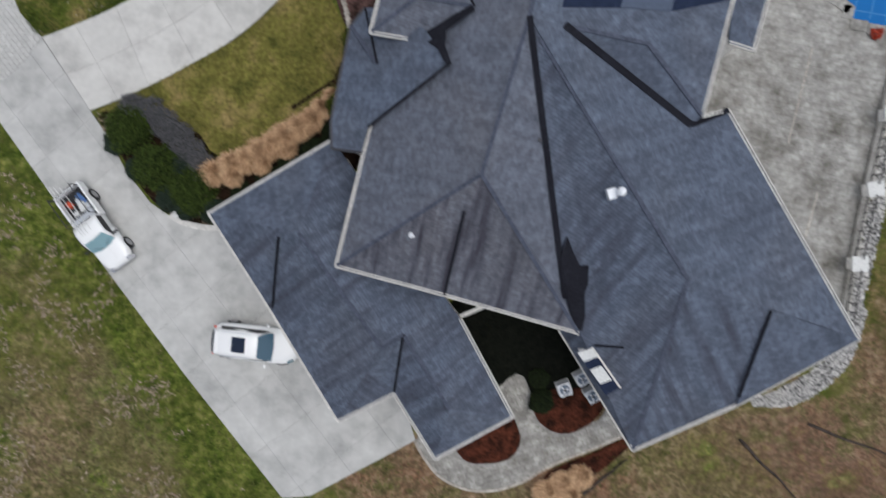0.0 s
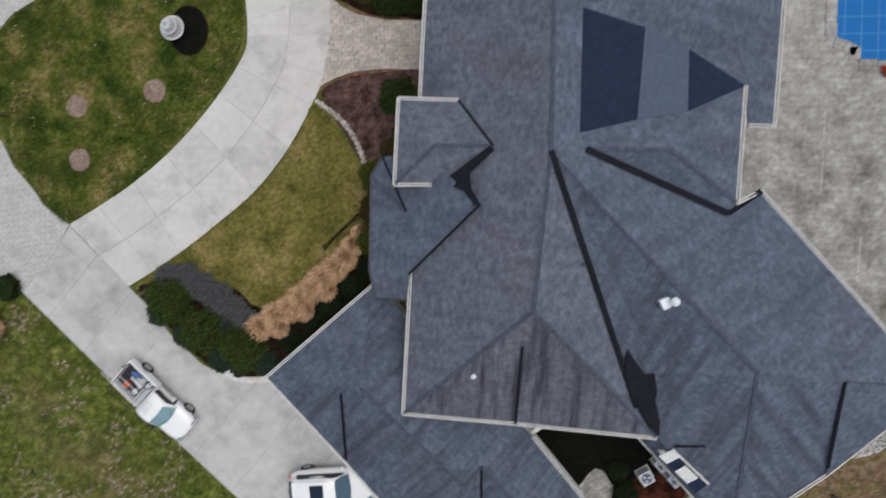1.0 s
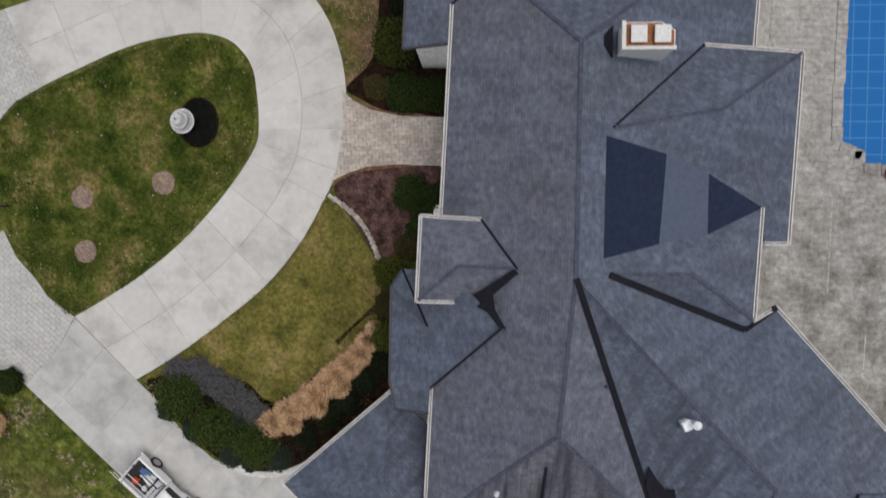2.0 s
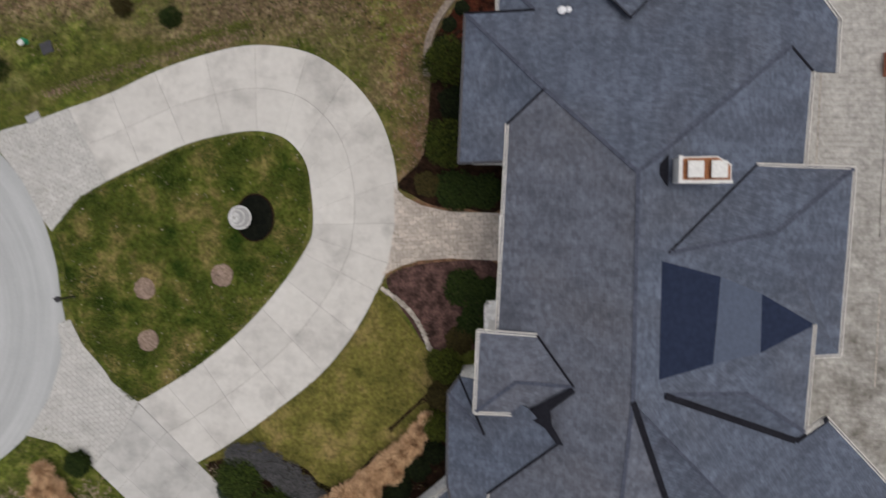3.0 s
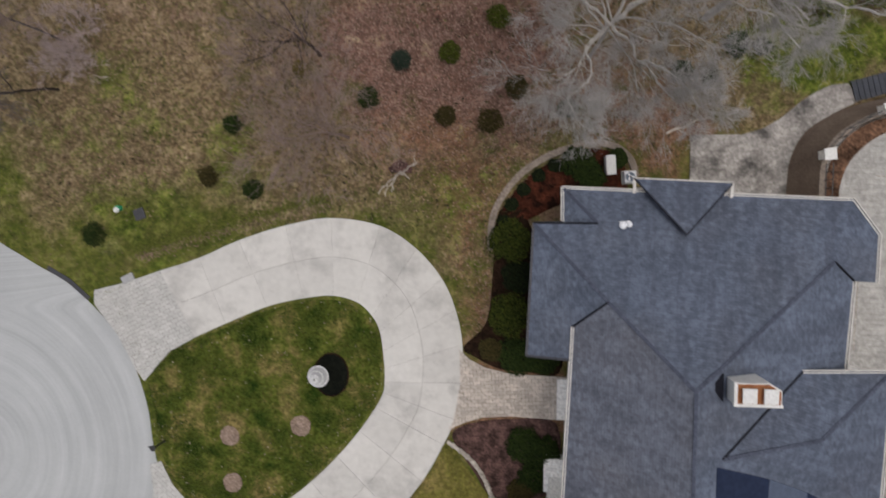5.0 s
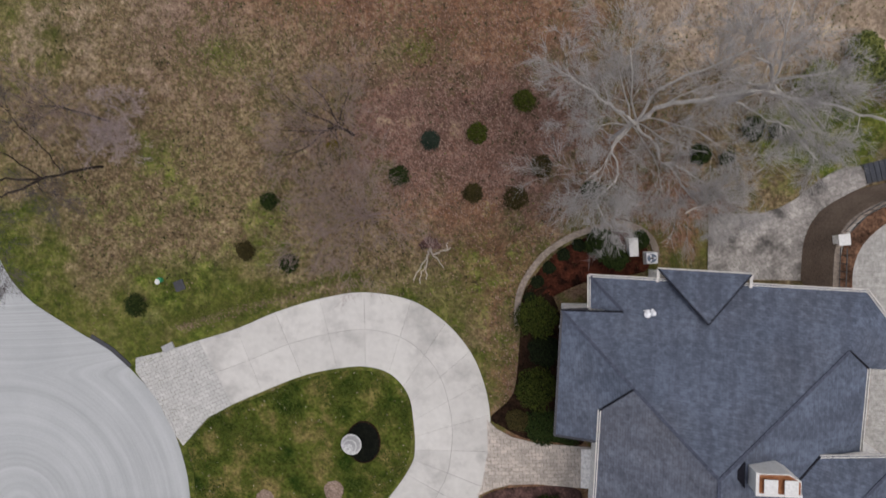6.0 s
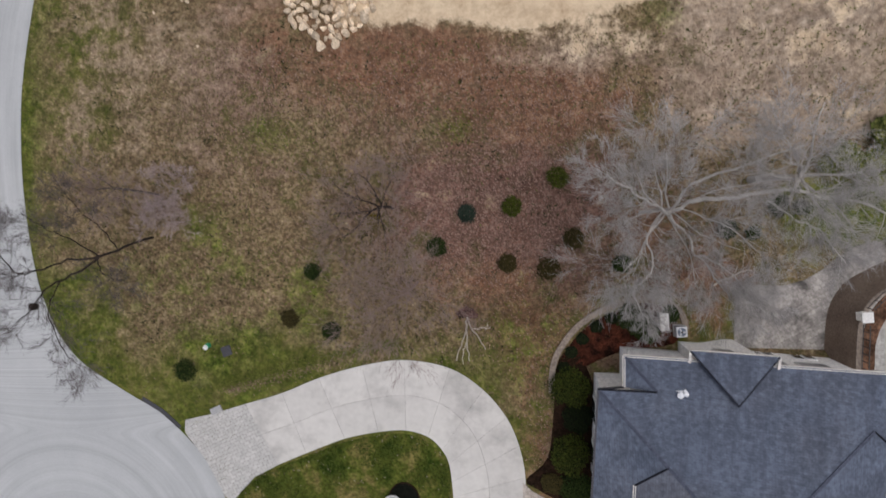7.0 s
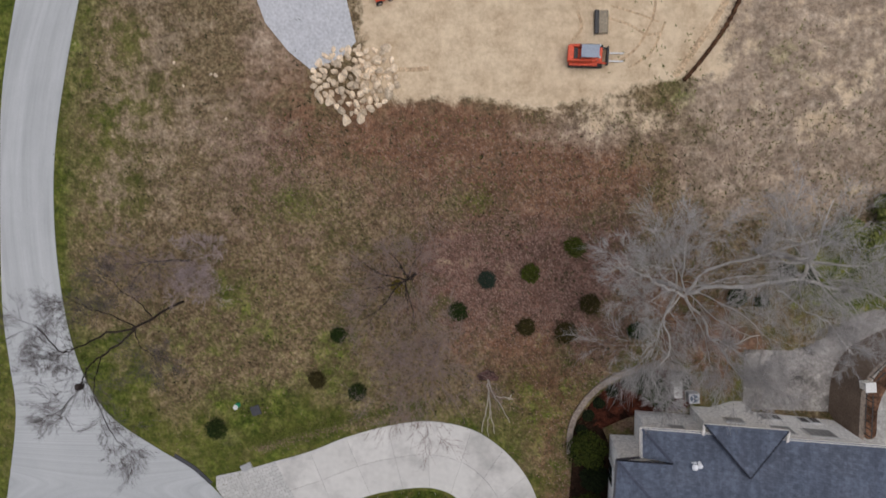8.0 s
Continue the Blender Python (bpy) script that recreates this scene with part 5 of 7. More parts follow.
for keys in ("B1 R1", "R2 B1", "NA C3 R1", "R1 D4", "R2 EA", "R2 EB", "VA C8", "C8 GN", "B5 AP", "AP HS", "A5 A6", "A6 SC", "GA GB", "GB GV", "GV GC", "DH DP", "DB DH", "W2 WA", "NC D9"):
    along(keys, 0.17, 0.04, "ridge_cap", M_cap, 0.015)
# NA D9 draws the shade line below a roof step as a strip
for keys in ("NWc C3", "N1 NP N2", "DN DP", "C7 VA", "D7 D4", "NA D9", "W6 W7", "W1 WA"):
    along(keys, 0.1, 0.05, "flashing_and_shade_line", M_flashing_and_shade, 0.03, "narrow dark valley flashing and step shade line")
P["EN"], P["GX"], P["SY"] = Vector((-1.55, 0.6, 7.85)), Vector((-10.45, -6.2, 4.15)), Vector((13.2, -5.4, 4.35))
P["GY"] = P["G4"].lerp(P["GV"], 0.04)
for keys in ("EN EM", "G9 GX", "S7 SY", "GV GY"):
    along(keys, 0.12, 0.06, "flashing_and_shade_line", M_flashing_and_shade, 0.05, "narrow dark valley flashing and step shade line")
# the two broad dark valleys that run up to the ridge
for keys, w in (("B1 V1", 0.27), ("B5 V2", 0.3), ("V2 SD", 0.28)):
    along(keys, w, 0.05, "broad_valley", M_flashing_and_shade, 0.1, "broad dark strip along a roof valley")


def flat_piece(points, material, name, label=""):
    bm = bmesh.new()
    hi, lo = [bm.verts.new(q) for q in points], [bm.verts.new((q[0], q[1], q[2] - 0.06)) for q in points]
    bm.faces.new(hi)
    bm.faces.new(lo[::-1])
    for i in range(len(hi)):
        j = (i + 1) % len(hi)
        bm.faces.new((lo[i], lo[j], hi[j], hi[i]))
    return part(name, bm, material, house, label)


# the first patch has the shape of the shade at the valley's foot
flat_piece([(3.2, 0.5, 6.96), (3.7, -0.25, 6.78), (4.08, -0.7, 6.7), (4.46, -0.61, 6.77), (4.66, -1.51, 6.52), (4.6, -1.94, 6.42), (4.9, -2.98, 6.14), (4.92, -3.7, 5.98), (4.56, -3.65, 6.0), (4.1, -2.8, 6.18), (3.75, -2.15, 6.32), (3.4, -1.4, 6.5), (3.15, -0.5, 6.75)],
           M_flashing_and_shade, "saddle_patch", "dark patch that draws the shade at the valley foot")
flat_piece([(-5.47, 7.93, 6.95), (-4.6, 8.47, 7.4), (-3.9, 8.98, 7.7), (-3.1, 9.53, 8.0), (-2.92, 9.33, 8.02), (-4.02, 8.32, 7.66), (-3.93, 7.66, 7.72), (-3.42, 6.82, 7.98), (-3.76, 6.88, 7.85), (-4.25, 7.5, 7.62), (-4.87, 7.79, 7.3)], M_flashing_and_shade, "saddle_patch", "dark saddle patch between dormer and roof")

for x, y in ((-2.84, 29.78), (2.2, 29.53)):
    part("gutter", beam((x, y, 4.98), (x, y - 0.75, 4.82), 0.15, 0.14), M_gutter, house)
part("gutter", beam((-1.08, -4.79, 3.45), (0.4, -3.74, 3.45), 0.2, 0.14), M_gutter, house)
for keys in ("NWc EA EM EB", "NC NE5", "N1 N2", "NE5 Y1 Y2", "D7 E1", "C7 GN GS GM", "C6 HS", "HS SD SB", "SB SM SC SW", "G1 G8", "G3 G4 G5 G6 G7", "DN DA DB DS", "NW2 NC"):
    along(keys, 0.15, 0.16, "gutter", M_gutter, -0.02)
for keys in ("G1 G2 G3",):
    along(keys, 0.1, 0.14, "gutter", M_gutter, -0.02)
for keys in ("NA NS NI", "W2 W3 W4 W5", "W1 W2", "NW2 NA"):
    along(keys, 0.12, 0.13, "gutter", M_dark_gutter, -0.02, "dark metal gutter")

for outline, top, foot in (([(-5.6, 23.5), (-5.7, 21.4), (-6.75, -2.75), (0.0, -3.0), (0.0, 23.5)], 5.6, 0), ([(-7.9, 27.1), (-8.05, 20.4), (-5.0, 20.4), (-5.0, 27.1)], 4.95, 0), ([(-6.2, 28.95), (7.9, 28.15), (7.9, 20.0), (-6.2, 20.0)], 4.45, -2.6),
                           ([(-2.4, 29.38), (1.8, 29.15), (1.8, 27.0), (-2.4, 27.0)], 4.75, -2.6), ([(7.85, 28.1), (9.25, 26.6), (9.1, 24.75), (7.85, 24.0)], 4.45, 0), ([(3.0, 19.4), (9.9, 19.3), (9.5, 11.2), (3.0, 11.2)], 5.0, 0),
                           ([(0.0, 12.0), (7.75, 12.0), (7.7, 7.5), (0.0, 7.0)], 5.6, 0), ([(8.9, 7.3), (17.6, -1.45), (13.25, -5.45), (9.0, -8.65), (4.75, -4.0), (1.5, 5.0)], 3.78, -0.3), ([(0.0, -3.0), (4.2, -3.3), (2.0, 6.0), (0.0, 6.0)], 5.5, 0),
                           ([(-14.25, -2.2), (-5.95, -10.75), (-3.4, -8.7), (-0.6, -11.55), (2.25, -9.0), (-1.2, -4.9), (-7.0, 0.0), (-9.15, 2.35)], 3.65, 0), ([(-8.55, 8.6), (-8.55, 2.7), (-6.0, 2.7), (-6.0, 9.0)], 5.05, 0),
                           ([(-7.0, 11.5), (-7.15, 8.3), (-4.6, 8.3), (-4.6, 11.5)], 6.5, 0)):
    part("wall", slab(outline, foot - 0.1, top), M_wall, house)
part("porch_step", slab([(-6.5, 17.5), (-5.7, 17.5), (-5.7, 14.9), (-6.5, 14.9)], -0.1, 0.2), M_wall, house, "pale stone porch landing")
part("porch_step", slab([(-7.3, 12.6), (-6.0, 12.6), (-6.0, 10.5), (-7.3, 10.5)], -0.1, 0.9), M_wall, house, "pale stone bay plinth")


def window(x, y, z, w, h, turn, panes=2, rows=1, glass=None):
    """A framed window whose panes sit between glazing bars."""
    f = part("window", box(bmesh.new(), w + 0.16, 0.1, h + 0.16), M_white, house, "white-framed window")
    f.matrix_basis = pose(x, y, z, 0, 0, turn)
    for k in range(panes):
        for j in range(rows):
            part("pane", box(bmesh.new(), w / panes - 0.07, 0.06, h / rows - 0.07, (-w / 2 + w / panes * (k + 0.5), 0.05, -h / 2 + h / rows * (j + 0.5))), glass or M_glass, f)


window(-4.1, 28.88, 3.3, 0.95, 0.9, -3, 1, 1, M_blind)
window(-0.3, 29.32, 2.7, 1.1, 0.8, -3, 2, 1, M_blind)
for x in (2.9, 5.5):
    window(x, 28.48 - 0.055 * (x - 2.4), 1.7, 1.7, 1.35, -3, 5, 2, M_blind)
    for k in (-0.36, 0.36):
        window(x + 0.45 + k, 28.46 - 0.055 * (x - 2), -1.0, 0.56, 0.95, -3, 1, 1)
for x, y in ((-8.08, 22.0), (-8.02, 25.0)):
    window(x, y, 1.7, 1.4, 1.6, 90)

chimney = part("chimney", slab([(1.2, 19.92), (2.75, 19.95), (3.32, 19.6), (3.32, 18.88), (1.2, 18.86)], 6.0, 9.22), M_white, house, "white chimney stack with two rusted copper flues")
part("crown", slab([(1.26, 19.86), (2.72, 19.89), (3.26, 19.56), (3.26, 18.94), (1.26, 18.92)], 9.22, 9.27), M_rust, chimney, "rust-stained copper chimney crown")
part("crown_lip", slab([(1.14, 19.98), (1.3, 19.98), (1.3, 18.8), (1.14, 18.8)], 9.18, 9.29), M_white, chimney)
part("crown_lip", slab([(1.3, 18.94), (3.36, 18.94), (3.36, 18.8), (1.3, 18.8)], 9.18, 9.29), M_white, chimney)
for x in (1.78, 2.74):
    part("flue_lid", box(bmesh.new(), 0.66, 0.72, 0.07, (x, 19.38, 9.5), 0, 0.02), M_white, chimney, "pale flue lid")
    part("flue", box(bmesh.new(), 0.5, 0.54, 0.24, (x, 19.38, 9.36)), M_rust, chimney)
part("cricket", slab([(0.35, 19.5), (0.95, 20.1), (0.95, 18.75)], 7.9, 8.35), M_flashing_and_shade, chimney, "dark flashing behind the chimney")

# wall dormer over the garage court side, with a white front and a skylight-like cap
P.update({k: Vector(v) for k, v in dict(L1=(5.02, -4.84, 5.3), L2=(5.62, -4.45, 5.35), L3=(7.3, -6.0, 5.35), L4=(6.75, -6.55, 5.3), L5=(6.9, -3.8, 5.6)).items()})
part("wall_dormer", slab([(5.1, -4.75), (5.6, -4.4), (7.25, -5.95), (6.75, -6.45)], 3.6, 5.25), M_wall, house, "small wall dormer with a white gable")
flat_piece([(5.02, -4.84, 5.5), (5.62, -4.42, 5.7), (6.0, -4.75, 5.7), (5.4, -5.2, 5.5)], M_white, "dormer_panel", "white painted dormer panel")
flat_piece([(5.4, -5.2, 5.45), (6.0, -4.75, 5.62), (7.3, -6.0, 5.62), (6.75, -6.55, 5.45)], M_blue_roof, "dormer_roof", "dark slate dormer roof")
flat_piece([(5.75, -5.5, 5.6), (6.2, -5.15, 5.75), (6.8, -5.7, 5.75), (6.35, -6.05, 5.6)], M_white, "dormer_panel", "white painted dormer panel")
part("gutter", beam((5.6, -4.4, 5.72), (7.3, -6.0, 5.66), 0.09, 0.08), M_gutter, house)
part("flashing_and_shade_line", beam((5.7, -4.3, 5.6), (6.9, -4.0, 6.3), 0.1, 0.05), M_flashing_and_shade, house)


def roof_vent(x, y, z, tall=0.45, cowl=0.2, plate=0.42, turn=20):
    v = part("roof_vent", cyl(bmesh.new(), 0.09, 0.09, z - 0.1, z + tall, (x, y), 14), M_bright, house, "bright galvanised roof vent with a cowl")
    part("cowl", cyl(cyl(bmesh.new(), cowl * 0.8, cowl, z + tall, z + tall + 0.08, (x, y), 16), cowl, cowl * 0.35, z + tall + 0.08, z + tall + 0.18, (x, y), 16), M_bright, v)
    part("flange", box(bmesh.new(), plate, plate, 0.05, (x, y, z + 0.03), turn, 0.015), M_bright, v)


roof_vent(4.93, 2.82, 7.2, 0.95, 0.2, 0.4, 12)
hood = part("vent_hood", box(box(bmesh.new(), 0.36, 0.5, 0.75, (4.6, 2.68, 7.45), 28, 0.04), 0.44, 0.4, 0.06, (4.62, 2.72, 7.86), 28, 0.015), M_bright, house, "bright square vent hood on the roof")
part("flange", box(bmesh.new(), 0.52, 0.6, 0.05, (4.62, 2.6, 7.16), 12, 0.015), M_bright, hood)
roof_vent(-3.74, -0.92, 7.0, 0.3, 0.12, 0.26)
roof_vent(-3.55, 27.3, 5.45, 0.32, 0.2, 0.4, 10)
roof_vent(-3.22, 27.35, 5.42, 0.26, 0.16, 0.34, 40)
part("roof_pipe", cyl(bmesh.new(), 0.06, 0.06, 7.6, 8.1, (1.04, 4.33), 10), M_dark_gutter, house, "thin dark plumbing vent")


# ---- vehicles ----
def loft(sections, n=24, power=4.5):
    """A body through upright rounded sections: (x, half width, bottom, top)."""
    bm = bmesh.new()
    rings = []
    for x, hw, z0, z1 in sections:
        ring = []
        for k in range(n):
            a = 6.2832 * k / n
            c, s = math.cos(a), math.sin(a)
            ring.append(bm.verts.new((x, hw * math.copysign(abs(c) ** (2 / power), c), (z0 + z1) / 2 + (z1 - z0) / 2 * math.copysign(abs(s) ** (2 / power), s))))
        rings.append(ring)
    for a, b in zip(rings, rings[1:]):
        for k in range(n):
            bm.faces.new((a[k], a[(k + 1) % n], b[(k + 1) % n], b[k]))
    bm.faces.new(rings[0])
    bm.faces.new(rings[-1][::-1])
    return bm


def quad(points, thick=0.015):
    """A thin pane through four points, thickened along its normal."""
    bm = bmesh.new()
    p = [Vector(q) for q in points]
    n = (p[1] - p[0]).cross(p[2] - p[0]).normalized() * thick
    a, b = [bm.verts.new(q + n) for q in p], [bm.verts.new(q - n) for q in p]
    bm.faces.new(a)
    bm.faces.new(b[::-1])
    for i in range(len(p)):
        j = (i + 1) % len(p)
        bm.faces.new((a[i], a[j], b[j], b[i]))
    return bm


def wheel(car, x, y, r=0.36, w=0.24):
    bm = bmesh.new()
    bmesh.ops.create_cone(bm, cap_ends=True, segments=24, radius1=r, radius2=r, depth=w, matrix=pose(x, y, r, 90))
    bmesh.ops.bevel(bm, geom=[e for e in bm.edges if e.calc_length() < 0.12], offset=0.02, segments=1, affect="EDGES")
    wh = part("wheel", bm, M_tyre, car)
    bm = bmesh.new()
    bmesh.ops.create_cone(bm, cap_ends=True, segments=18, radius1=r * 0.62, radius2=r * 0.55, depth=w + 0.02, matrix=pose(x, y, r, 90))
    part("rim", bm, M_rim, wh)


def suv():
    car = thing("suv", "white crossover with a dark sunroof parked by the garage", "car", (-12.1, -9.1, 0.06), 6.0)
    car.scale = (1.05, 1.08, 1.05)
    part("body", loft([(-2.44, 0.3, 0.5, 0.8), (-2.41, 0.52, 0.44, 0.92), (-2.33, 0.7, 0.38, 1.0), (-2.18, 0.82, 0.32, 1.06), (-1.95, 0.9, 0.28, 1.09), (-1.5, 0.955, 0.24, 1.1), (-0.6, 0.97, 0.22, 1.08), (0.4, 0.965, 0.22, 1.06), (1.1, 0.955, 0.24, 1.04), (1.55, 0.93, 0.25, 1.0), (1.9, 0.87, 0.28, 0.94), (2.15, 0.76, 0.32, 0.87), (2.31, 0.6, 0.36, 0.78), (2.4, 0.36, 0.44, 0.66)], 40, 2.8), M_paint, car, smooth=True)
    part("cabin", loft([(-2.3, 0.44, 0.9, 1.06), (-2.22, 0.6, 0.9, 1.24), (-2.02, 0.69, 0.9, 1.44), (-1.7, 0.74, 0.9, 1.57), (-1.2, 0.775, 0.9, 1.63), (-0.5, 0.785, 0.9, 1.65), (0.1, 0.76, 0.9, 1.62), (0.4, 0.73, 0.9, 1.53), (0.75, 0.68, 0.9, 1.32), (1.1, 0.56, 0.9, 1.06)], 40, 2.9), M_paint, car, smooth=True)
    dark_glass = plain("blue_tinted_glass", (0.012, 0.02, 0.04), 0.25)
    dark_glass.node_tree.nodes["Principled BSDF"].inputs["Specular IOR Level"].default_value = 0.25
    # windscreen blue holds the sky's reflection as base colour
    part("windscreen", quad([(0.4, -0.56, 1.56), (0.4, 0.56, 1.56), (0.75, 0.7, 1.36), (1.08, 0.74, 1.11), (1.14, 0.0, 1.1), (1.08, -0.74, 1.11), (0.75, -0.7, 1.36)]), plain("sky_painted_blue_glass", (0.055, 0.11, 0.155), 0.12), car)
    part("rear_window", quad([(-2.24, -0.55, 1.2), (-2.3, 0, 1.17), (-2.24, 0.55, 1.2), (-2.07, 0.6, 1.42), (-2.1, 0, 1.42), (-2.07, -0.6, 1.42)], 0.03), dark_glass, car, "dark rear window")
    part("sunroof", box(bmesh.new(), 0.74, 0.8, 0.03, (-0.62, 0, 1.65), 0, 0.008), dark_glass, car, "dark blue sunroof")
    part("spoiler", box(bmesh.new(), 0.22, 1.16, 0.05, (-1.9, 0, 1.53), 0, 0.02), M_paint, car)
    for s in (-1, 1):
        part("side_window", quad([(-1.85, s * 0.8, 1.08), (0.85, s * 0.79, 1.08), (0.35, s * 0.715, 1.47), (-1.7, s * 0.735, 1.47)], 0.02), M_black, car)
        part("mirror", box(bmesh.new(), 0.14, 0.22, 0.14, (0.72, s * 1.06, 1.08), 0, 0.05), M_paint, car)
        part("headlight", box(bmesh.new(), 0.36, 0.14, 0.08, (2.05, s * 0.7, 0.84), -s * 32, 0.03), M_carglass, car)
        part("tail_light", box(bmesh.new(), 0.1, 0.2, 0.1, (-2.26, s * 0.68, 0.92), s * 34, 0.03), M_red_paint, car)
        part("roof_rail", beam((-1.6, s * 0.63, 1.63), (0.0, s * 0.62, 1.655), 0.035, 0.035), M_galv, car)
        for x in (-1.45, 1.45):
            wheel(car, x, s * 0.87)


def pickup():
    car = thing("pickup_truck", "white work pickup with ladder rack and loaded bed", "truck", (-22.85, -4.55, 0.06), -41.6)
    part("body", loft([(0.55, 0.9, 0.4, 1.1), (0.8, 0.95, 0.38, 1.12), (1.5, 0.95, 0.38, 1.1), (2.1, 0.92, 0.4, 1.04), (2.4, 0.84, 0.42, 0.98), (2.58, 0.68, 0.44, 0.9), (2.68, 0.4, 0.48, 0.78)], power=3.4), M_paint, car, smooth=True)
    part("cabin", loft([(-0.35, 0.86, 0.4, 1.25), (-0.3, 0.88, 0.4, 1.7), (0.1, 0.88, 0.4, 1.8), (0.6, 0.86, 0.4, 1.78), (0.8, 0.84, 0.4, 1.7), (1.35, 0.86, 0.4, 1.12)], power=5), M_paint, car, smooth=True)
    # the sky's reflection is painted into this pale windscreen colour
    part("windscreen", quad([(0.8, -0.62, 1.7), (0.86, 0, 1.71), (0.8, 0.62, 1.7), (1.28, 0.78, 1.16), (1.42, 0.4, 1.13), (1.45, 0, 1.12), (1.42, -0.4, 1.13), (1.28, -0.78, 1.16)], 0.03), plain("sky_painted_pale_glass", (0.22, 0.36, 0.40), 0.1), car)
    for s in (-1, 1):
        part("wiper", beam((1.42, s * 0.1, 1.16), (1.2, s * 0.55, 1.33), 0.025, 0.02), M_black, car)
    part("bonnet_crease", beam((1.5, 0, 1.125), (2.4, 0, 1.0), 0.25, 0.03), M_paint, car)
    part("rear_window", quad([(-0.36, -0.6, 1.3), (-0.36, 0.6, 1.3), (-0.33, 0.6, 1.66), (-0.33, -0.6, 1.66)]), M_black, car)
    part("bed_floor", box(bmesh.new(), 2.2, 1.6, 0.08, (-1.5, 0, 0.7)), M_black, car, "dark pickup bed floor")
    part("tailgate", box(bmesh.new(), 0.08, 1.7, 0.55, (-2.6, 0, 0.85), 0, 0.02), M_paint, car)
    part("bumper", box(bmesh.new(), 0.16, 1.75, 0.18, (2.62, 0, 0.5), 0, 0.04), M_chrome, car)
    part("rear_bumper", box(bmesh.new(), 0.16, 1.75, 0.16, (-2.72, 0, 0.5), 0, 0.04), M_chrome, car)
    part("tool_box", box(bmesh.new(), 0.45, 1.5, 0.4, (-0.66, 0, 1.1), 0, 0.03), M_galv, car, "metal tool box across the bed")
    part("bed_liner", box(bmesh.new(), 0.9, 0.5, 0.3, (-1.5, 0.35, 0.9), 8, 0.04), M_galv, car, "tools and hoses in the bed")
    part("red_tool", box(bmesh.new(), 0.35, 0.3, 0.25, (-1.9, -0.4, 0.88), 20, 0.03), M_red_paint, car)
    part("blue_tarp", box(bmesh.new(), 0.7, 0.34, 0.12, (-1.75, 0.48, 1.06), 14, 0.05), plain("blue_tarpaulin", (0.06, 0.13, 0.3), 0.6), car, "folded blue tarpaulin on the load")
    part("white_sack", box(bmesh.new(), 0.62, 0.4, 0.2, (-1.3, 0.3, 1.12), -10, 0.08), M_white, car)
    part("white_bucket", cyl(bmesh.new(), 0.14, 0.16, 0.74, 1.08, (-1.2, -0.3), 14), M_white, car)
    for s in (-1, 1):
        part("bed_side", box(bmesh.new(), 2.3, 0.12, 0.6, (-1.5, s * 0.86, 0.85), 0, 0.03), M_paint, car)
        part("side_window", quad([(-0.2, s * 0.875, 1.15), (1.15, s * 0.87, 1.15), (0.75, s * 0.85, 1.6), (-0.2, s * 0.86, 1.6)]), M_black, car)
        part("mirror", box(bmesh.new(), 0.12, 0.26, 0.2, (1.05, s * 1.06, 1.18), 0, 0.03), M_black, car)
        part("headlight", box(bmesh.new(), 0.1, 0.3, 0.16, (2.58, s * 0.66, 0.82), 0, 0.02), M_chrome, car)
        rack = part("rack_rail", beam((-2.5, s * 0.8, 1.9), (-0.5, s * 0.8, 1.9), 0.04, 0.04), M_black, car)
        for x in (-2.45, -0.5):
            part("rack_post", box(bmesh.new(), 0.04, 0.04, 0.9, (x, s * 0.82, 1.45)), M_black, rack)
        for x in (-1.75, 1.75):
            wheel(car, x, s * 0.84, 0.4, 0.27)
    for k, y in enumerate((-0.35, -0.2, 0.0, 0.28)):
        part("pipe", beam((-3.2 + 0.2 * k, y, 1.95), (0.4, y + 0.05, 1.95), 0.032, 0.032), M_white, car, "white pipe tied on the rack")
    for x in (-2.3, -0.6):
        part("rack_bar", beam((x, -0.82, 1.9), (x, 0.82, 1.9), 0.04, 0.04), M_black, car)


suv()
pickup()

# ---- island: fountain, mulch rings, post, caps ----
ring = [(math.cos(a) * 1.14 * (1 + 0.03 * math.sin(5 * a)), math.sin(a) * 1.4) for a in (6.2832 * k / 40 for k in range(40))]
fr = thing("fountain", "white cast-stone tiered fountain in a black mulch ring", "fountain", (-21.85, 17.3, 0.1))
part("basin", cyl(cyl(bmesh.new(), 0.42, 0.3, 0.0, 0.35, n=28), 0.35, 0.72, 0.35, 0.6, n=28), M_fountain, fr, smooth=False)
part("lower_bowl", cyl(cyl(bmesh.new(), 0.16, 0.14, 0.6, 0.85, n=20), 0.2, 0.5, 0.85, 1.0, n=24), M_fountain, fr)
part("upper_bowl", cyl(cyl(bmesh.new(), 0.1, 0.09, 1.0, 1.2, n=16), 0.12, 0.3, 1.2, 1.3, n=20), M_fountain, fr)
part("finial", cyl(cyl(bmesh.new(), 0.07, 0.05, 1.3, 1.45, n=12), 0.1, 0.02, 1.45, 1.65, n=12), M_fountain, fr)
for z, r in ((0.605, 0.6), (1.005, 0.4)):
    part("water", cyl(bmesh.new(), r, r, z - 0.02, z + 0.004, n=24), M_street, fr)
rg = tagged(part("mulch_ring", slab(ring, -0.05, 0.05), M_mulch_and_shade), "round bed of black mulch under the fountain", "planting bed")
rg.matrix_basis = pose(-21.14, 17.3, 0.1)
kerb_ring = tagged(part("ring_edge", ribbon([(math.cos(a) * 1.16, math.sin(a) * 1.42) for a in (6.2832 * k / 40 for k in range(41))], 0.08, -0.05, 0.09), M_mulch), "low brown edge round the black mulch", "edging", kind="structure")
kerb_ring.matrix_basis = pose(-21.14, 17.3, 0.1)
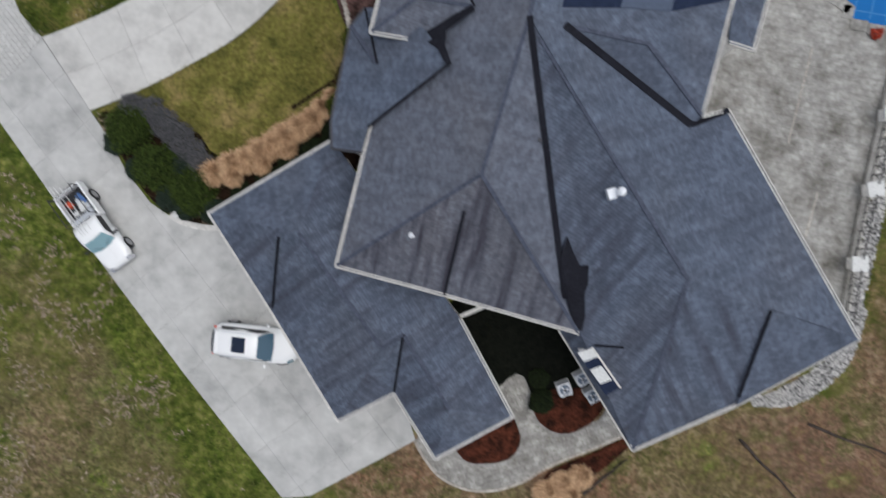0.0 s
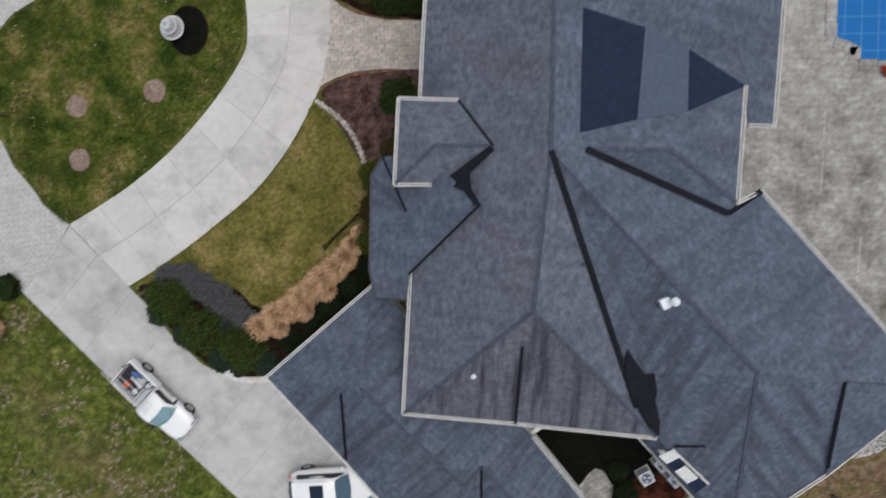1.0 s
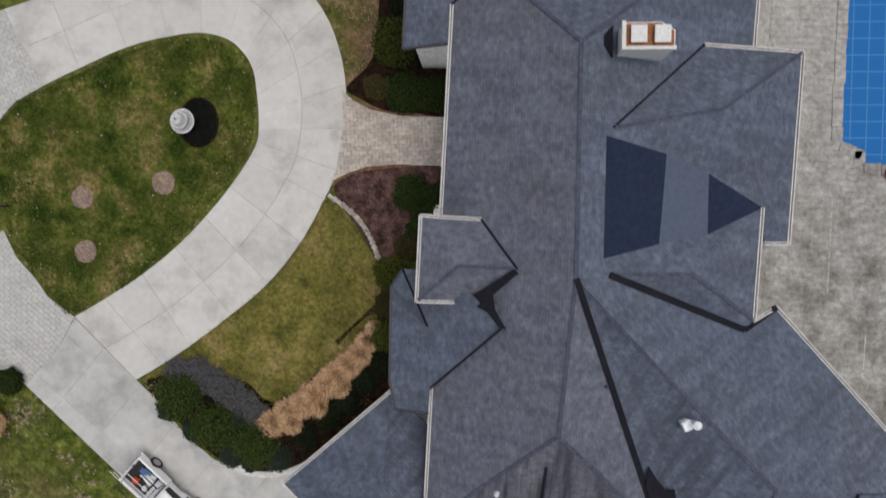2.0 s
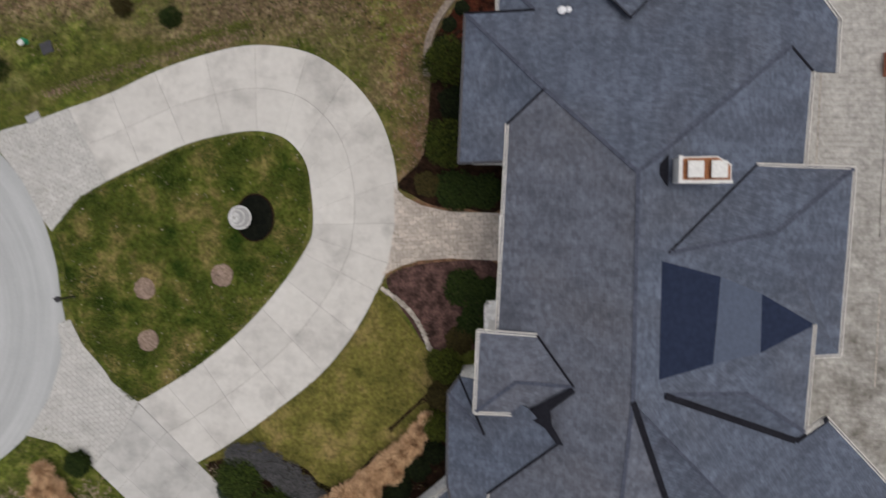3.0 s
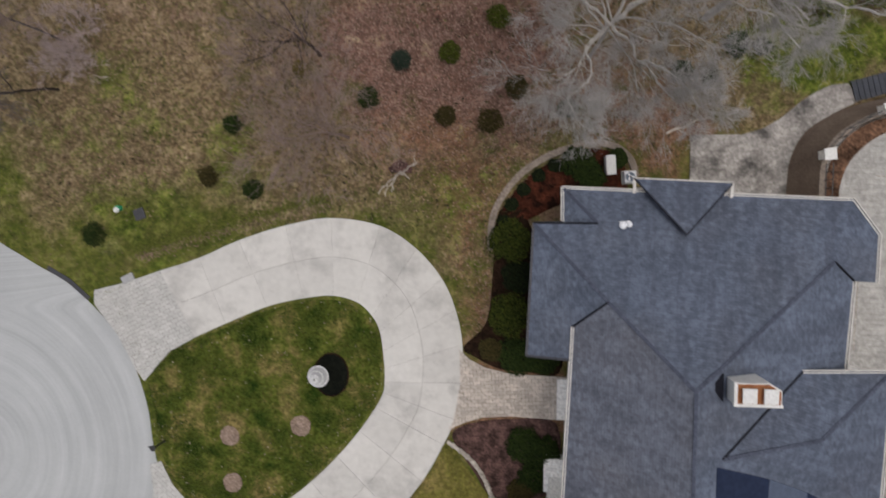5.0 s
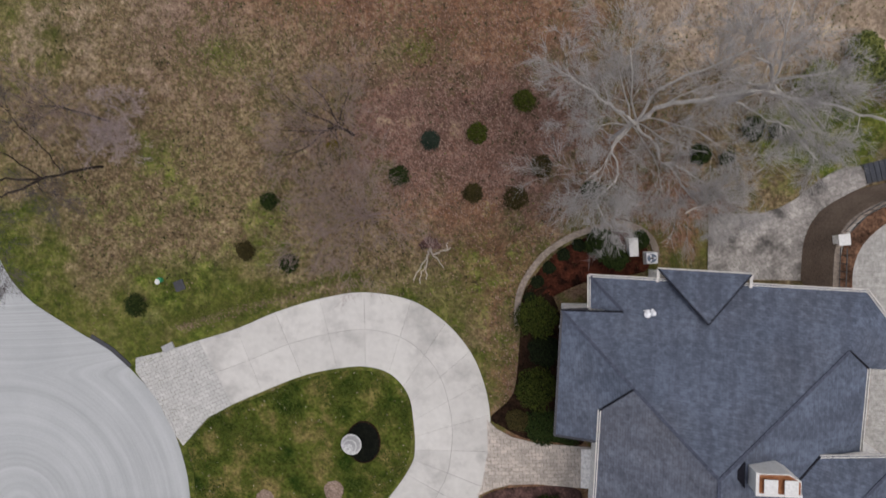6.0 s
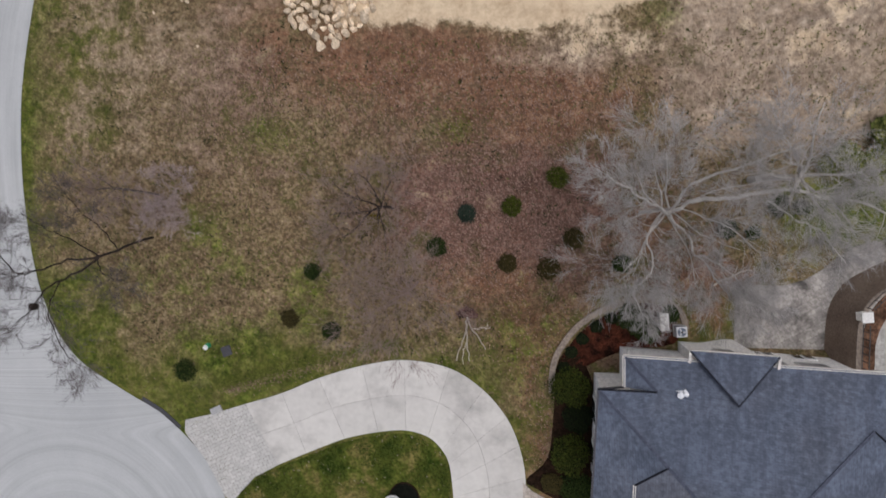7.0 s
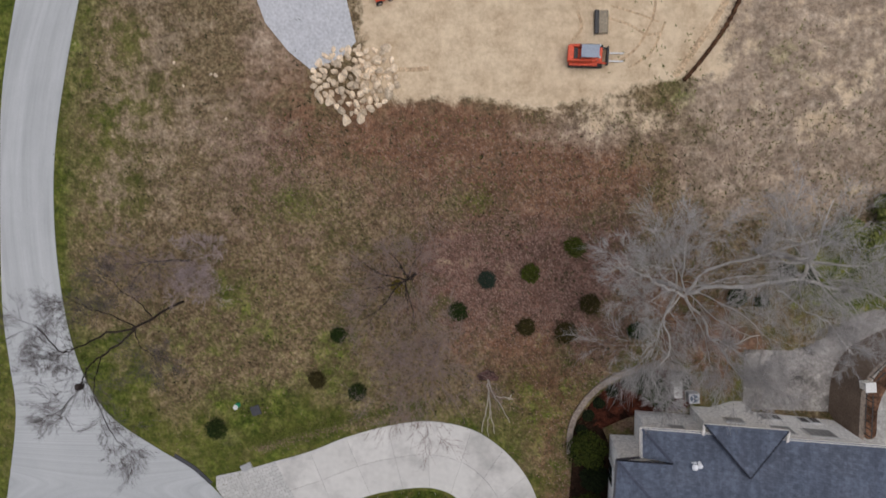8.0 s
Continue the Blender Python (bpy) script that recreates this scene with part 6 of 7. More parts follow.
for i, (x, y, r) in enumerate(((-23.25, 13.8, 0.72), (-28.2, 12.9, 0.68), (-28.0, 9.7, 0.68))):
    bm = bmesh.new()
    outline = [(math.cos(a) * r * random.uniform(0.9, 1.06), math.sin(a) * r * random.uniform(0.9, 1.06)) for a in (6.2832 * k / 26 for k in range(26))]
    t = tagged(part("faded_mulch_patch", slab(outline, -0.05, 0.04), M_stump), "round faded mulch patch in the lawn", "mulch patch", "island mulch patches")
    t.matrix_basis = pose(x, y, 0.11)
post = thing("driveway_post", "short black post lamp at the island's edge", "post lamp", (-32.85, 12.35, 0.08))
part("post", cyl(bmesh.new(), 0.05, 0.05, 0, 1.3, n=10), M_black, post)
part("shade", cyl(bmesh.new(), 0.14, 0.2, 1.3, 1.5, n=12), M_black, post)
part("arm", beam((0, 0, 1.2), (-0.45, 0, 1.25), 0.1, 0.06), M_black, post)
cap = thing("irrigation_cap", "green and white irrigation cap in the grass", "utility cap", (-36.0, 28.2, ground_z(-36.0, 28.2)))
part("riser", cyl(bmesh.new(), 0.2, 0.18, -0.05, 0.3, n=14), plain("green_plastic", (0.02, 0.25, 0.12), 0.5), cap)
part("lid", cyl(bmesh.new(), 0.2, 0.16, 0.3, 0.38, (-0.1, -0.12), n=14), M_white, cap)
lid = tagged(part("manhole_lid", box(bmesh.new(), 0.75, 0.75, 0.14, (0, 0, 0.05), 0, 0.03), M_dark_gutter), "dark square utility lid in the grass", "utility lid")
lid.matrix_basis = pose(-34.6, 27.8, ground_z(-34.6, 27.8), 0, 0, 20)
drain = tagged(part("storm_drain", box(bmesh.new(), 0.9, 0.5, 0.16, (0, 0, 0), 0, 0.03), M_street), "concrete kerb inlet beside the apron", "drain")
drain.matrix_basis = pose(-35.3, 23.45, 0.06, 0, 0, 25)
tagged(part("street_gutter", ribbon([(-41.2, 24.1), (-39.6, 23.2), (-38.2, 22.0)], 0.3, -0.05, 0.05), M_dark_gutter), "dark wet gutter at the street edge", "gutter", kind="structure")


# ---- condensers and boxes ----
def condenser(x, y, z, turn):
    c = thing("air_conditioner", "grey outdoor condenser with a round top fan", "air conditioner", (x, y, z), turn, "condensers")
    c.scale = (0.86, 0.86, 0.9)
    part("casing", box(bmesh.new(), 0.82, 0.82, 0.8, (0, 0, 0.42), 0, 0.04), M_galv, c)
    part("fan_guard", cyl(bmesh.new(), 0.33, 0.31, 0.82, 0.86, n=24), plain("blue_grey_guard", (0.09, 0.12, 0.17), 0.5), c)
    for k in range(3):
        part("blade", beam((0, 0, 0.865), (0.28 * math.cos(2.1 * k), 0.28 * math.sin(2.1 * k), 0.865), 0.1, 0.012), M_galv, c)
    part("hub", cyl(bmesh.new(), 0.08, 0.08, 0.86, 0.89, n=12), M_black, c)
    part("pad", box(bmesh.new(), 0.95, 0.95, 0.08, (0, 0, 0.0)), M_concrete, c)


for x, y, a in ((5.55, -7.75, 32), (6.38, -6.95, 42), (7.12, -7.75, 42)):
    condenser(x, y, 0.1, a)
condenser(-2.35, 30.15, 0.12, 4)
gen = thing("utility_box", "tall white utility box behind the house", "utility box", (-3.55, 30.85, 0.1), 4)
part("cabinet", box(bmesh.new(), 0.5, 1.1, 1.1, (0, 0, 0.55), 0, 0.05), M_white, gen)
part("lid", box(bmesh.new(), 0.56, 1.16, 0.06, (0, 0, 1.13), 0, 0.02), M_white, gen)


# ---- plants ----
def leaves(bm, count, centre, radii, size, lump=0.25, flat=0.3, seed=0, inner=0.55):
    """Small leaf plates over a lumpy mound."""
    rng = random.Random(seed)
    for _ in range(count):
        u, a = rng.uniform(-0.25, 1.0), rng.uniform(0, 6.2832)
        s = math.sqrt(max(0.0, 1 - u * u))
        d = Vector((s * math.cos(a), s * math.sin(a), u))
        k = (1 + lump * noise.noise(d * 2.2 + Vector((seed * 3.7, 0, 0))) * 1.6) * rng.uniform(inner, 1.0) ** 0.5
        p = Vector(centre) + Vector((d.x * radii[0], d.y * radii[1], d.z * radii[2])) * k
        t = rng.uniform(0, 6.2832)
        e = Vector((math.cos(t), math.sin(t), rng.uniform(-flat, flat))).normalized() * size * rng.uniform(0.6, 1.4)
        f = Vector((-e.y, e.x, rng.uniform(-0.6, 0.6) * size)) * rng.uniform(0.35, 0.6)
        v = [bm.verts.new(p + q) for q in (-e, f, e, -f)]
        bm.faces.new(v)
    return bm


def shrub(x, y, r, h, material, label, count=900, size=0.09, category="shrub", group="", seed=None, z=None, ry=None):
    seed = seed if seed is not None else int(abs(x * 31 + y * 17) * 10) % 997
    s = thing("shrub", label, category, (x, y, ground_z(x, y) if z is None else z), 0, group)
    bm = bmesh.new()
    rng = random.Random(seed)
    leaves(bm, count // 2, (0, 0, h * 0.35), (r * 0.85, (ry or r) * 0.85, h * 0.62), size, 0.3, 0.4, seed)
    for k in range(5):
        a = 1.257 * k + rng.uniform(-0.4, 0.4)
        q = rng.uniform(0.35, 0.55)
        leaves(bm, count // 10, (math.cos(a) * r * q, math.sin(a) * (ry or r) * q, h * rng.uniform(0.35, 0.55)), (r * 0.5, (ry or r) * 0.5, h * 0.45), size, 0.3, 0.4, seed + k)
    part("foliage", bm, material, s)
    bm = bmesh.new()
    for k in range(4):
        a = 1.57 * k + rng.uniform(-0.5, 0.5)
        tube(bm, [Vector((0.05 * math.cos(a), 0.05 * math.sin(a), -0.1)), Vector((r * 0.3 * math.cos(a), r * 0.3 * math.sin(a), h * 0.5))], [0.03, 0.015], 5)
    part("stem", bm, M_dark_bark, s)
    return s


NS = "small clipped shrubs in the leaf litter"
for x, y, r, m, l in ((-28.0, 33.8, 0.65, M_leaf_dark, "round dark green shrub in leaf litter"), (-16.8, 38.0, 0.72, M_leaf_blue, "round blue-green shrub in leaf litter"), (-13.6, 38.5, 0.8, M_leaf_green, "round bright green shrub in leaf litter"),
                      (-10.4, 40.5, 0.82, M_leaf_green, "round bright green shrub in leaf litter"), (-19.0, 35.6, 0.8, M_leaf_dark, "dull dark green shrub in leaf litter"), (-13.9, 34.4, 0.75, M_leaf_brown, "bronze-green shrub in leaf litter"),
                      (-10.9, 34.0, 0.95, M_leaf_brown, "bronze-green shrub in leaf litter"), (-9.2, 36.2, 0.85, M_leaf_brown, "dull bronze shrub in leaf litter"), (-23.5, 37.5, 0.55, M_leaf_gold, "small golden shrub in leaf litter"),
                      (-29.7, 30.3, 0.75, M_leaf_brown, "low dark bronze shrub on the lawn"), (-26.55, 29.5, 0.75, M_leaf_dark, "low dark shrub on the lawn"), (-37.6, 26.4, 0.9, M_leaf_dark, "spreading dark green shrub on the lawn")):
    shrub(x, y, r, 0.9, m, l, 2400, 0.045, "shrub", NS)
for x, y, r, h, m, l in ((-9.55, 26.2, 1.5, 1.9, M_leaf_front, "large rounded green shrub against the house front"), (-9.55, 21.6, 1.45, 2.0, M_leaf_front, "large rounded green shrub against the house front"),
                         (-9.6, 8.7, 1.15, 1.7, M_leaf_green, "rounded green shrub against the house front"), (-10.0, 5.2, 1.0, 1.6, M_leaf_green, "rounded green shrub against the house front"), (-9.8, 7.0, 0.9, 1.5, M_leaf_brown, "bronze-tinged shrub against the house front"),
                         (-9.0, 18.9, 1.25, 0.9, M_leaf_dark, "low dark hedge shrub beside the walk"), (-7.4, 18.9, 1.1, 1.0, M_leaf_dark, "low dark hedge shrub beside the walk"), (-10.7, 19.3, 0.8, 0.6, M_leaf_brown, "low dark hedge shrub beside the walk"),
                         (-8.6, 13.3, 1.2, 0.9, M_leaf_dark, "low dark hedge shrub beside the walk"), (-7.2, 12.9, 1.1, 1.1, M_leaf_dark, "low dark hedge shrub beside the walk"), (-7.9, 11.2, 1.1, 0.9, M_leaf_dark, "low dark hedge shrub beside the walk"),
                         (-8.7, 10.2, 0.9, 0.9, M_leaf_brown, "low dark hedge shrub beside the walk"), (-5.4, 31.0, 1.1, 1.6, M_leaf_dark, "tall dark evergreen shrub in the kerbed bed"), (-4.6, 30.2, 0.9, 1.3, M_leaf_dark, "tall dark evergreen shrub in the kerbed bed"),
                         # the garage-wall shrubs are added to fill a near-black strip of the bed
                         (-9.45, 28.5, 0.42, 0.4, M_leaf_court, "low blackish shrub behind the curved kerb"), (-8.7, 29.4, 0.42, 0.4, M_leaf_court, "low blackish shrub behind the curved kerb"), (-7.8, 30.3, 0.42, 0.4, M_leaf_court, "low blackish shrub behind the curved kerb"), (-6.8, 30.9, 0.42, 0.4, M_leaf_court, "low blackish shrub behind the curved kerb"), (-9.9, 27.4, 0.42, 0.5, M_leaf_court, "low blackish shrub behind the curved kerb"), (-3.0, 31.3, 0.6, 0.9, M_leaf_dark, "dark evergreen shrub beside the utility box"), (-9.0, 24.0, 1.1, 1.0, M_leaf_court, "low blackish shrub against the house front"), (-13.4, 0.3, 0.8, 0.8, M_leaf_court, "blackish shrub added to darken the bed by the garage"), (-12.3, 1.3, 0.8, 0.8, M_leaf_court, "blackish shrub added to darken the bed by the garage"), (-11.2, 2.4, 0.8, 0.8, M_leaf_court, "blackish shrub added to darken the bed by the garage"), (-10.2, 3.5, 0.75, 0.8, M_leaf_court, "blackish shrub added to darken the bed by the garage"), (-14.7, -0.9, 0.75, 0.8, M_leaf_court, "blackish shrub added to darken the bed by the garage"), (4.5, -8.75, 0.72, 0.9, M_leaf_court, "rounded dark shrub in the courtyard bed"),
                         (4.1, -7.6, 0.6, 0.6, M_leaf_court, "low blackish shrub in the courtyard bed"), (-32.6, 1.9, 0.85, 1.0, M_leaf_dark, "dark rounded shrub at the driveway entrance"), (15.3, 33.6, 0.8, 0.9, M_leaf_dark, "dark shrub behind the curved wall"),
                         (19.0, 13.9, 0.5, 0.6, M_leaf_brown, "small brown shrub beside the pool")):
    shrub(x, y, r, h, m, l, 4200, 0.06)
for x, y, m in ((10.1, 31.4, M_red_flower), (13.0, 33.0, M_red_flower), (17.6, 14.5, M_red_mulch)):
    shrub(x, y, 0.35, 0.4, M_red_flower, "small red-flowering plant by the wall", 250, 0.06, "plant")
# hedge at the driveway's bend
HEDGE = "hedge at the driveway bend"
for x, y, r, h in ((-22.0, 1.45, 1.45, 1.6), (-20.0, -0.35, 1.5, 1.7), (-17.5, -1.35, 1.4, 1.7)):
    shrub(x, y, r, h, M_leaf_hedge, "large dense dark green hedge mound at the driveway bend", 5200, 0.06, "shrub", HEDGE)
for x, y, r, h in ((-22.9, 0.5, 0.75, 0.8), (-21.3, -0.7, 0.8, 0.8), (-19.0, -2.0, 0.85, 0.9), (-17.9, -2.4, 0.75, 0.8), (-16.2, -2.2, 0.8, 1.0), (-18.7, 0.1, 0.7, 0.9)):
    shrub(x, y, r, h, M_leaf_blue, "low grey-green shrub at the driveway bend", 2600, 0.055, "shrub", HEDGE)
for x, y, r in ((-22.3, 2.75, 0.85), (-21.2, 2.8, 0.95), (-20.2, 2.2, 1.0), (-19.2, 1.5, 1.05), (-18.2, 0.8, 1.05), (-17.3, 0.1, 0.9)):
    shrub(x, y, r, 0.85, M_leaf_grey, "slate-grey leafless low juniper", 3600, 0.045, "shrub", "grey junipers")


def straw_clump(x, y, r, h, group, seed):
    """An ornamental grass: arching dry blades from one root."""
    c = thing("ornamental_grass", "dry straw-coloured ornamental grass clump", "grass clump", (x, y, ground_z(x, y)), 0, group)
    bm = bmesh.new()
    rng = random.Random(seed)
    for _ in range(1700):
        a, reach = rng.uniform(0, 6.2832), r * math.sqrt(rng.uniform(0.02, 1.0))
        d = Vector((math.cos(a), math.sin(a), 0))
        s = Vector((-d.y, d.x, 0)) * rng.uniform(0.005, 0.012)
        b, m, t = d * 0.08, d * reach * 0.55 + Vector((0, 0, h * rng.uniform(0.6, 1.0))), d * reach + Vector((rng.uniform(-0.1, 0.1), rng.uniform(-0.1, 0.1), h * rng.uniform(0.4, 0.95))) + Vector((-0.14, -0.16, 0))
        v = [bm.verts.new(q) for q in (b - s, b + s, m + s * 1.6, t + s, t - s, m - s * 1.6)]
        bm.faces.new((v[0], v[1], v[2], v[5]))
        bm.faces.new((v[5], v[2], v[3], v[4]))
    part("blades", bm, M_straw, c)


for k, (x, y, r) in enumerate(((-16.4, 0.1, 0.85), (-15.5, 0.75, 0.9), (-14.7, 1.2, 0.85), (-14.0, 1.75, 0.95), (-13.3, 2.35, 0.85), (-12.7, 2.95, 0.95), (-12.0, 3.55, 0.85), (-11.4, 4.15, 0.8), (-10.95, 4.9, 0.65), (-10.5, 5.7, 0.5), (-15.2, 0.1, 0.6), (-13.7, 1.1, 0.6), (-12.4, 2.3, 0.6))):
    straw_clump(x, y, r, 1.1, "straw grasses beside the lawn", k + 1)
for x, y in ((-34.6, 1.5), (-33.9, 0.5), (-34.8, 0.2), (-33.3, -0.5), (-34.2, -0.9)):
    straw_clump(x, y, 0.85, 1.2, "straw grasses at the entrance", int(-x * 10))
for x, y in ((5.9, -13.6), (6.7, -12.9), (7.6, -12.3), (7.2, -13.5)):
    straw_clump(x, y, 0.75, 0.6, "straw grasses by the path", int(x * 10))


# ---- bare trees ----
def bare_tree(name_label, x, y, z, height, spread, seed, limb_material, limbs=6, fork=0.35, twigs=3, lean=(0, 0), thick=0.22, droop=0.25, twig_material=None, density=1.0, leaders=(), reach=0.66, least=0.0095):
    """A leafless tree: a trunk, winding limbs, and twigs on them; leaders are limbs given by their bends."""
    t = thing("bare_tree", name_label, "tree", (x, y, z))
    rng = random.Random(seed)
    wood, fine = bmesh.new(), bmesh.new()

    def sprout(pts, radii, length, level, share=1.0):
        n = len(pts) - 1
        for _ in range(round((6, 6, 6, 6, 5)[level] * (density if level > 0 else 1) * share)):
            f = rng.uniform(0.2, 1.0)
            k = min(int(f * n), n - 1)
            s = pts[k].lerp(pts[k + 1], f * n - k)
            e = (pts[k + 1] - pts[k]).normalized()
            side = Matrix.Rotation(rng.uniform(0, 6.2832), 3, e) @ e.orthogonal().normalized()
            g = (e * 0.8 + side * (rng.uniform(0.4, 1.0) if level < 2 else rng.uniform(0.25, 0.7)) + Vector((0, 0, rng.uniform(-droop, 0.25)))).normalized()
            bough(s, g, length * (rng.uniform(0.36, 0.62) if level < 2 else rng.uniform(0.5, 0.85)), max(radii[k] * 0.42, least), level + 1)

    def bough(p, d, length, r, level):
        pts, radii, q, e = [p], [r], p.copy(), d.copy()
        n = (7, 6, 4, 3, 2, 2)[level]
        bend = Vector((rng.uniform(-1, 1), rng.uniform(-1, 1), rng.uniform(-0.4, 0.4)))
        for i in range(n):
            if i == n // 2:
                bend = -0.7 * bend
            e = (e + bend * 0.16 + Vector((rng.uniform(-1, 1), rng.uniform(-1, 1), rng.uniform(-0.5, 0.6))) * (0.2 if level < 2 else 0.14)).normalized()
            q = q + e * length / n
            pts.append(q.copy())
            radii.append(r * (1 - 0.74 * (i + 1) / n))
        tube(wood if level < 2 else fine, pts, radii, 6 if level < 1 else 4 if level < 2 else 3)
        if level < twigs:
            sprout(pts, radii, length, level)

    top = Vector((lean[0], lean[1], height * fork))
    if limbs:
        tube(wood, [Vector((0, 0, -0.3)), top * 0.5 + Vector((0.1, 0.05, 0)), top], [thick * 1.25, thick, thick * 0.85], 9)
    for i in range(limbs):
        a = 6.2832 * i / limbs + rng.uniform(-0.3, 0.3)
        rise = rng.uniform(0.45, 1.3) * height * (1 - fork) / max(spread, 0.1)
        d = Vector((math.cos(a), math.sin(a), rise)).normalized()
        bough(top + Vector((0, 0, rng.uniform(-0.25, 0.1) * height * fork)), d, reach * math.hypot(spread, height * (1 - fork)) * rng.uniform(0.7, 1.1), thick * rng.uniform(0.38, 0.68), 0)
    for bends, r0, r1, length in leaders:
        pts = [p - Vector((x, y, z)) for p in curve_through(bends, 4)]
        n = len(pts) - 1
        pts = [p + Vector((rng.uniform(-1, 1), rng.uniform(-1, 1), 0)) * 0.1 for p in pts]
        radii = [r0 + (r1 - r0) * k / n for k in range(n + 1)]
        tube(wood, pts, radii, 7)
        if length:
            half = len(pts) // 3
            sprout(pts[half:], radii[half:], length, 0, 1.4 if limbs else 2.0)
    part("trunk", wood, limb_material, t)
    part("crown", fine, twig_material or M_twig, t)
    return t


HUB = (-4.25, 37.9, 5.2)
bare_tree("tall bare pale-barked tree beside the lower terrace", -4.6, 38.0, -2.2, 13.4, 6.0, 11, M_bark, 10, 0.5, 4, (0.4, 0.2), 0.12, twig_material=M_pale_twig, density=1.08, least=0.008, reach=0.7, leaders=(
    ([HUB, (-3.0, 38.7, 6.6), (-1.1, 38.8, 7.4), (1.84, 39.2, 7.2), (3.6, 38.7, 7.3), (4.9, 38.75, 6.6), (6.6, 38.0, 6.8), (8.2, 37.4, 7.4)], 0.13, 0.05, 4.5), ([HUB, (-3.5, 36.7, 6.4), (-3.1, 35.6, 7.0), (-2.2, 34.4, 7.4), (-1.7, 33.4, 8.0)], 0.09, 0.035, 3.2),
    ([(-4.5, 38.0, 4.4), (-5.6, 36.6, 6.0), (-5.4, 35.0, 7.0), (-6.6, 33.6, 7.8), (-6.3, 32.4, 8.6)], 0.07, 0.025, 3.0), ([(-3.1, 35.6, 7.0), (-1.6, 34.9, 7.4), (-0.6, 33.4, 7.9), (0.2, 32.6, 8.6)], 0.06, 0.025, 3.2), ([(0.4, 38.6, 7.4), (1.6, 37.6, 8.4), (2.4, 37.1, 9.0), (3.5, 35.4, 9.4)], 0.06, 0.03, 2.6),
    ([HUB, (-5.6, 38.5, 6.6), (-6.9, 39.3, 7.6), (-8.3, 40.0, 8.4)], 0.1, 0.035, 3.2), ([HUB, (-3.2, 39.6, 6.2), (-0.6, 40.6, 7.4), (2.0, 41.6, 8.2)], 0.1, 0.04, 4.0)))
bare_tree("wide bare pale-barked tree beside the lower terrace", 2.6, 40.3, -2.0, 11.6, 4.6, 23, M_bark, 8, 0.6, 4, (0.3, -0.3), 0.2, twig_material=M_pale_twig, density=0.8)
W = (-41.15, 35.09, 4.5)
bare_tree("bare dark-limbed tree leaning over the street", -40.7, 35.75, 0.0, 13.0, 4.0, 5, M_dark_bark, 0, 0.2, 4, density=0.84, twig_material=M_dark_twig, droop=0.1, least=0.006, leaders=(
    ([(-40.2, 36.2, -0.2), (-40.75, 35.65, 2.5), W], 0.094, 0.078, 0), ([W, (-42.25, 34.96, 6.0), (-42.84, 34.42, 7.5), (-43.21, 34.38, 9.0), (-43.42, 35.39, 10.0), (-43.07, 36.66, 11.5)], 0.078, 0.023, 3.4), ([(-43.1, 34.4, 8.6), (-43.48, 34.38, 9.7), (-43.2, 34.2, 11.0)], 0.035, 0.016, 2.6),
    ([W, (-41.25, 34.28, 6.0), (-41.66, 33.77, 7.5), (-41.71, 33.22, 9.0), (-41.09, 32.57, 10.5), (-40.89, 31.48, 12.5)], 0.086, 0.020, 3.6), ([(-41.66, 33.77, 7.5), (-40.75, 32.83, 9.5), (-39.58, 31.73, 11.0), (-37.58, 30.44, 12.5), (-36.37, 30.03, 13.2)], 0.039, 0.012, 3.4),
    ([W, (-39.9, 34.5, 6.2), (-38.28, 33.97, 7.5), (-36.34, 33.78, 8.5)], 0.039, 0.014, 3.0), ([(-40.87, 35.55, 2.8), (-40.6, 37.0, 5.0), (-40.4, 38.0, 7.0), (-40.2, 39.2, 9.0)], 0.039, 0.012, 3.2), ([W, (-41.6, 36.2, 6.2), (-42.0, 37.0, 8.0), (-42.2, 38.0, 10.0)], 0.047, 0.012, 3.4)))
nest = thing("bird_nest", "small black nest of twigs in a tree fork", "nest", (-41.12, 32.55, 10.42))
bm = bmesh.new()
rng = random.Random(9)
for _ in range(90):
    a, e = rng.uniform(0, 6.2832), rng.uniform(-0.15, 0.2)
    p, d = Vector((0.17 * math.cos(a), 0.17 * math.sin(a), e)), Vector((-math.sin(a), math.cos(a), rng.uniform(-0.4, 0.4)))
    tube(bm, [p - d * 0.15, p + d * 0.15], [0.015, 0.012], 3)
cyl(bm, 0.12, 0.2, -0.16, 0.12, n=10)
part("twigs", bm, M_dark_bark, nest)
bare_tree("bare grey-twigged tree in the leaf litter", -22.2, 38.4, -1.4, 10.3, 4.2, 8, M_dark_bark, 8, 0.4, 4, (0, 0), 0.1, density=0.72)
bare_tree("bare grey-twigged tree near the driveway", -20.4, 33.0, -1.6, 10.8, 3.8, 14, M_twig, 8, 0.4, 4, (0, -0.3), 0.08, density=0.74)
for x, y, h, spread, seed in ((-38.7, 37.9, 2.4, 1.7, 31), (-37.9, 39.8, 2.0, 1.5, 33)):
    bare_tree("low leafless bush with pinkish-grey twigs", x, y, 0.0, h, spread, seed, M_pink_twig, 9, 0.2, 4, (0, 0), 0.03, density=0.7, twig_material=M_pink_twig, least=0.007, reach=0.8)
bare_tree("slim bare tree with grey twigs and a pale stem", -39.6, 39.4, 0.0, 9.0, 2.6, 37, M_dark_twig, 6, 0.45, 4, (-0.5, 0.3), 0.07, density=0.62, reach=0.5)
white = thing("white_sapling", "slender leafless tree with white forked stems", "tree", (-16.7, 30.6, ground_z(-16.7, 30.6)))
bm = bmesh.new()
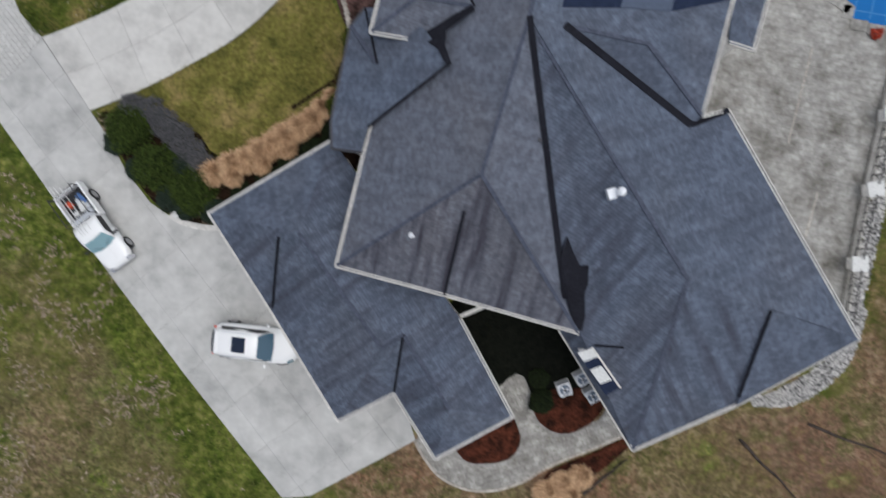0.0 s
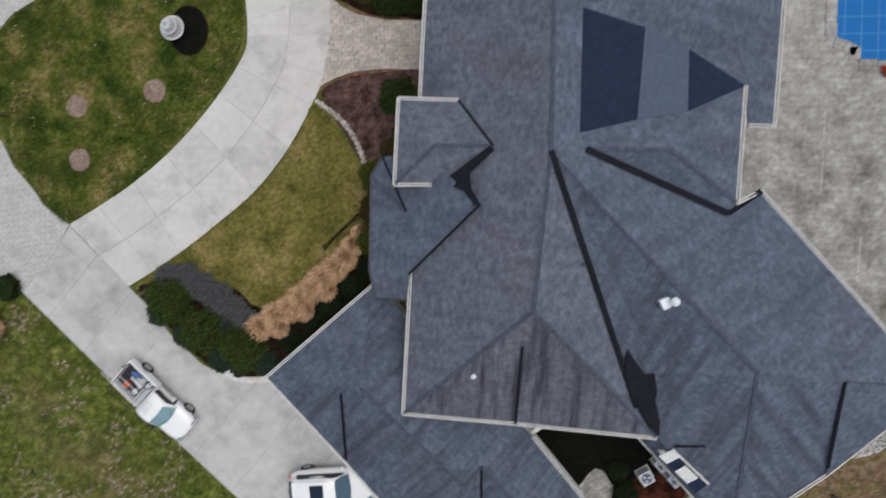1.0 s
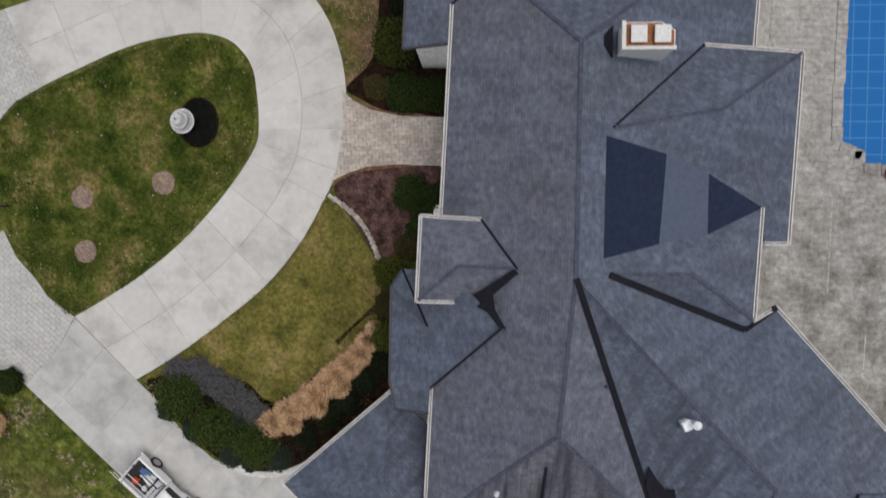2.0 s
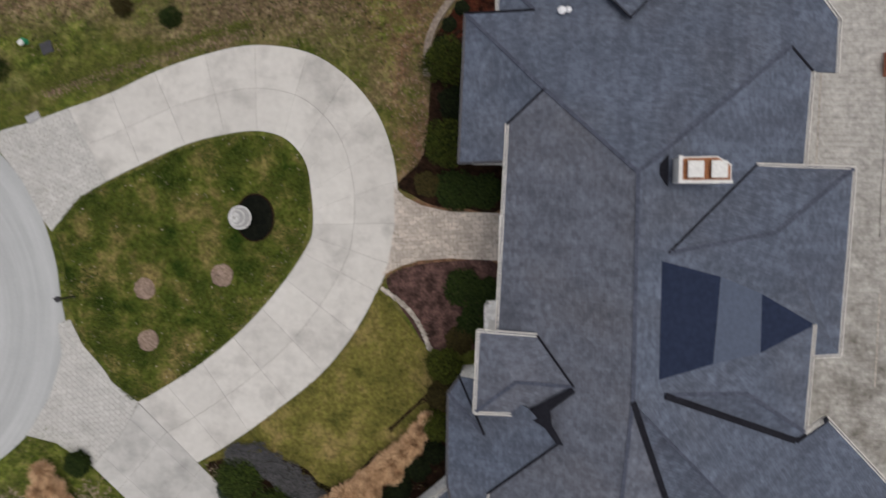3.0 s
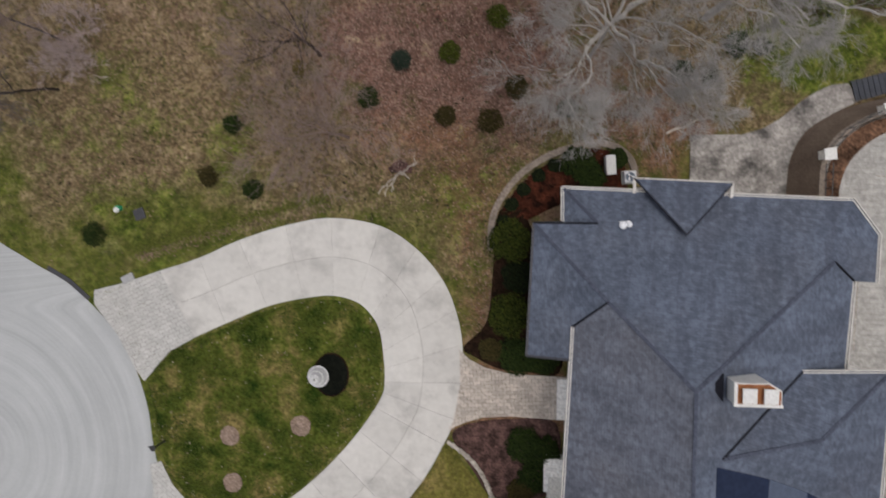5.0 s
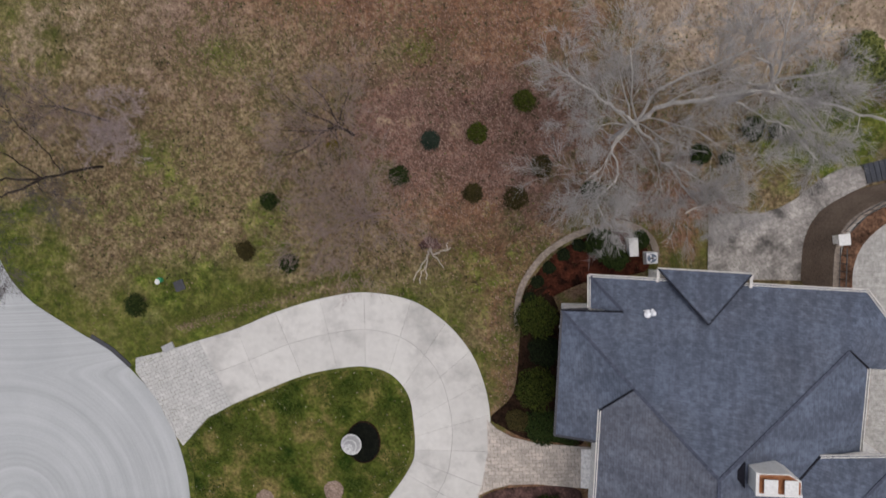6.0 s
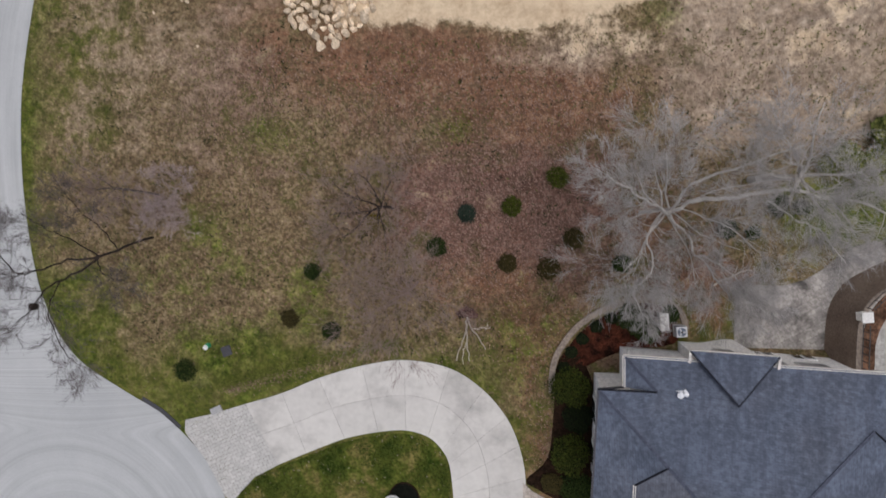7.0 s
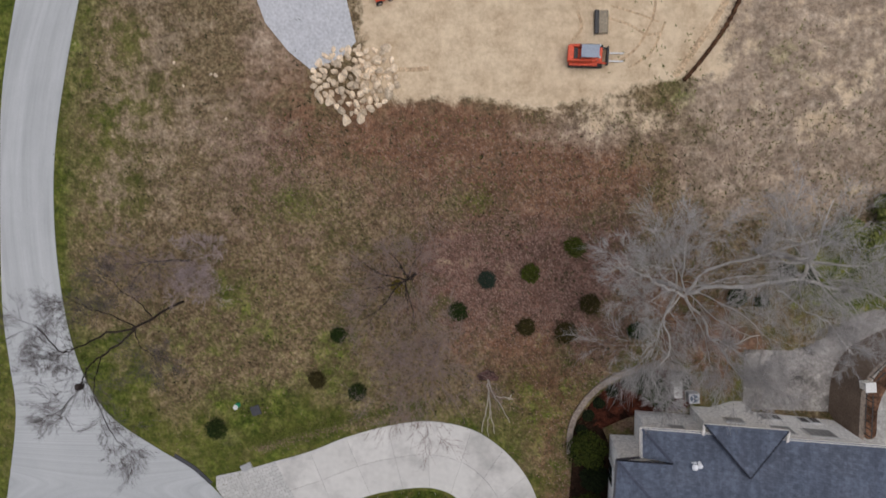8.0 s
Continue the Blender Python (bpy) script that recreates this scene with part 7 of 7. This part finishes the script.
for bends, r0, r1 in (([(0, 0, -0.1), (0.15, -0.35, 2.4), (0.45, -0.95, 4.8), (0.8, -1.55, 7.0)], 0.1, 0.03), ([(0.15, -0.35, 2.4), (0.12, -0.9, 4.4), (-0.1, -1.6, 6.6)], 0.075, 0.03), ([(0.4, -0.85, 4.4), (0.3, -1.2, 5.6), (0.35, -1.8, 6.9)], 0.05, 0.025),
                      ([(0, 0, -0.1), (0.4, -0.2, 2.2), (1.0, -0.45, 4.4), (1.75, -0.85, 6.8)], 0.1, 0.03), ([(0.6, -0.28, 3.0), (1.3, 0.0, 4.3), (2.0, 0.2, 5.3)], 0.07, 0.028), ([(1.65, 0.1, 4.8), (1.75, 0.35, 5.2), (1.8, 0.5, 5.5)], 0.03, 0.02)):
    pts = [p + Vector((random.uniform(-0.06, 0.06), random.uniform(-0.06, 0.06), 0)) * (k > 0) for k, p in enumerate(curve_through(bends, 4))]
    tube(bm, pts, [0.74 * (r0 + (r1 - r0) * k / (len(pts) - 1)) for k in range(len(pts))], 7)
part("stem", bm, M_white_bark, white)
patch = tagged(part("mulch_ring", slab([(math.cos(6.2832 * k / 24) * (0.75 + 0.12 * math.sin(k * 1.9)), math.sin(6.2832 * k / 24) * (0.7 + 0.1 * math.sin(k * 2.3))) for k in range(24)], -0.05, 0.05), M_pine_straw), "purplish mulch ring round the white sapling", "planting bed")
patch.matrix_basis = pose(-16.7, 30.65, ground_z(-16.7, 30.65) + 0.05, 8)

# evergreens beyond the lower terrace
for x, y, r, h in ((8.3, 41.6, 1.1, 1.7), (9.9, 40.9, 1.3, 2.0), (11.2, 42.2, 1.2, 1.8), (10.6, 43.4, 1.0, 1.5), (12.6, 41.6, 1.3, 2.0), (7.4, 41.2, 0.7, 1.0)):
    shrub(x, y, r, h, M_leaf_slope, "loose green evergreen on the slope", 1500, 0.11, "shrub", "evergreens on the slope")
for x, y, r in ((-6.0, 34.5, 0.7), (1.1, 36.9, 0.75), (4.5, 38.6, 0.8), (6.0, 38.4, 0.6), (2.9, 36.6, 0.5)):
    shrub(x, y, r, 0.9, M_leaf_dark, "dark evergreen shrub under the pale trees", 1000, 0.09, "shrub", "shrubs under the pale trees")
bm = bmesh.new()
for bends, r0, r1 in (([(0.2, 33.0), (0.9, 33.35), (1.55, 33.5), (2.3, 33.95), (2.95, 34.05)], 0.07, 0.03), ([(1.55, 33.5), (1.9, 33.95), (2.0, 34.3)], 0.035, 0.015), ([(0.9, 33.35), (1.3, 33.2), (1.6, 33.15)], 0.03, 0.015)):
    pts = [Vector((*q, ground_z(*q) + 0.08)) for q in curve_through(bends, 4)]
    tube(bm, pts, [r0 + (r1 - r0) * k / (len(pts) - 1) for k in range(len(pts))], 6)
tagged(part("fallen_branch", bm, M_white_bark), "pale fallen branch in the leaf litter", "branch")


# ---- building plot to the north ----
gravel = [(-33.9, 59.5), (-33.0, 57.0), (-31.3, 54.9), (-29.6, 53.5), (-27.4, 54.2), (-26.2, 55.4), (-26.9, 58.6), (-27.4, 66.0), (-36.0, 66.0)]
tagged(part("gravel_drive", slab(gravel, -0.1, 0.06), M_gravel), "blue-grey crushed gravel drive", "gravel", kind="structure")


def boulder(seed):
    """A rounded block with a few flat broken faces."""
    rng = random.Random(seed)
    bm = bmesh.new()
    bmesh.ops.create_icosphere(bm, subdivisions=2, radius=0.5)
    off = Vector((rng.uniform(0, 50), rng.uniform(0, 50), 0))
    cuts = [(Vector((rng.uniform(-1, 1), rng.uniform(-1, 1), rng.uniform(-0.6, 1))).normalized(), rng.uniform(0.24, 0.38)) for _ in range(11)]
    for v in bm.verts:
        d = v.co.normalized()
        v.co = d * 0.5 * (1 + 0.25 * noise.noise(d * 1.3 + off))
        for n, h in cuts:
            v.co -= n * max(v.co.dot(n) - h, 0.0)
        v.co.z *= 0.75
    return mesh_of("boulder", bm, M_stone)


shapes = [boulder(k) for k in range(9)]
rng = random.Random(4)
spots, tries = [], 0
while len(spots) < 112 and tries < 9000:
    tries += 1
    a, f = rng.uniform(0, 6.2832), math.sqrt(rng.random())
    x, y = -26.3 + 3.2 * f * math.cos(a), 52.7 + 2.5 * f * math.sin(a)
    if y < 50.8 and abs(x + 26.0) > 1.4:
        continue
    s = rng.uniform(0.5, 1.0)
    if all((x - u) ** 2 + (y - v) ** 2 > (0.375 * (s + w)) ** 2 for u, v, w, l in spots):
        spots.append((x, y, s, 0.0))
top = []
for _ in range(400):
    a, f = rng.uniform(0, 6.2832), math.sqrt(rng.random())
    x, y = -26.2 + 1.9 * f * math.cos(a), 52.9 + 1.4 * f * math.sin(a)
    if len(top) < 14 and all((x - u) ** 2 + (y - v) ** 2 > 0.6 for u, v, w, l in top):
        top.append((x, y, rng.uniform(0.5, 0.8), 0.42))
for x, y, s, level in spots + top + [(-27.0, 49.75, 0.95, 0), (-25.9, 49.9, 0.85, 0), (-23.9, 54.9, 0.8, 0), (-23.6, 52.0, 0.7, 0), (-36.9, 53.3, 0.45, 0), (-37.3, 53.4, 0.35, 0), (-40.2, 54.3, 0.3, 0), (-39.5, 52.6, 0.3, 0), (-36.2, 50.1, 0.25, 0)]:
    ob = tagged(new("boulder", shapes[rng.randrange(9)]), "tan weathered boulder in a loose pile", "boulder", "boulder pile")
    ob.matrix_basis = pose(x, y, level + 0.16 * s, rng.uniform(-15, 15), rng.uniform(-15, 15), rng.uniform(0, 360)) @ Matrix.Diagonal((s * rng.uniform(0.95, 1.35), s * rng.uniform(0.75, 1.0), s, 1))

tr = thing("compact_loader", "red compact loader with a grey canopy and forks", "loader", (-9.9, 53.8, -0.02), -3)
part("chassis", box(bmesh.new(), 2.3, 0.95, 0.5, (-0.1, 0, 0.62), 0, 0.06), M_red_paint, tr)
part("engine_cover", box(bmesh.new(), 0.42, 1.1, 0.45, (-1.1, 0, 1.0), 0, 0.08), M_red_paint, tr)
part("engine_bay", box(bmesh.new(), 0.26, 0.7, 0.4, (-0.76, 0, 1.0), 0, 0.03), M_black, tr, "dark open engine bay")
for y in (-0.47, 0.47):
    part("side_frame", box(bmesh.new(), 1.5, 0.14, 0.42, (-0.35, y, 1.08), 0, 0.04), M_red_paint, tr)
    part("work_light", box(bmesh.new(), 0.08, 0.14, 0.1, (0.78, y * 0.8, 1.8), 0, 0.02), M_white, tr)
part("canopy", box(bmesh.new(), 1.2, 0.86, 0.08, (0.14, 0, 1.85), 0, 0.03), mat("grey_canopy", (0.30, 0.35, 0.43), (0.20, 0.24, 0.30), 0.6, 8, 0.3, 0.35, 0.001), tr, "blue-grey canopy panel")
for x in (-0.5, 0.7):
    for y in (-0.42, 0.42):
        part("canopy_post", box(bmesh.new(), 0.06, 0.06, 0.95, (x, y, 1.35)), M_black, tr)
part("seat", box(bmesh.new(), 0.45, 0.5, 0.5, (0.0, 0, 1.1), 0, 0.06), M_black, tr)
for y in (-0.62, 0.62):
    trk = part("track", loft([(-1.2, 0.14, 0.12, 0.5), (-1.05, 0.16, 0.02, 0.6), (0.95, 0.16, 0.02, 0.6), (1.1, 0.14, 0.12, 0.5)], 14, 5), M_tyre, tr)
    trk.matrix_basis = pose(0, y, 0)
    part("fender", box(bmesh.new(), 1.9, 0.22, 0.06, (-0.2, y, 0.66), 0, 0.02), M_red_paint, tr)
    part("lift_arm", beam((-0.6, y * 0.8, 1.1), (1.35, y * 0.8, 0.5), 0.12, 0.16), M_black if y > 0 else M_red_paint, tr)
part("carriage", box(bmesh.new(), 0.14, 1.2, 0.6, (1.42, 0, 0.45), 0, 0.03), M_black, tr)
for y in (-0.27, 0.27):
    part("fork", box(bmesh.new(), 1.1, 0.1, 0.05, (2.0, y, 0.18), 0, 0.01), M_galv, tr)
bk = thing("loader_bucket", "black loader bucket lying on sandy soil", "bucket", (-9.05, 56.1, -0.02))
part("lip", box(bmesh.new(), 0.3, 1.6, 0.35, (-0.15, 0, 0.2), 0, 0.05), M_black, bk)
part("shell", box(bmesh.new(), 0.65, 1.55, 0.3, (0.3, 0, 0.16), 0, 0.06), mat("dusty_steel", (0.33, 0.28, 0.2), (0.22, 0.18, 0.13), 0.5, 8, 0.5, 0.7, 0.004), bk)
mc = thing("small_machine", "small red and black site machine", "machine", (-24.1, 58.5, 0.0), 20)
part("frame", box(bmesh.new(), 1.3, 0.7, 0.4, (0, 0, 0.4), 0, 0.05), M_red_paint, mc)
part("engine", box(bmesh.new(), 0.5, 0.6, 0.4, (0.3, 0, 0.8), 0, 0.05), M_black, mc)
for x in (-0.45, 0.45):
    for y in (-0.4, 0.4):
        wheel(mc, x, y, 0.25, 0.16)
for lift, (w, *bends) in enumerate(((0.3, (-8.4, 56.4), (-7.0, 55.9), (-5.8, 55.2), (-4.9, 55.3)), (0.22, (-8.2, 57.2), (-6.4, 56.6), (-5.0, 56.0)), (0.35, (-10.9, 54.9), (-10.2, 55.8), (-10.5, 57.0)), (0.5, (-23.2, 53.35), (-22.0, 53.3), (-20.9, 53.35)), (0.28, (-7.6, 53.5), (-6.4, 54.4), (-5.4, 56.4), (-5.2, 58.6)),
                  (0.24, (-7.0, 53.0), (-5.5, 54.0), (-4.6, 56.0)), (0.7, (0.2, 59.0), (-0.7, 57.2), (-1.6, 55.6), (-3.0, 53.6), (-3.9, 52.3)))):
    tagged(part("wheel_rut", ribbon(curve_through(bends, 6), 0.6 * w, -0.06, 0.010 + 0.005 * lift), M_rut), "reddish wheel rut in the sandy soil", "rut", kind="structure")
line = curve_through([(0.9, 59.0), (0.2, 57.3), (-0.5, 55.8), (-1.2, 54.7), (-2.3, 53.2), (-3.3, 52.0)], 6)
bm = bmesh.new()
tube(bm, [Vector((*q, 0.1)) for q in line], [0.14 + 0.04 * math.sin(3 * i) for i in range(len(line))], 8)
tagged(part("erosion_berm", bm, M_berm), "dark brown erosion sock on the soil", "berm")
# thin dark tapered bars lying on the ground
for a, b, r in (((7.9, -13.5), (9.9, -10.9), 0.1), ((15.6, -8.5), (19.2, -10.9), 0.085), ((18.9, -6.8), (24.2, -7.6), 0.08)):
    bm = bmesh.new()
    a, b = Vector(a), Vector(b)
    pts = [Vector((*a.lerp(b, k / 7), r * 0.6 + 0.03 * math.sin(k * 2.0))) + Vector((0.04 * math.sin(k * 1.7), 0.04 * math.cos(k * 1.3), 0)) for k in range(8)]
    tube(bm, pts, [r * (1.15 - 0.1 * k) for k in range(8)], 8)
    tagged(part("dark_bar", bm, M_dark_bar), "thin dark bar on the bare slope", "log")

# ---- loose cover: stones, leaves, grass ----
def scatter(name, label, category, material, count, place, shape, seed):
    rng = random.Random(seed)
    verts, faces = [], []
    for _ in range(count):
        q = place(rng)
        if q is None:
            continue
        shape(rng, verts, faces, *q)
    me = bpy.data.meshes.new(name)
    me.from_pydata(verts, [], faces)
    me.materials.append(material)
    return tagged(new(name, me), label, category, kind="stuff")


def leaf_shape(rng, verts, faces, x, y, z, size):
    a, s = rng.uniform(0, 6.2832), size * rng.uniform(0.6, 1.4)
    e, f = Vector((math.cos(a), math.sin(a), rng.uniform(-0.3, 0.3))) * s, Vector((-math.sin(a), math.cos(a), rng.uniform(-0.3, 0.3))) * s * 0.6
    p, n = Vector((x, y, z + 0.03)), len(verts)
    verts.extend(tuple(p + q) for q in (-e, f, e, -f))
    faces.append((n, n + 1, n + 2, n + 3))


def tuft_shape(rng, verts, faces, x, y, z, size):
    for _ in range(4):
        a = rng.uniform(0, 6.2832)
        d, h = Vector((math.cos(a), math.sin(a), 0)), size * rng.uniform(0.5, 1.2)
        s = Vector((-d.y, d.x, 0)) * size * 0.14
        p, n = Vector((x, y, z)), len(verts)
        verts.extend(tuple(q) for q in (p - s, p + s, p + d * h + Vector((0, 0, h * 0.6))))
        faces.append((n, n + 1, n + 2))


def pebble_shape(rng, verts, faces, x, y, z, size):
    s, n, a = size * rng.uniform(0.6, 1.3), len(verts), rng.uniform(0, 1.57)
    ring = [(math.cos(a + 1.571 * k) * s * rng.uniform(0.8, 1.1), math.sin(a + 1.571 * k) * s * rng.uniform(0.8, 1.1)) for k in range(4)]
    verts.extend((x + u, y + v, z) for u, v in ring)
    verts.append((x, y, z + s * 0.8))
    faces.extend((n + k, n + (k + 1) % 4, n + 4) for k in range(4))


def inside(p, outline):
    x, y, hit = p[0], p[1], False
    for (ax, ay), (bx, by) in zip(outline, outline[1:] + outline[:1]):
        if (ay > y) != (by > y) and x < (bx - ax) * (y - ay) / (by - ay) + ax:
            hit = not hit
    return hit


STREET_XY = [(q[0], q[1]) for q in STREET]
LOOP_XY = [tuple(q) for q in OUTER] + [(-32, 2), (-36, 10), (-33, 20)]
def free(x, y):
    """Open ground: no paving, house or water."""
    if inside((x, y), STREET_XY) or inside((x, y), LOOP_XY) or inside((x, y), COURT) or (-9.5 < x < 20 and -10 < y < 29.5):
        return False
    return not (x > 1.5 and 27 < y < 36.5 and x < 24)


def litter_place(rng):
    x, y = rng.uniform(-40, 8), rng.uniform(20, 50)
    w = cover_at(x, y)[1]
    if rng.random() > w * 1.1 or not free(x, y):
        return None
    return x, y, ground_z(x, y), 0.055


def stray_place(rng):
    x, y = rng.uniform(-56, 8), rng.uniform(-24, 51)
    if rng.random() > 0.12 + 0.5 * max(cover_at(x, y)[0], 0) or not free(x, y):
        return None
    return x, y, ground_z(x, y), 0.055


def turf_place(rng):
    x, y = rng.uniform(-56, 22), rng.uniform(-26, 50)
    if not free(x, y) or noise.noise(Vector((x * 0.35, y * 0.35, 5))) < rng.uniform(-0.35, 0.35) or cover_at(x, y)[1] > 0.6:
        return None
    return x, y, ground_z(x, y), 0.16


ISLAND_XY = [tuple(q) for q in ISLAND]
def island_place(rng):
    x, y = rng.uniform(-34, -17.5), rng.uniform(5.8, 22.5)
    if not inside((x, y), ISLAND_XY) or math.hypot(x + 21.65, y - 17.3) < 1.5 or noise.noise(Vector((x * 0.5, y * 0.5, 2))) < rng.uniform(-0.3, 0.3):
        return None
    return x, y, 0.08, 0.13


LAWN_XY = [tuple(q) for q in LAWN]
def lawn_place(rng):
    x, y = rng.uniform(-25, -10), rng.uniform(0, 13.5)
    return (x, y, 0.08, 0.1) if inside((x, y), LAWN_XY) else None


def white_place(rng):
    x, y = rng.uniform(-34, -17.5), rng.uniform(5.8, 22.5)
    edge = min(math.hypot(x - q[0], y - q[1]) for q in ISLAND_XY)
    return (x, y, 0.1, 0.055) if inside((x, y), ISLAND_XY) and rng.random() < 0.06 + 0.5 * max(0.0, noise.noise(Vector((x * 0.4, y * 0.4, 44)))) + 0.86 * math.exp(-1.4 * edge) else None


STONES = curve_through([(15.9, -6.35), (17.5, -5.95), (18.8, -4.95), (19.9, -3.4), (20.3, -2.0), (20.4, 0.0)], 8)
def rubble_place(rng):
    if rng.random() < 0.55:
        k = rng.randrange(len(STONES) - 1)
        q = STONES[k].lerp(STONES[k + 1], rng.random())
        f = k / len(STONES)
        q = q + Vector((-0.6, 0.75)) * rng.uniform(-0.15, 1.0) * (0.3 + min(f * 3, 0.7))
        return q.x, q.y, 0.02, 0.12
    return 19.75 + rng.uniform(-0.4, 0.45), -1.2 + 15 * rng.random(), 0.02, 0.12


M_rubble = leafmat("pale_river_stones", (0.05, 0.05, 0.05), (0.78, 0.76, 0.73))
scatter("leaf_litter", "dense fallen brown and pink leaves", "leaves", M_dead_leaf, 130000, litter_place, leaf_shape, 1)
scatter("stray_leaves", "scattered fallen leaves on the turf", "leaves", M_dead_leaf, 20000, stray_place, leaf_shape, 2)
scatter("grass_tufts", "rough winter grass tufts", "grass", M_blade, 60000, turf_place, tuft_shape, 3)
scatter("island_grass", "green grass tufts on the island", "grass", leafmat("island_blades", (0.01, 0.024, 0.003), (0.09, 0.115, 0.018)), 30000, island_place, tuft_shape, 4)
scatter("lawn_grass", "olive grass tufts on the front lawn", "grass", leafmat("lawn_blades", (0.065, 0.065, 0.014), (0.21, 0.18, 0.056)), 12000, lawn_place, tuft_shape, 5)
scatter("island_leaves", "pale fallen leaves on the island", "leaves", leafmat("pale_dry_leaves", (0.08, 0.045, 0.026), (0.42, 0.37, 0.30)), 1700, white_place, leaf_shape, 6)
scatter("river_stones", "pale river stones along the house corner", "stones", M_rubble, 5000, rubble_place, pebble_shape, 7)


def weed_place(rng):
    x, y = rng.uniform(-48, 10), rng.uniform(27, 58)
    if not free(x, y) or noise.noise(Vector((x * 0.22, y * 0.22, 15))) < rng.uniform(-0.1, 0.5) or cover_at(x, y)[2] > 0.5 or rng.random() < tint_at(x, y)[1] * 1.2:
        return None
    return x, y, ground_z(x, y), 0.26


def clump_place(rng):
    x, y = rng.uniform(-50, -8), rng.uniform(-24, 2)
    if not free(x, y) or noise.noise(Vector((x * 0.33, y * 0.33, 25))) < rng.uniform(0.08, 0.42):
        return None
    return x, y, ground_z(x, y), 0.24


def green_place(rng):
    x, y = rng.uniform(-50, 12), rng.uniform(-24, 58)
    if rng.random() > tint_at(x, y)[0] or not free(x, y):
        return None
    return x, y, ground_z(x, y), 0.18


scatter("weeds", "dark low weeds in the rough field", "weeds", leafmat("dark_weeds", (0.010, 0.012, 0.005), (0.06, 0.062, 0.022)), 3400, weed_place, tuft_shape, 8)
scatter("dry_clumps", "dry straw-brown clumps in the turf", "grass", leafmat("dry_clump_blades", (0.13, 0.10, 0.065), (0.46, 0.37, 0.28)), 14000, clump_place, tuft_shape, 9)
scatter("green_grass", "vivid green grass in the damp hollows", "grass", leafmat("vivid_blades", (0.02, 0.034, 0.005), (0.16, 0.18, 0.035)), 55000, green_place, tuft_shape, 10)


ROW = curve_through([(-34.4, 24.9), (-32.4, 25.5), (-28.8, 26.5), (-25.0, 27.5), (-21.4, 28.3)], 8)
def row_place(rng):
    q = ROW[rng.randrange(len(ROW))].lerp(ROW[rng.randrange(len(ROW))], 0.0) + Vector((rng.gauss(0, 0.25), rng.gauss(0, 0.22)))
    return q.x, q.y, ground_z(q.x, q.y), 0.05


def band_place(rng):
    k = rng.randrange(len(ROW) - 1)
    q = ROW[k].lerp(ROW[k + 1], rng.random()) + Vector((rng.gauss(-0.2, 0.3), 0.5 + rng.gauss(0, 0.22)))
    return q.x, q.y, ground_z(q.x, q.y), 0.16


scatter("leaf_row", "fallen leaves caught in a shallow gutter line", "leaves", M_dead_leaf, 900, row_place, leaf_shape, 11)
scatter("grass_band", "bright grass along the shallow gutter line", "grass", leafmat("bright_blades", (0.03, 0.05, 0.006), (0.17, 0.18, 0.04)), 1100, band_place, tuft_shape, 12)
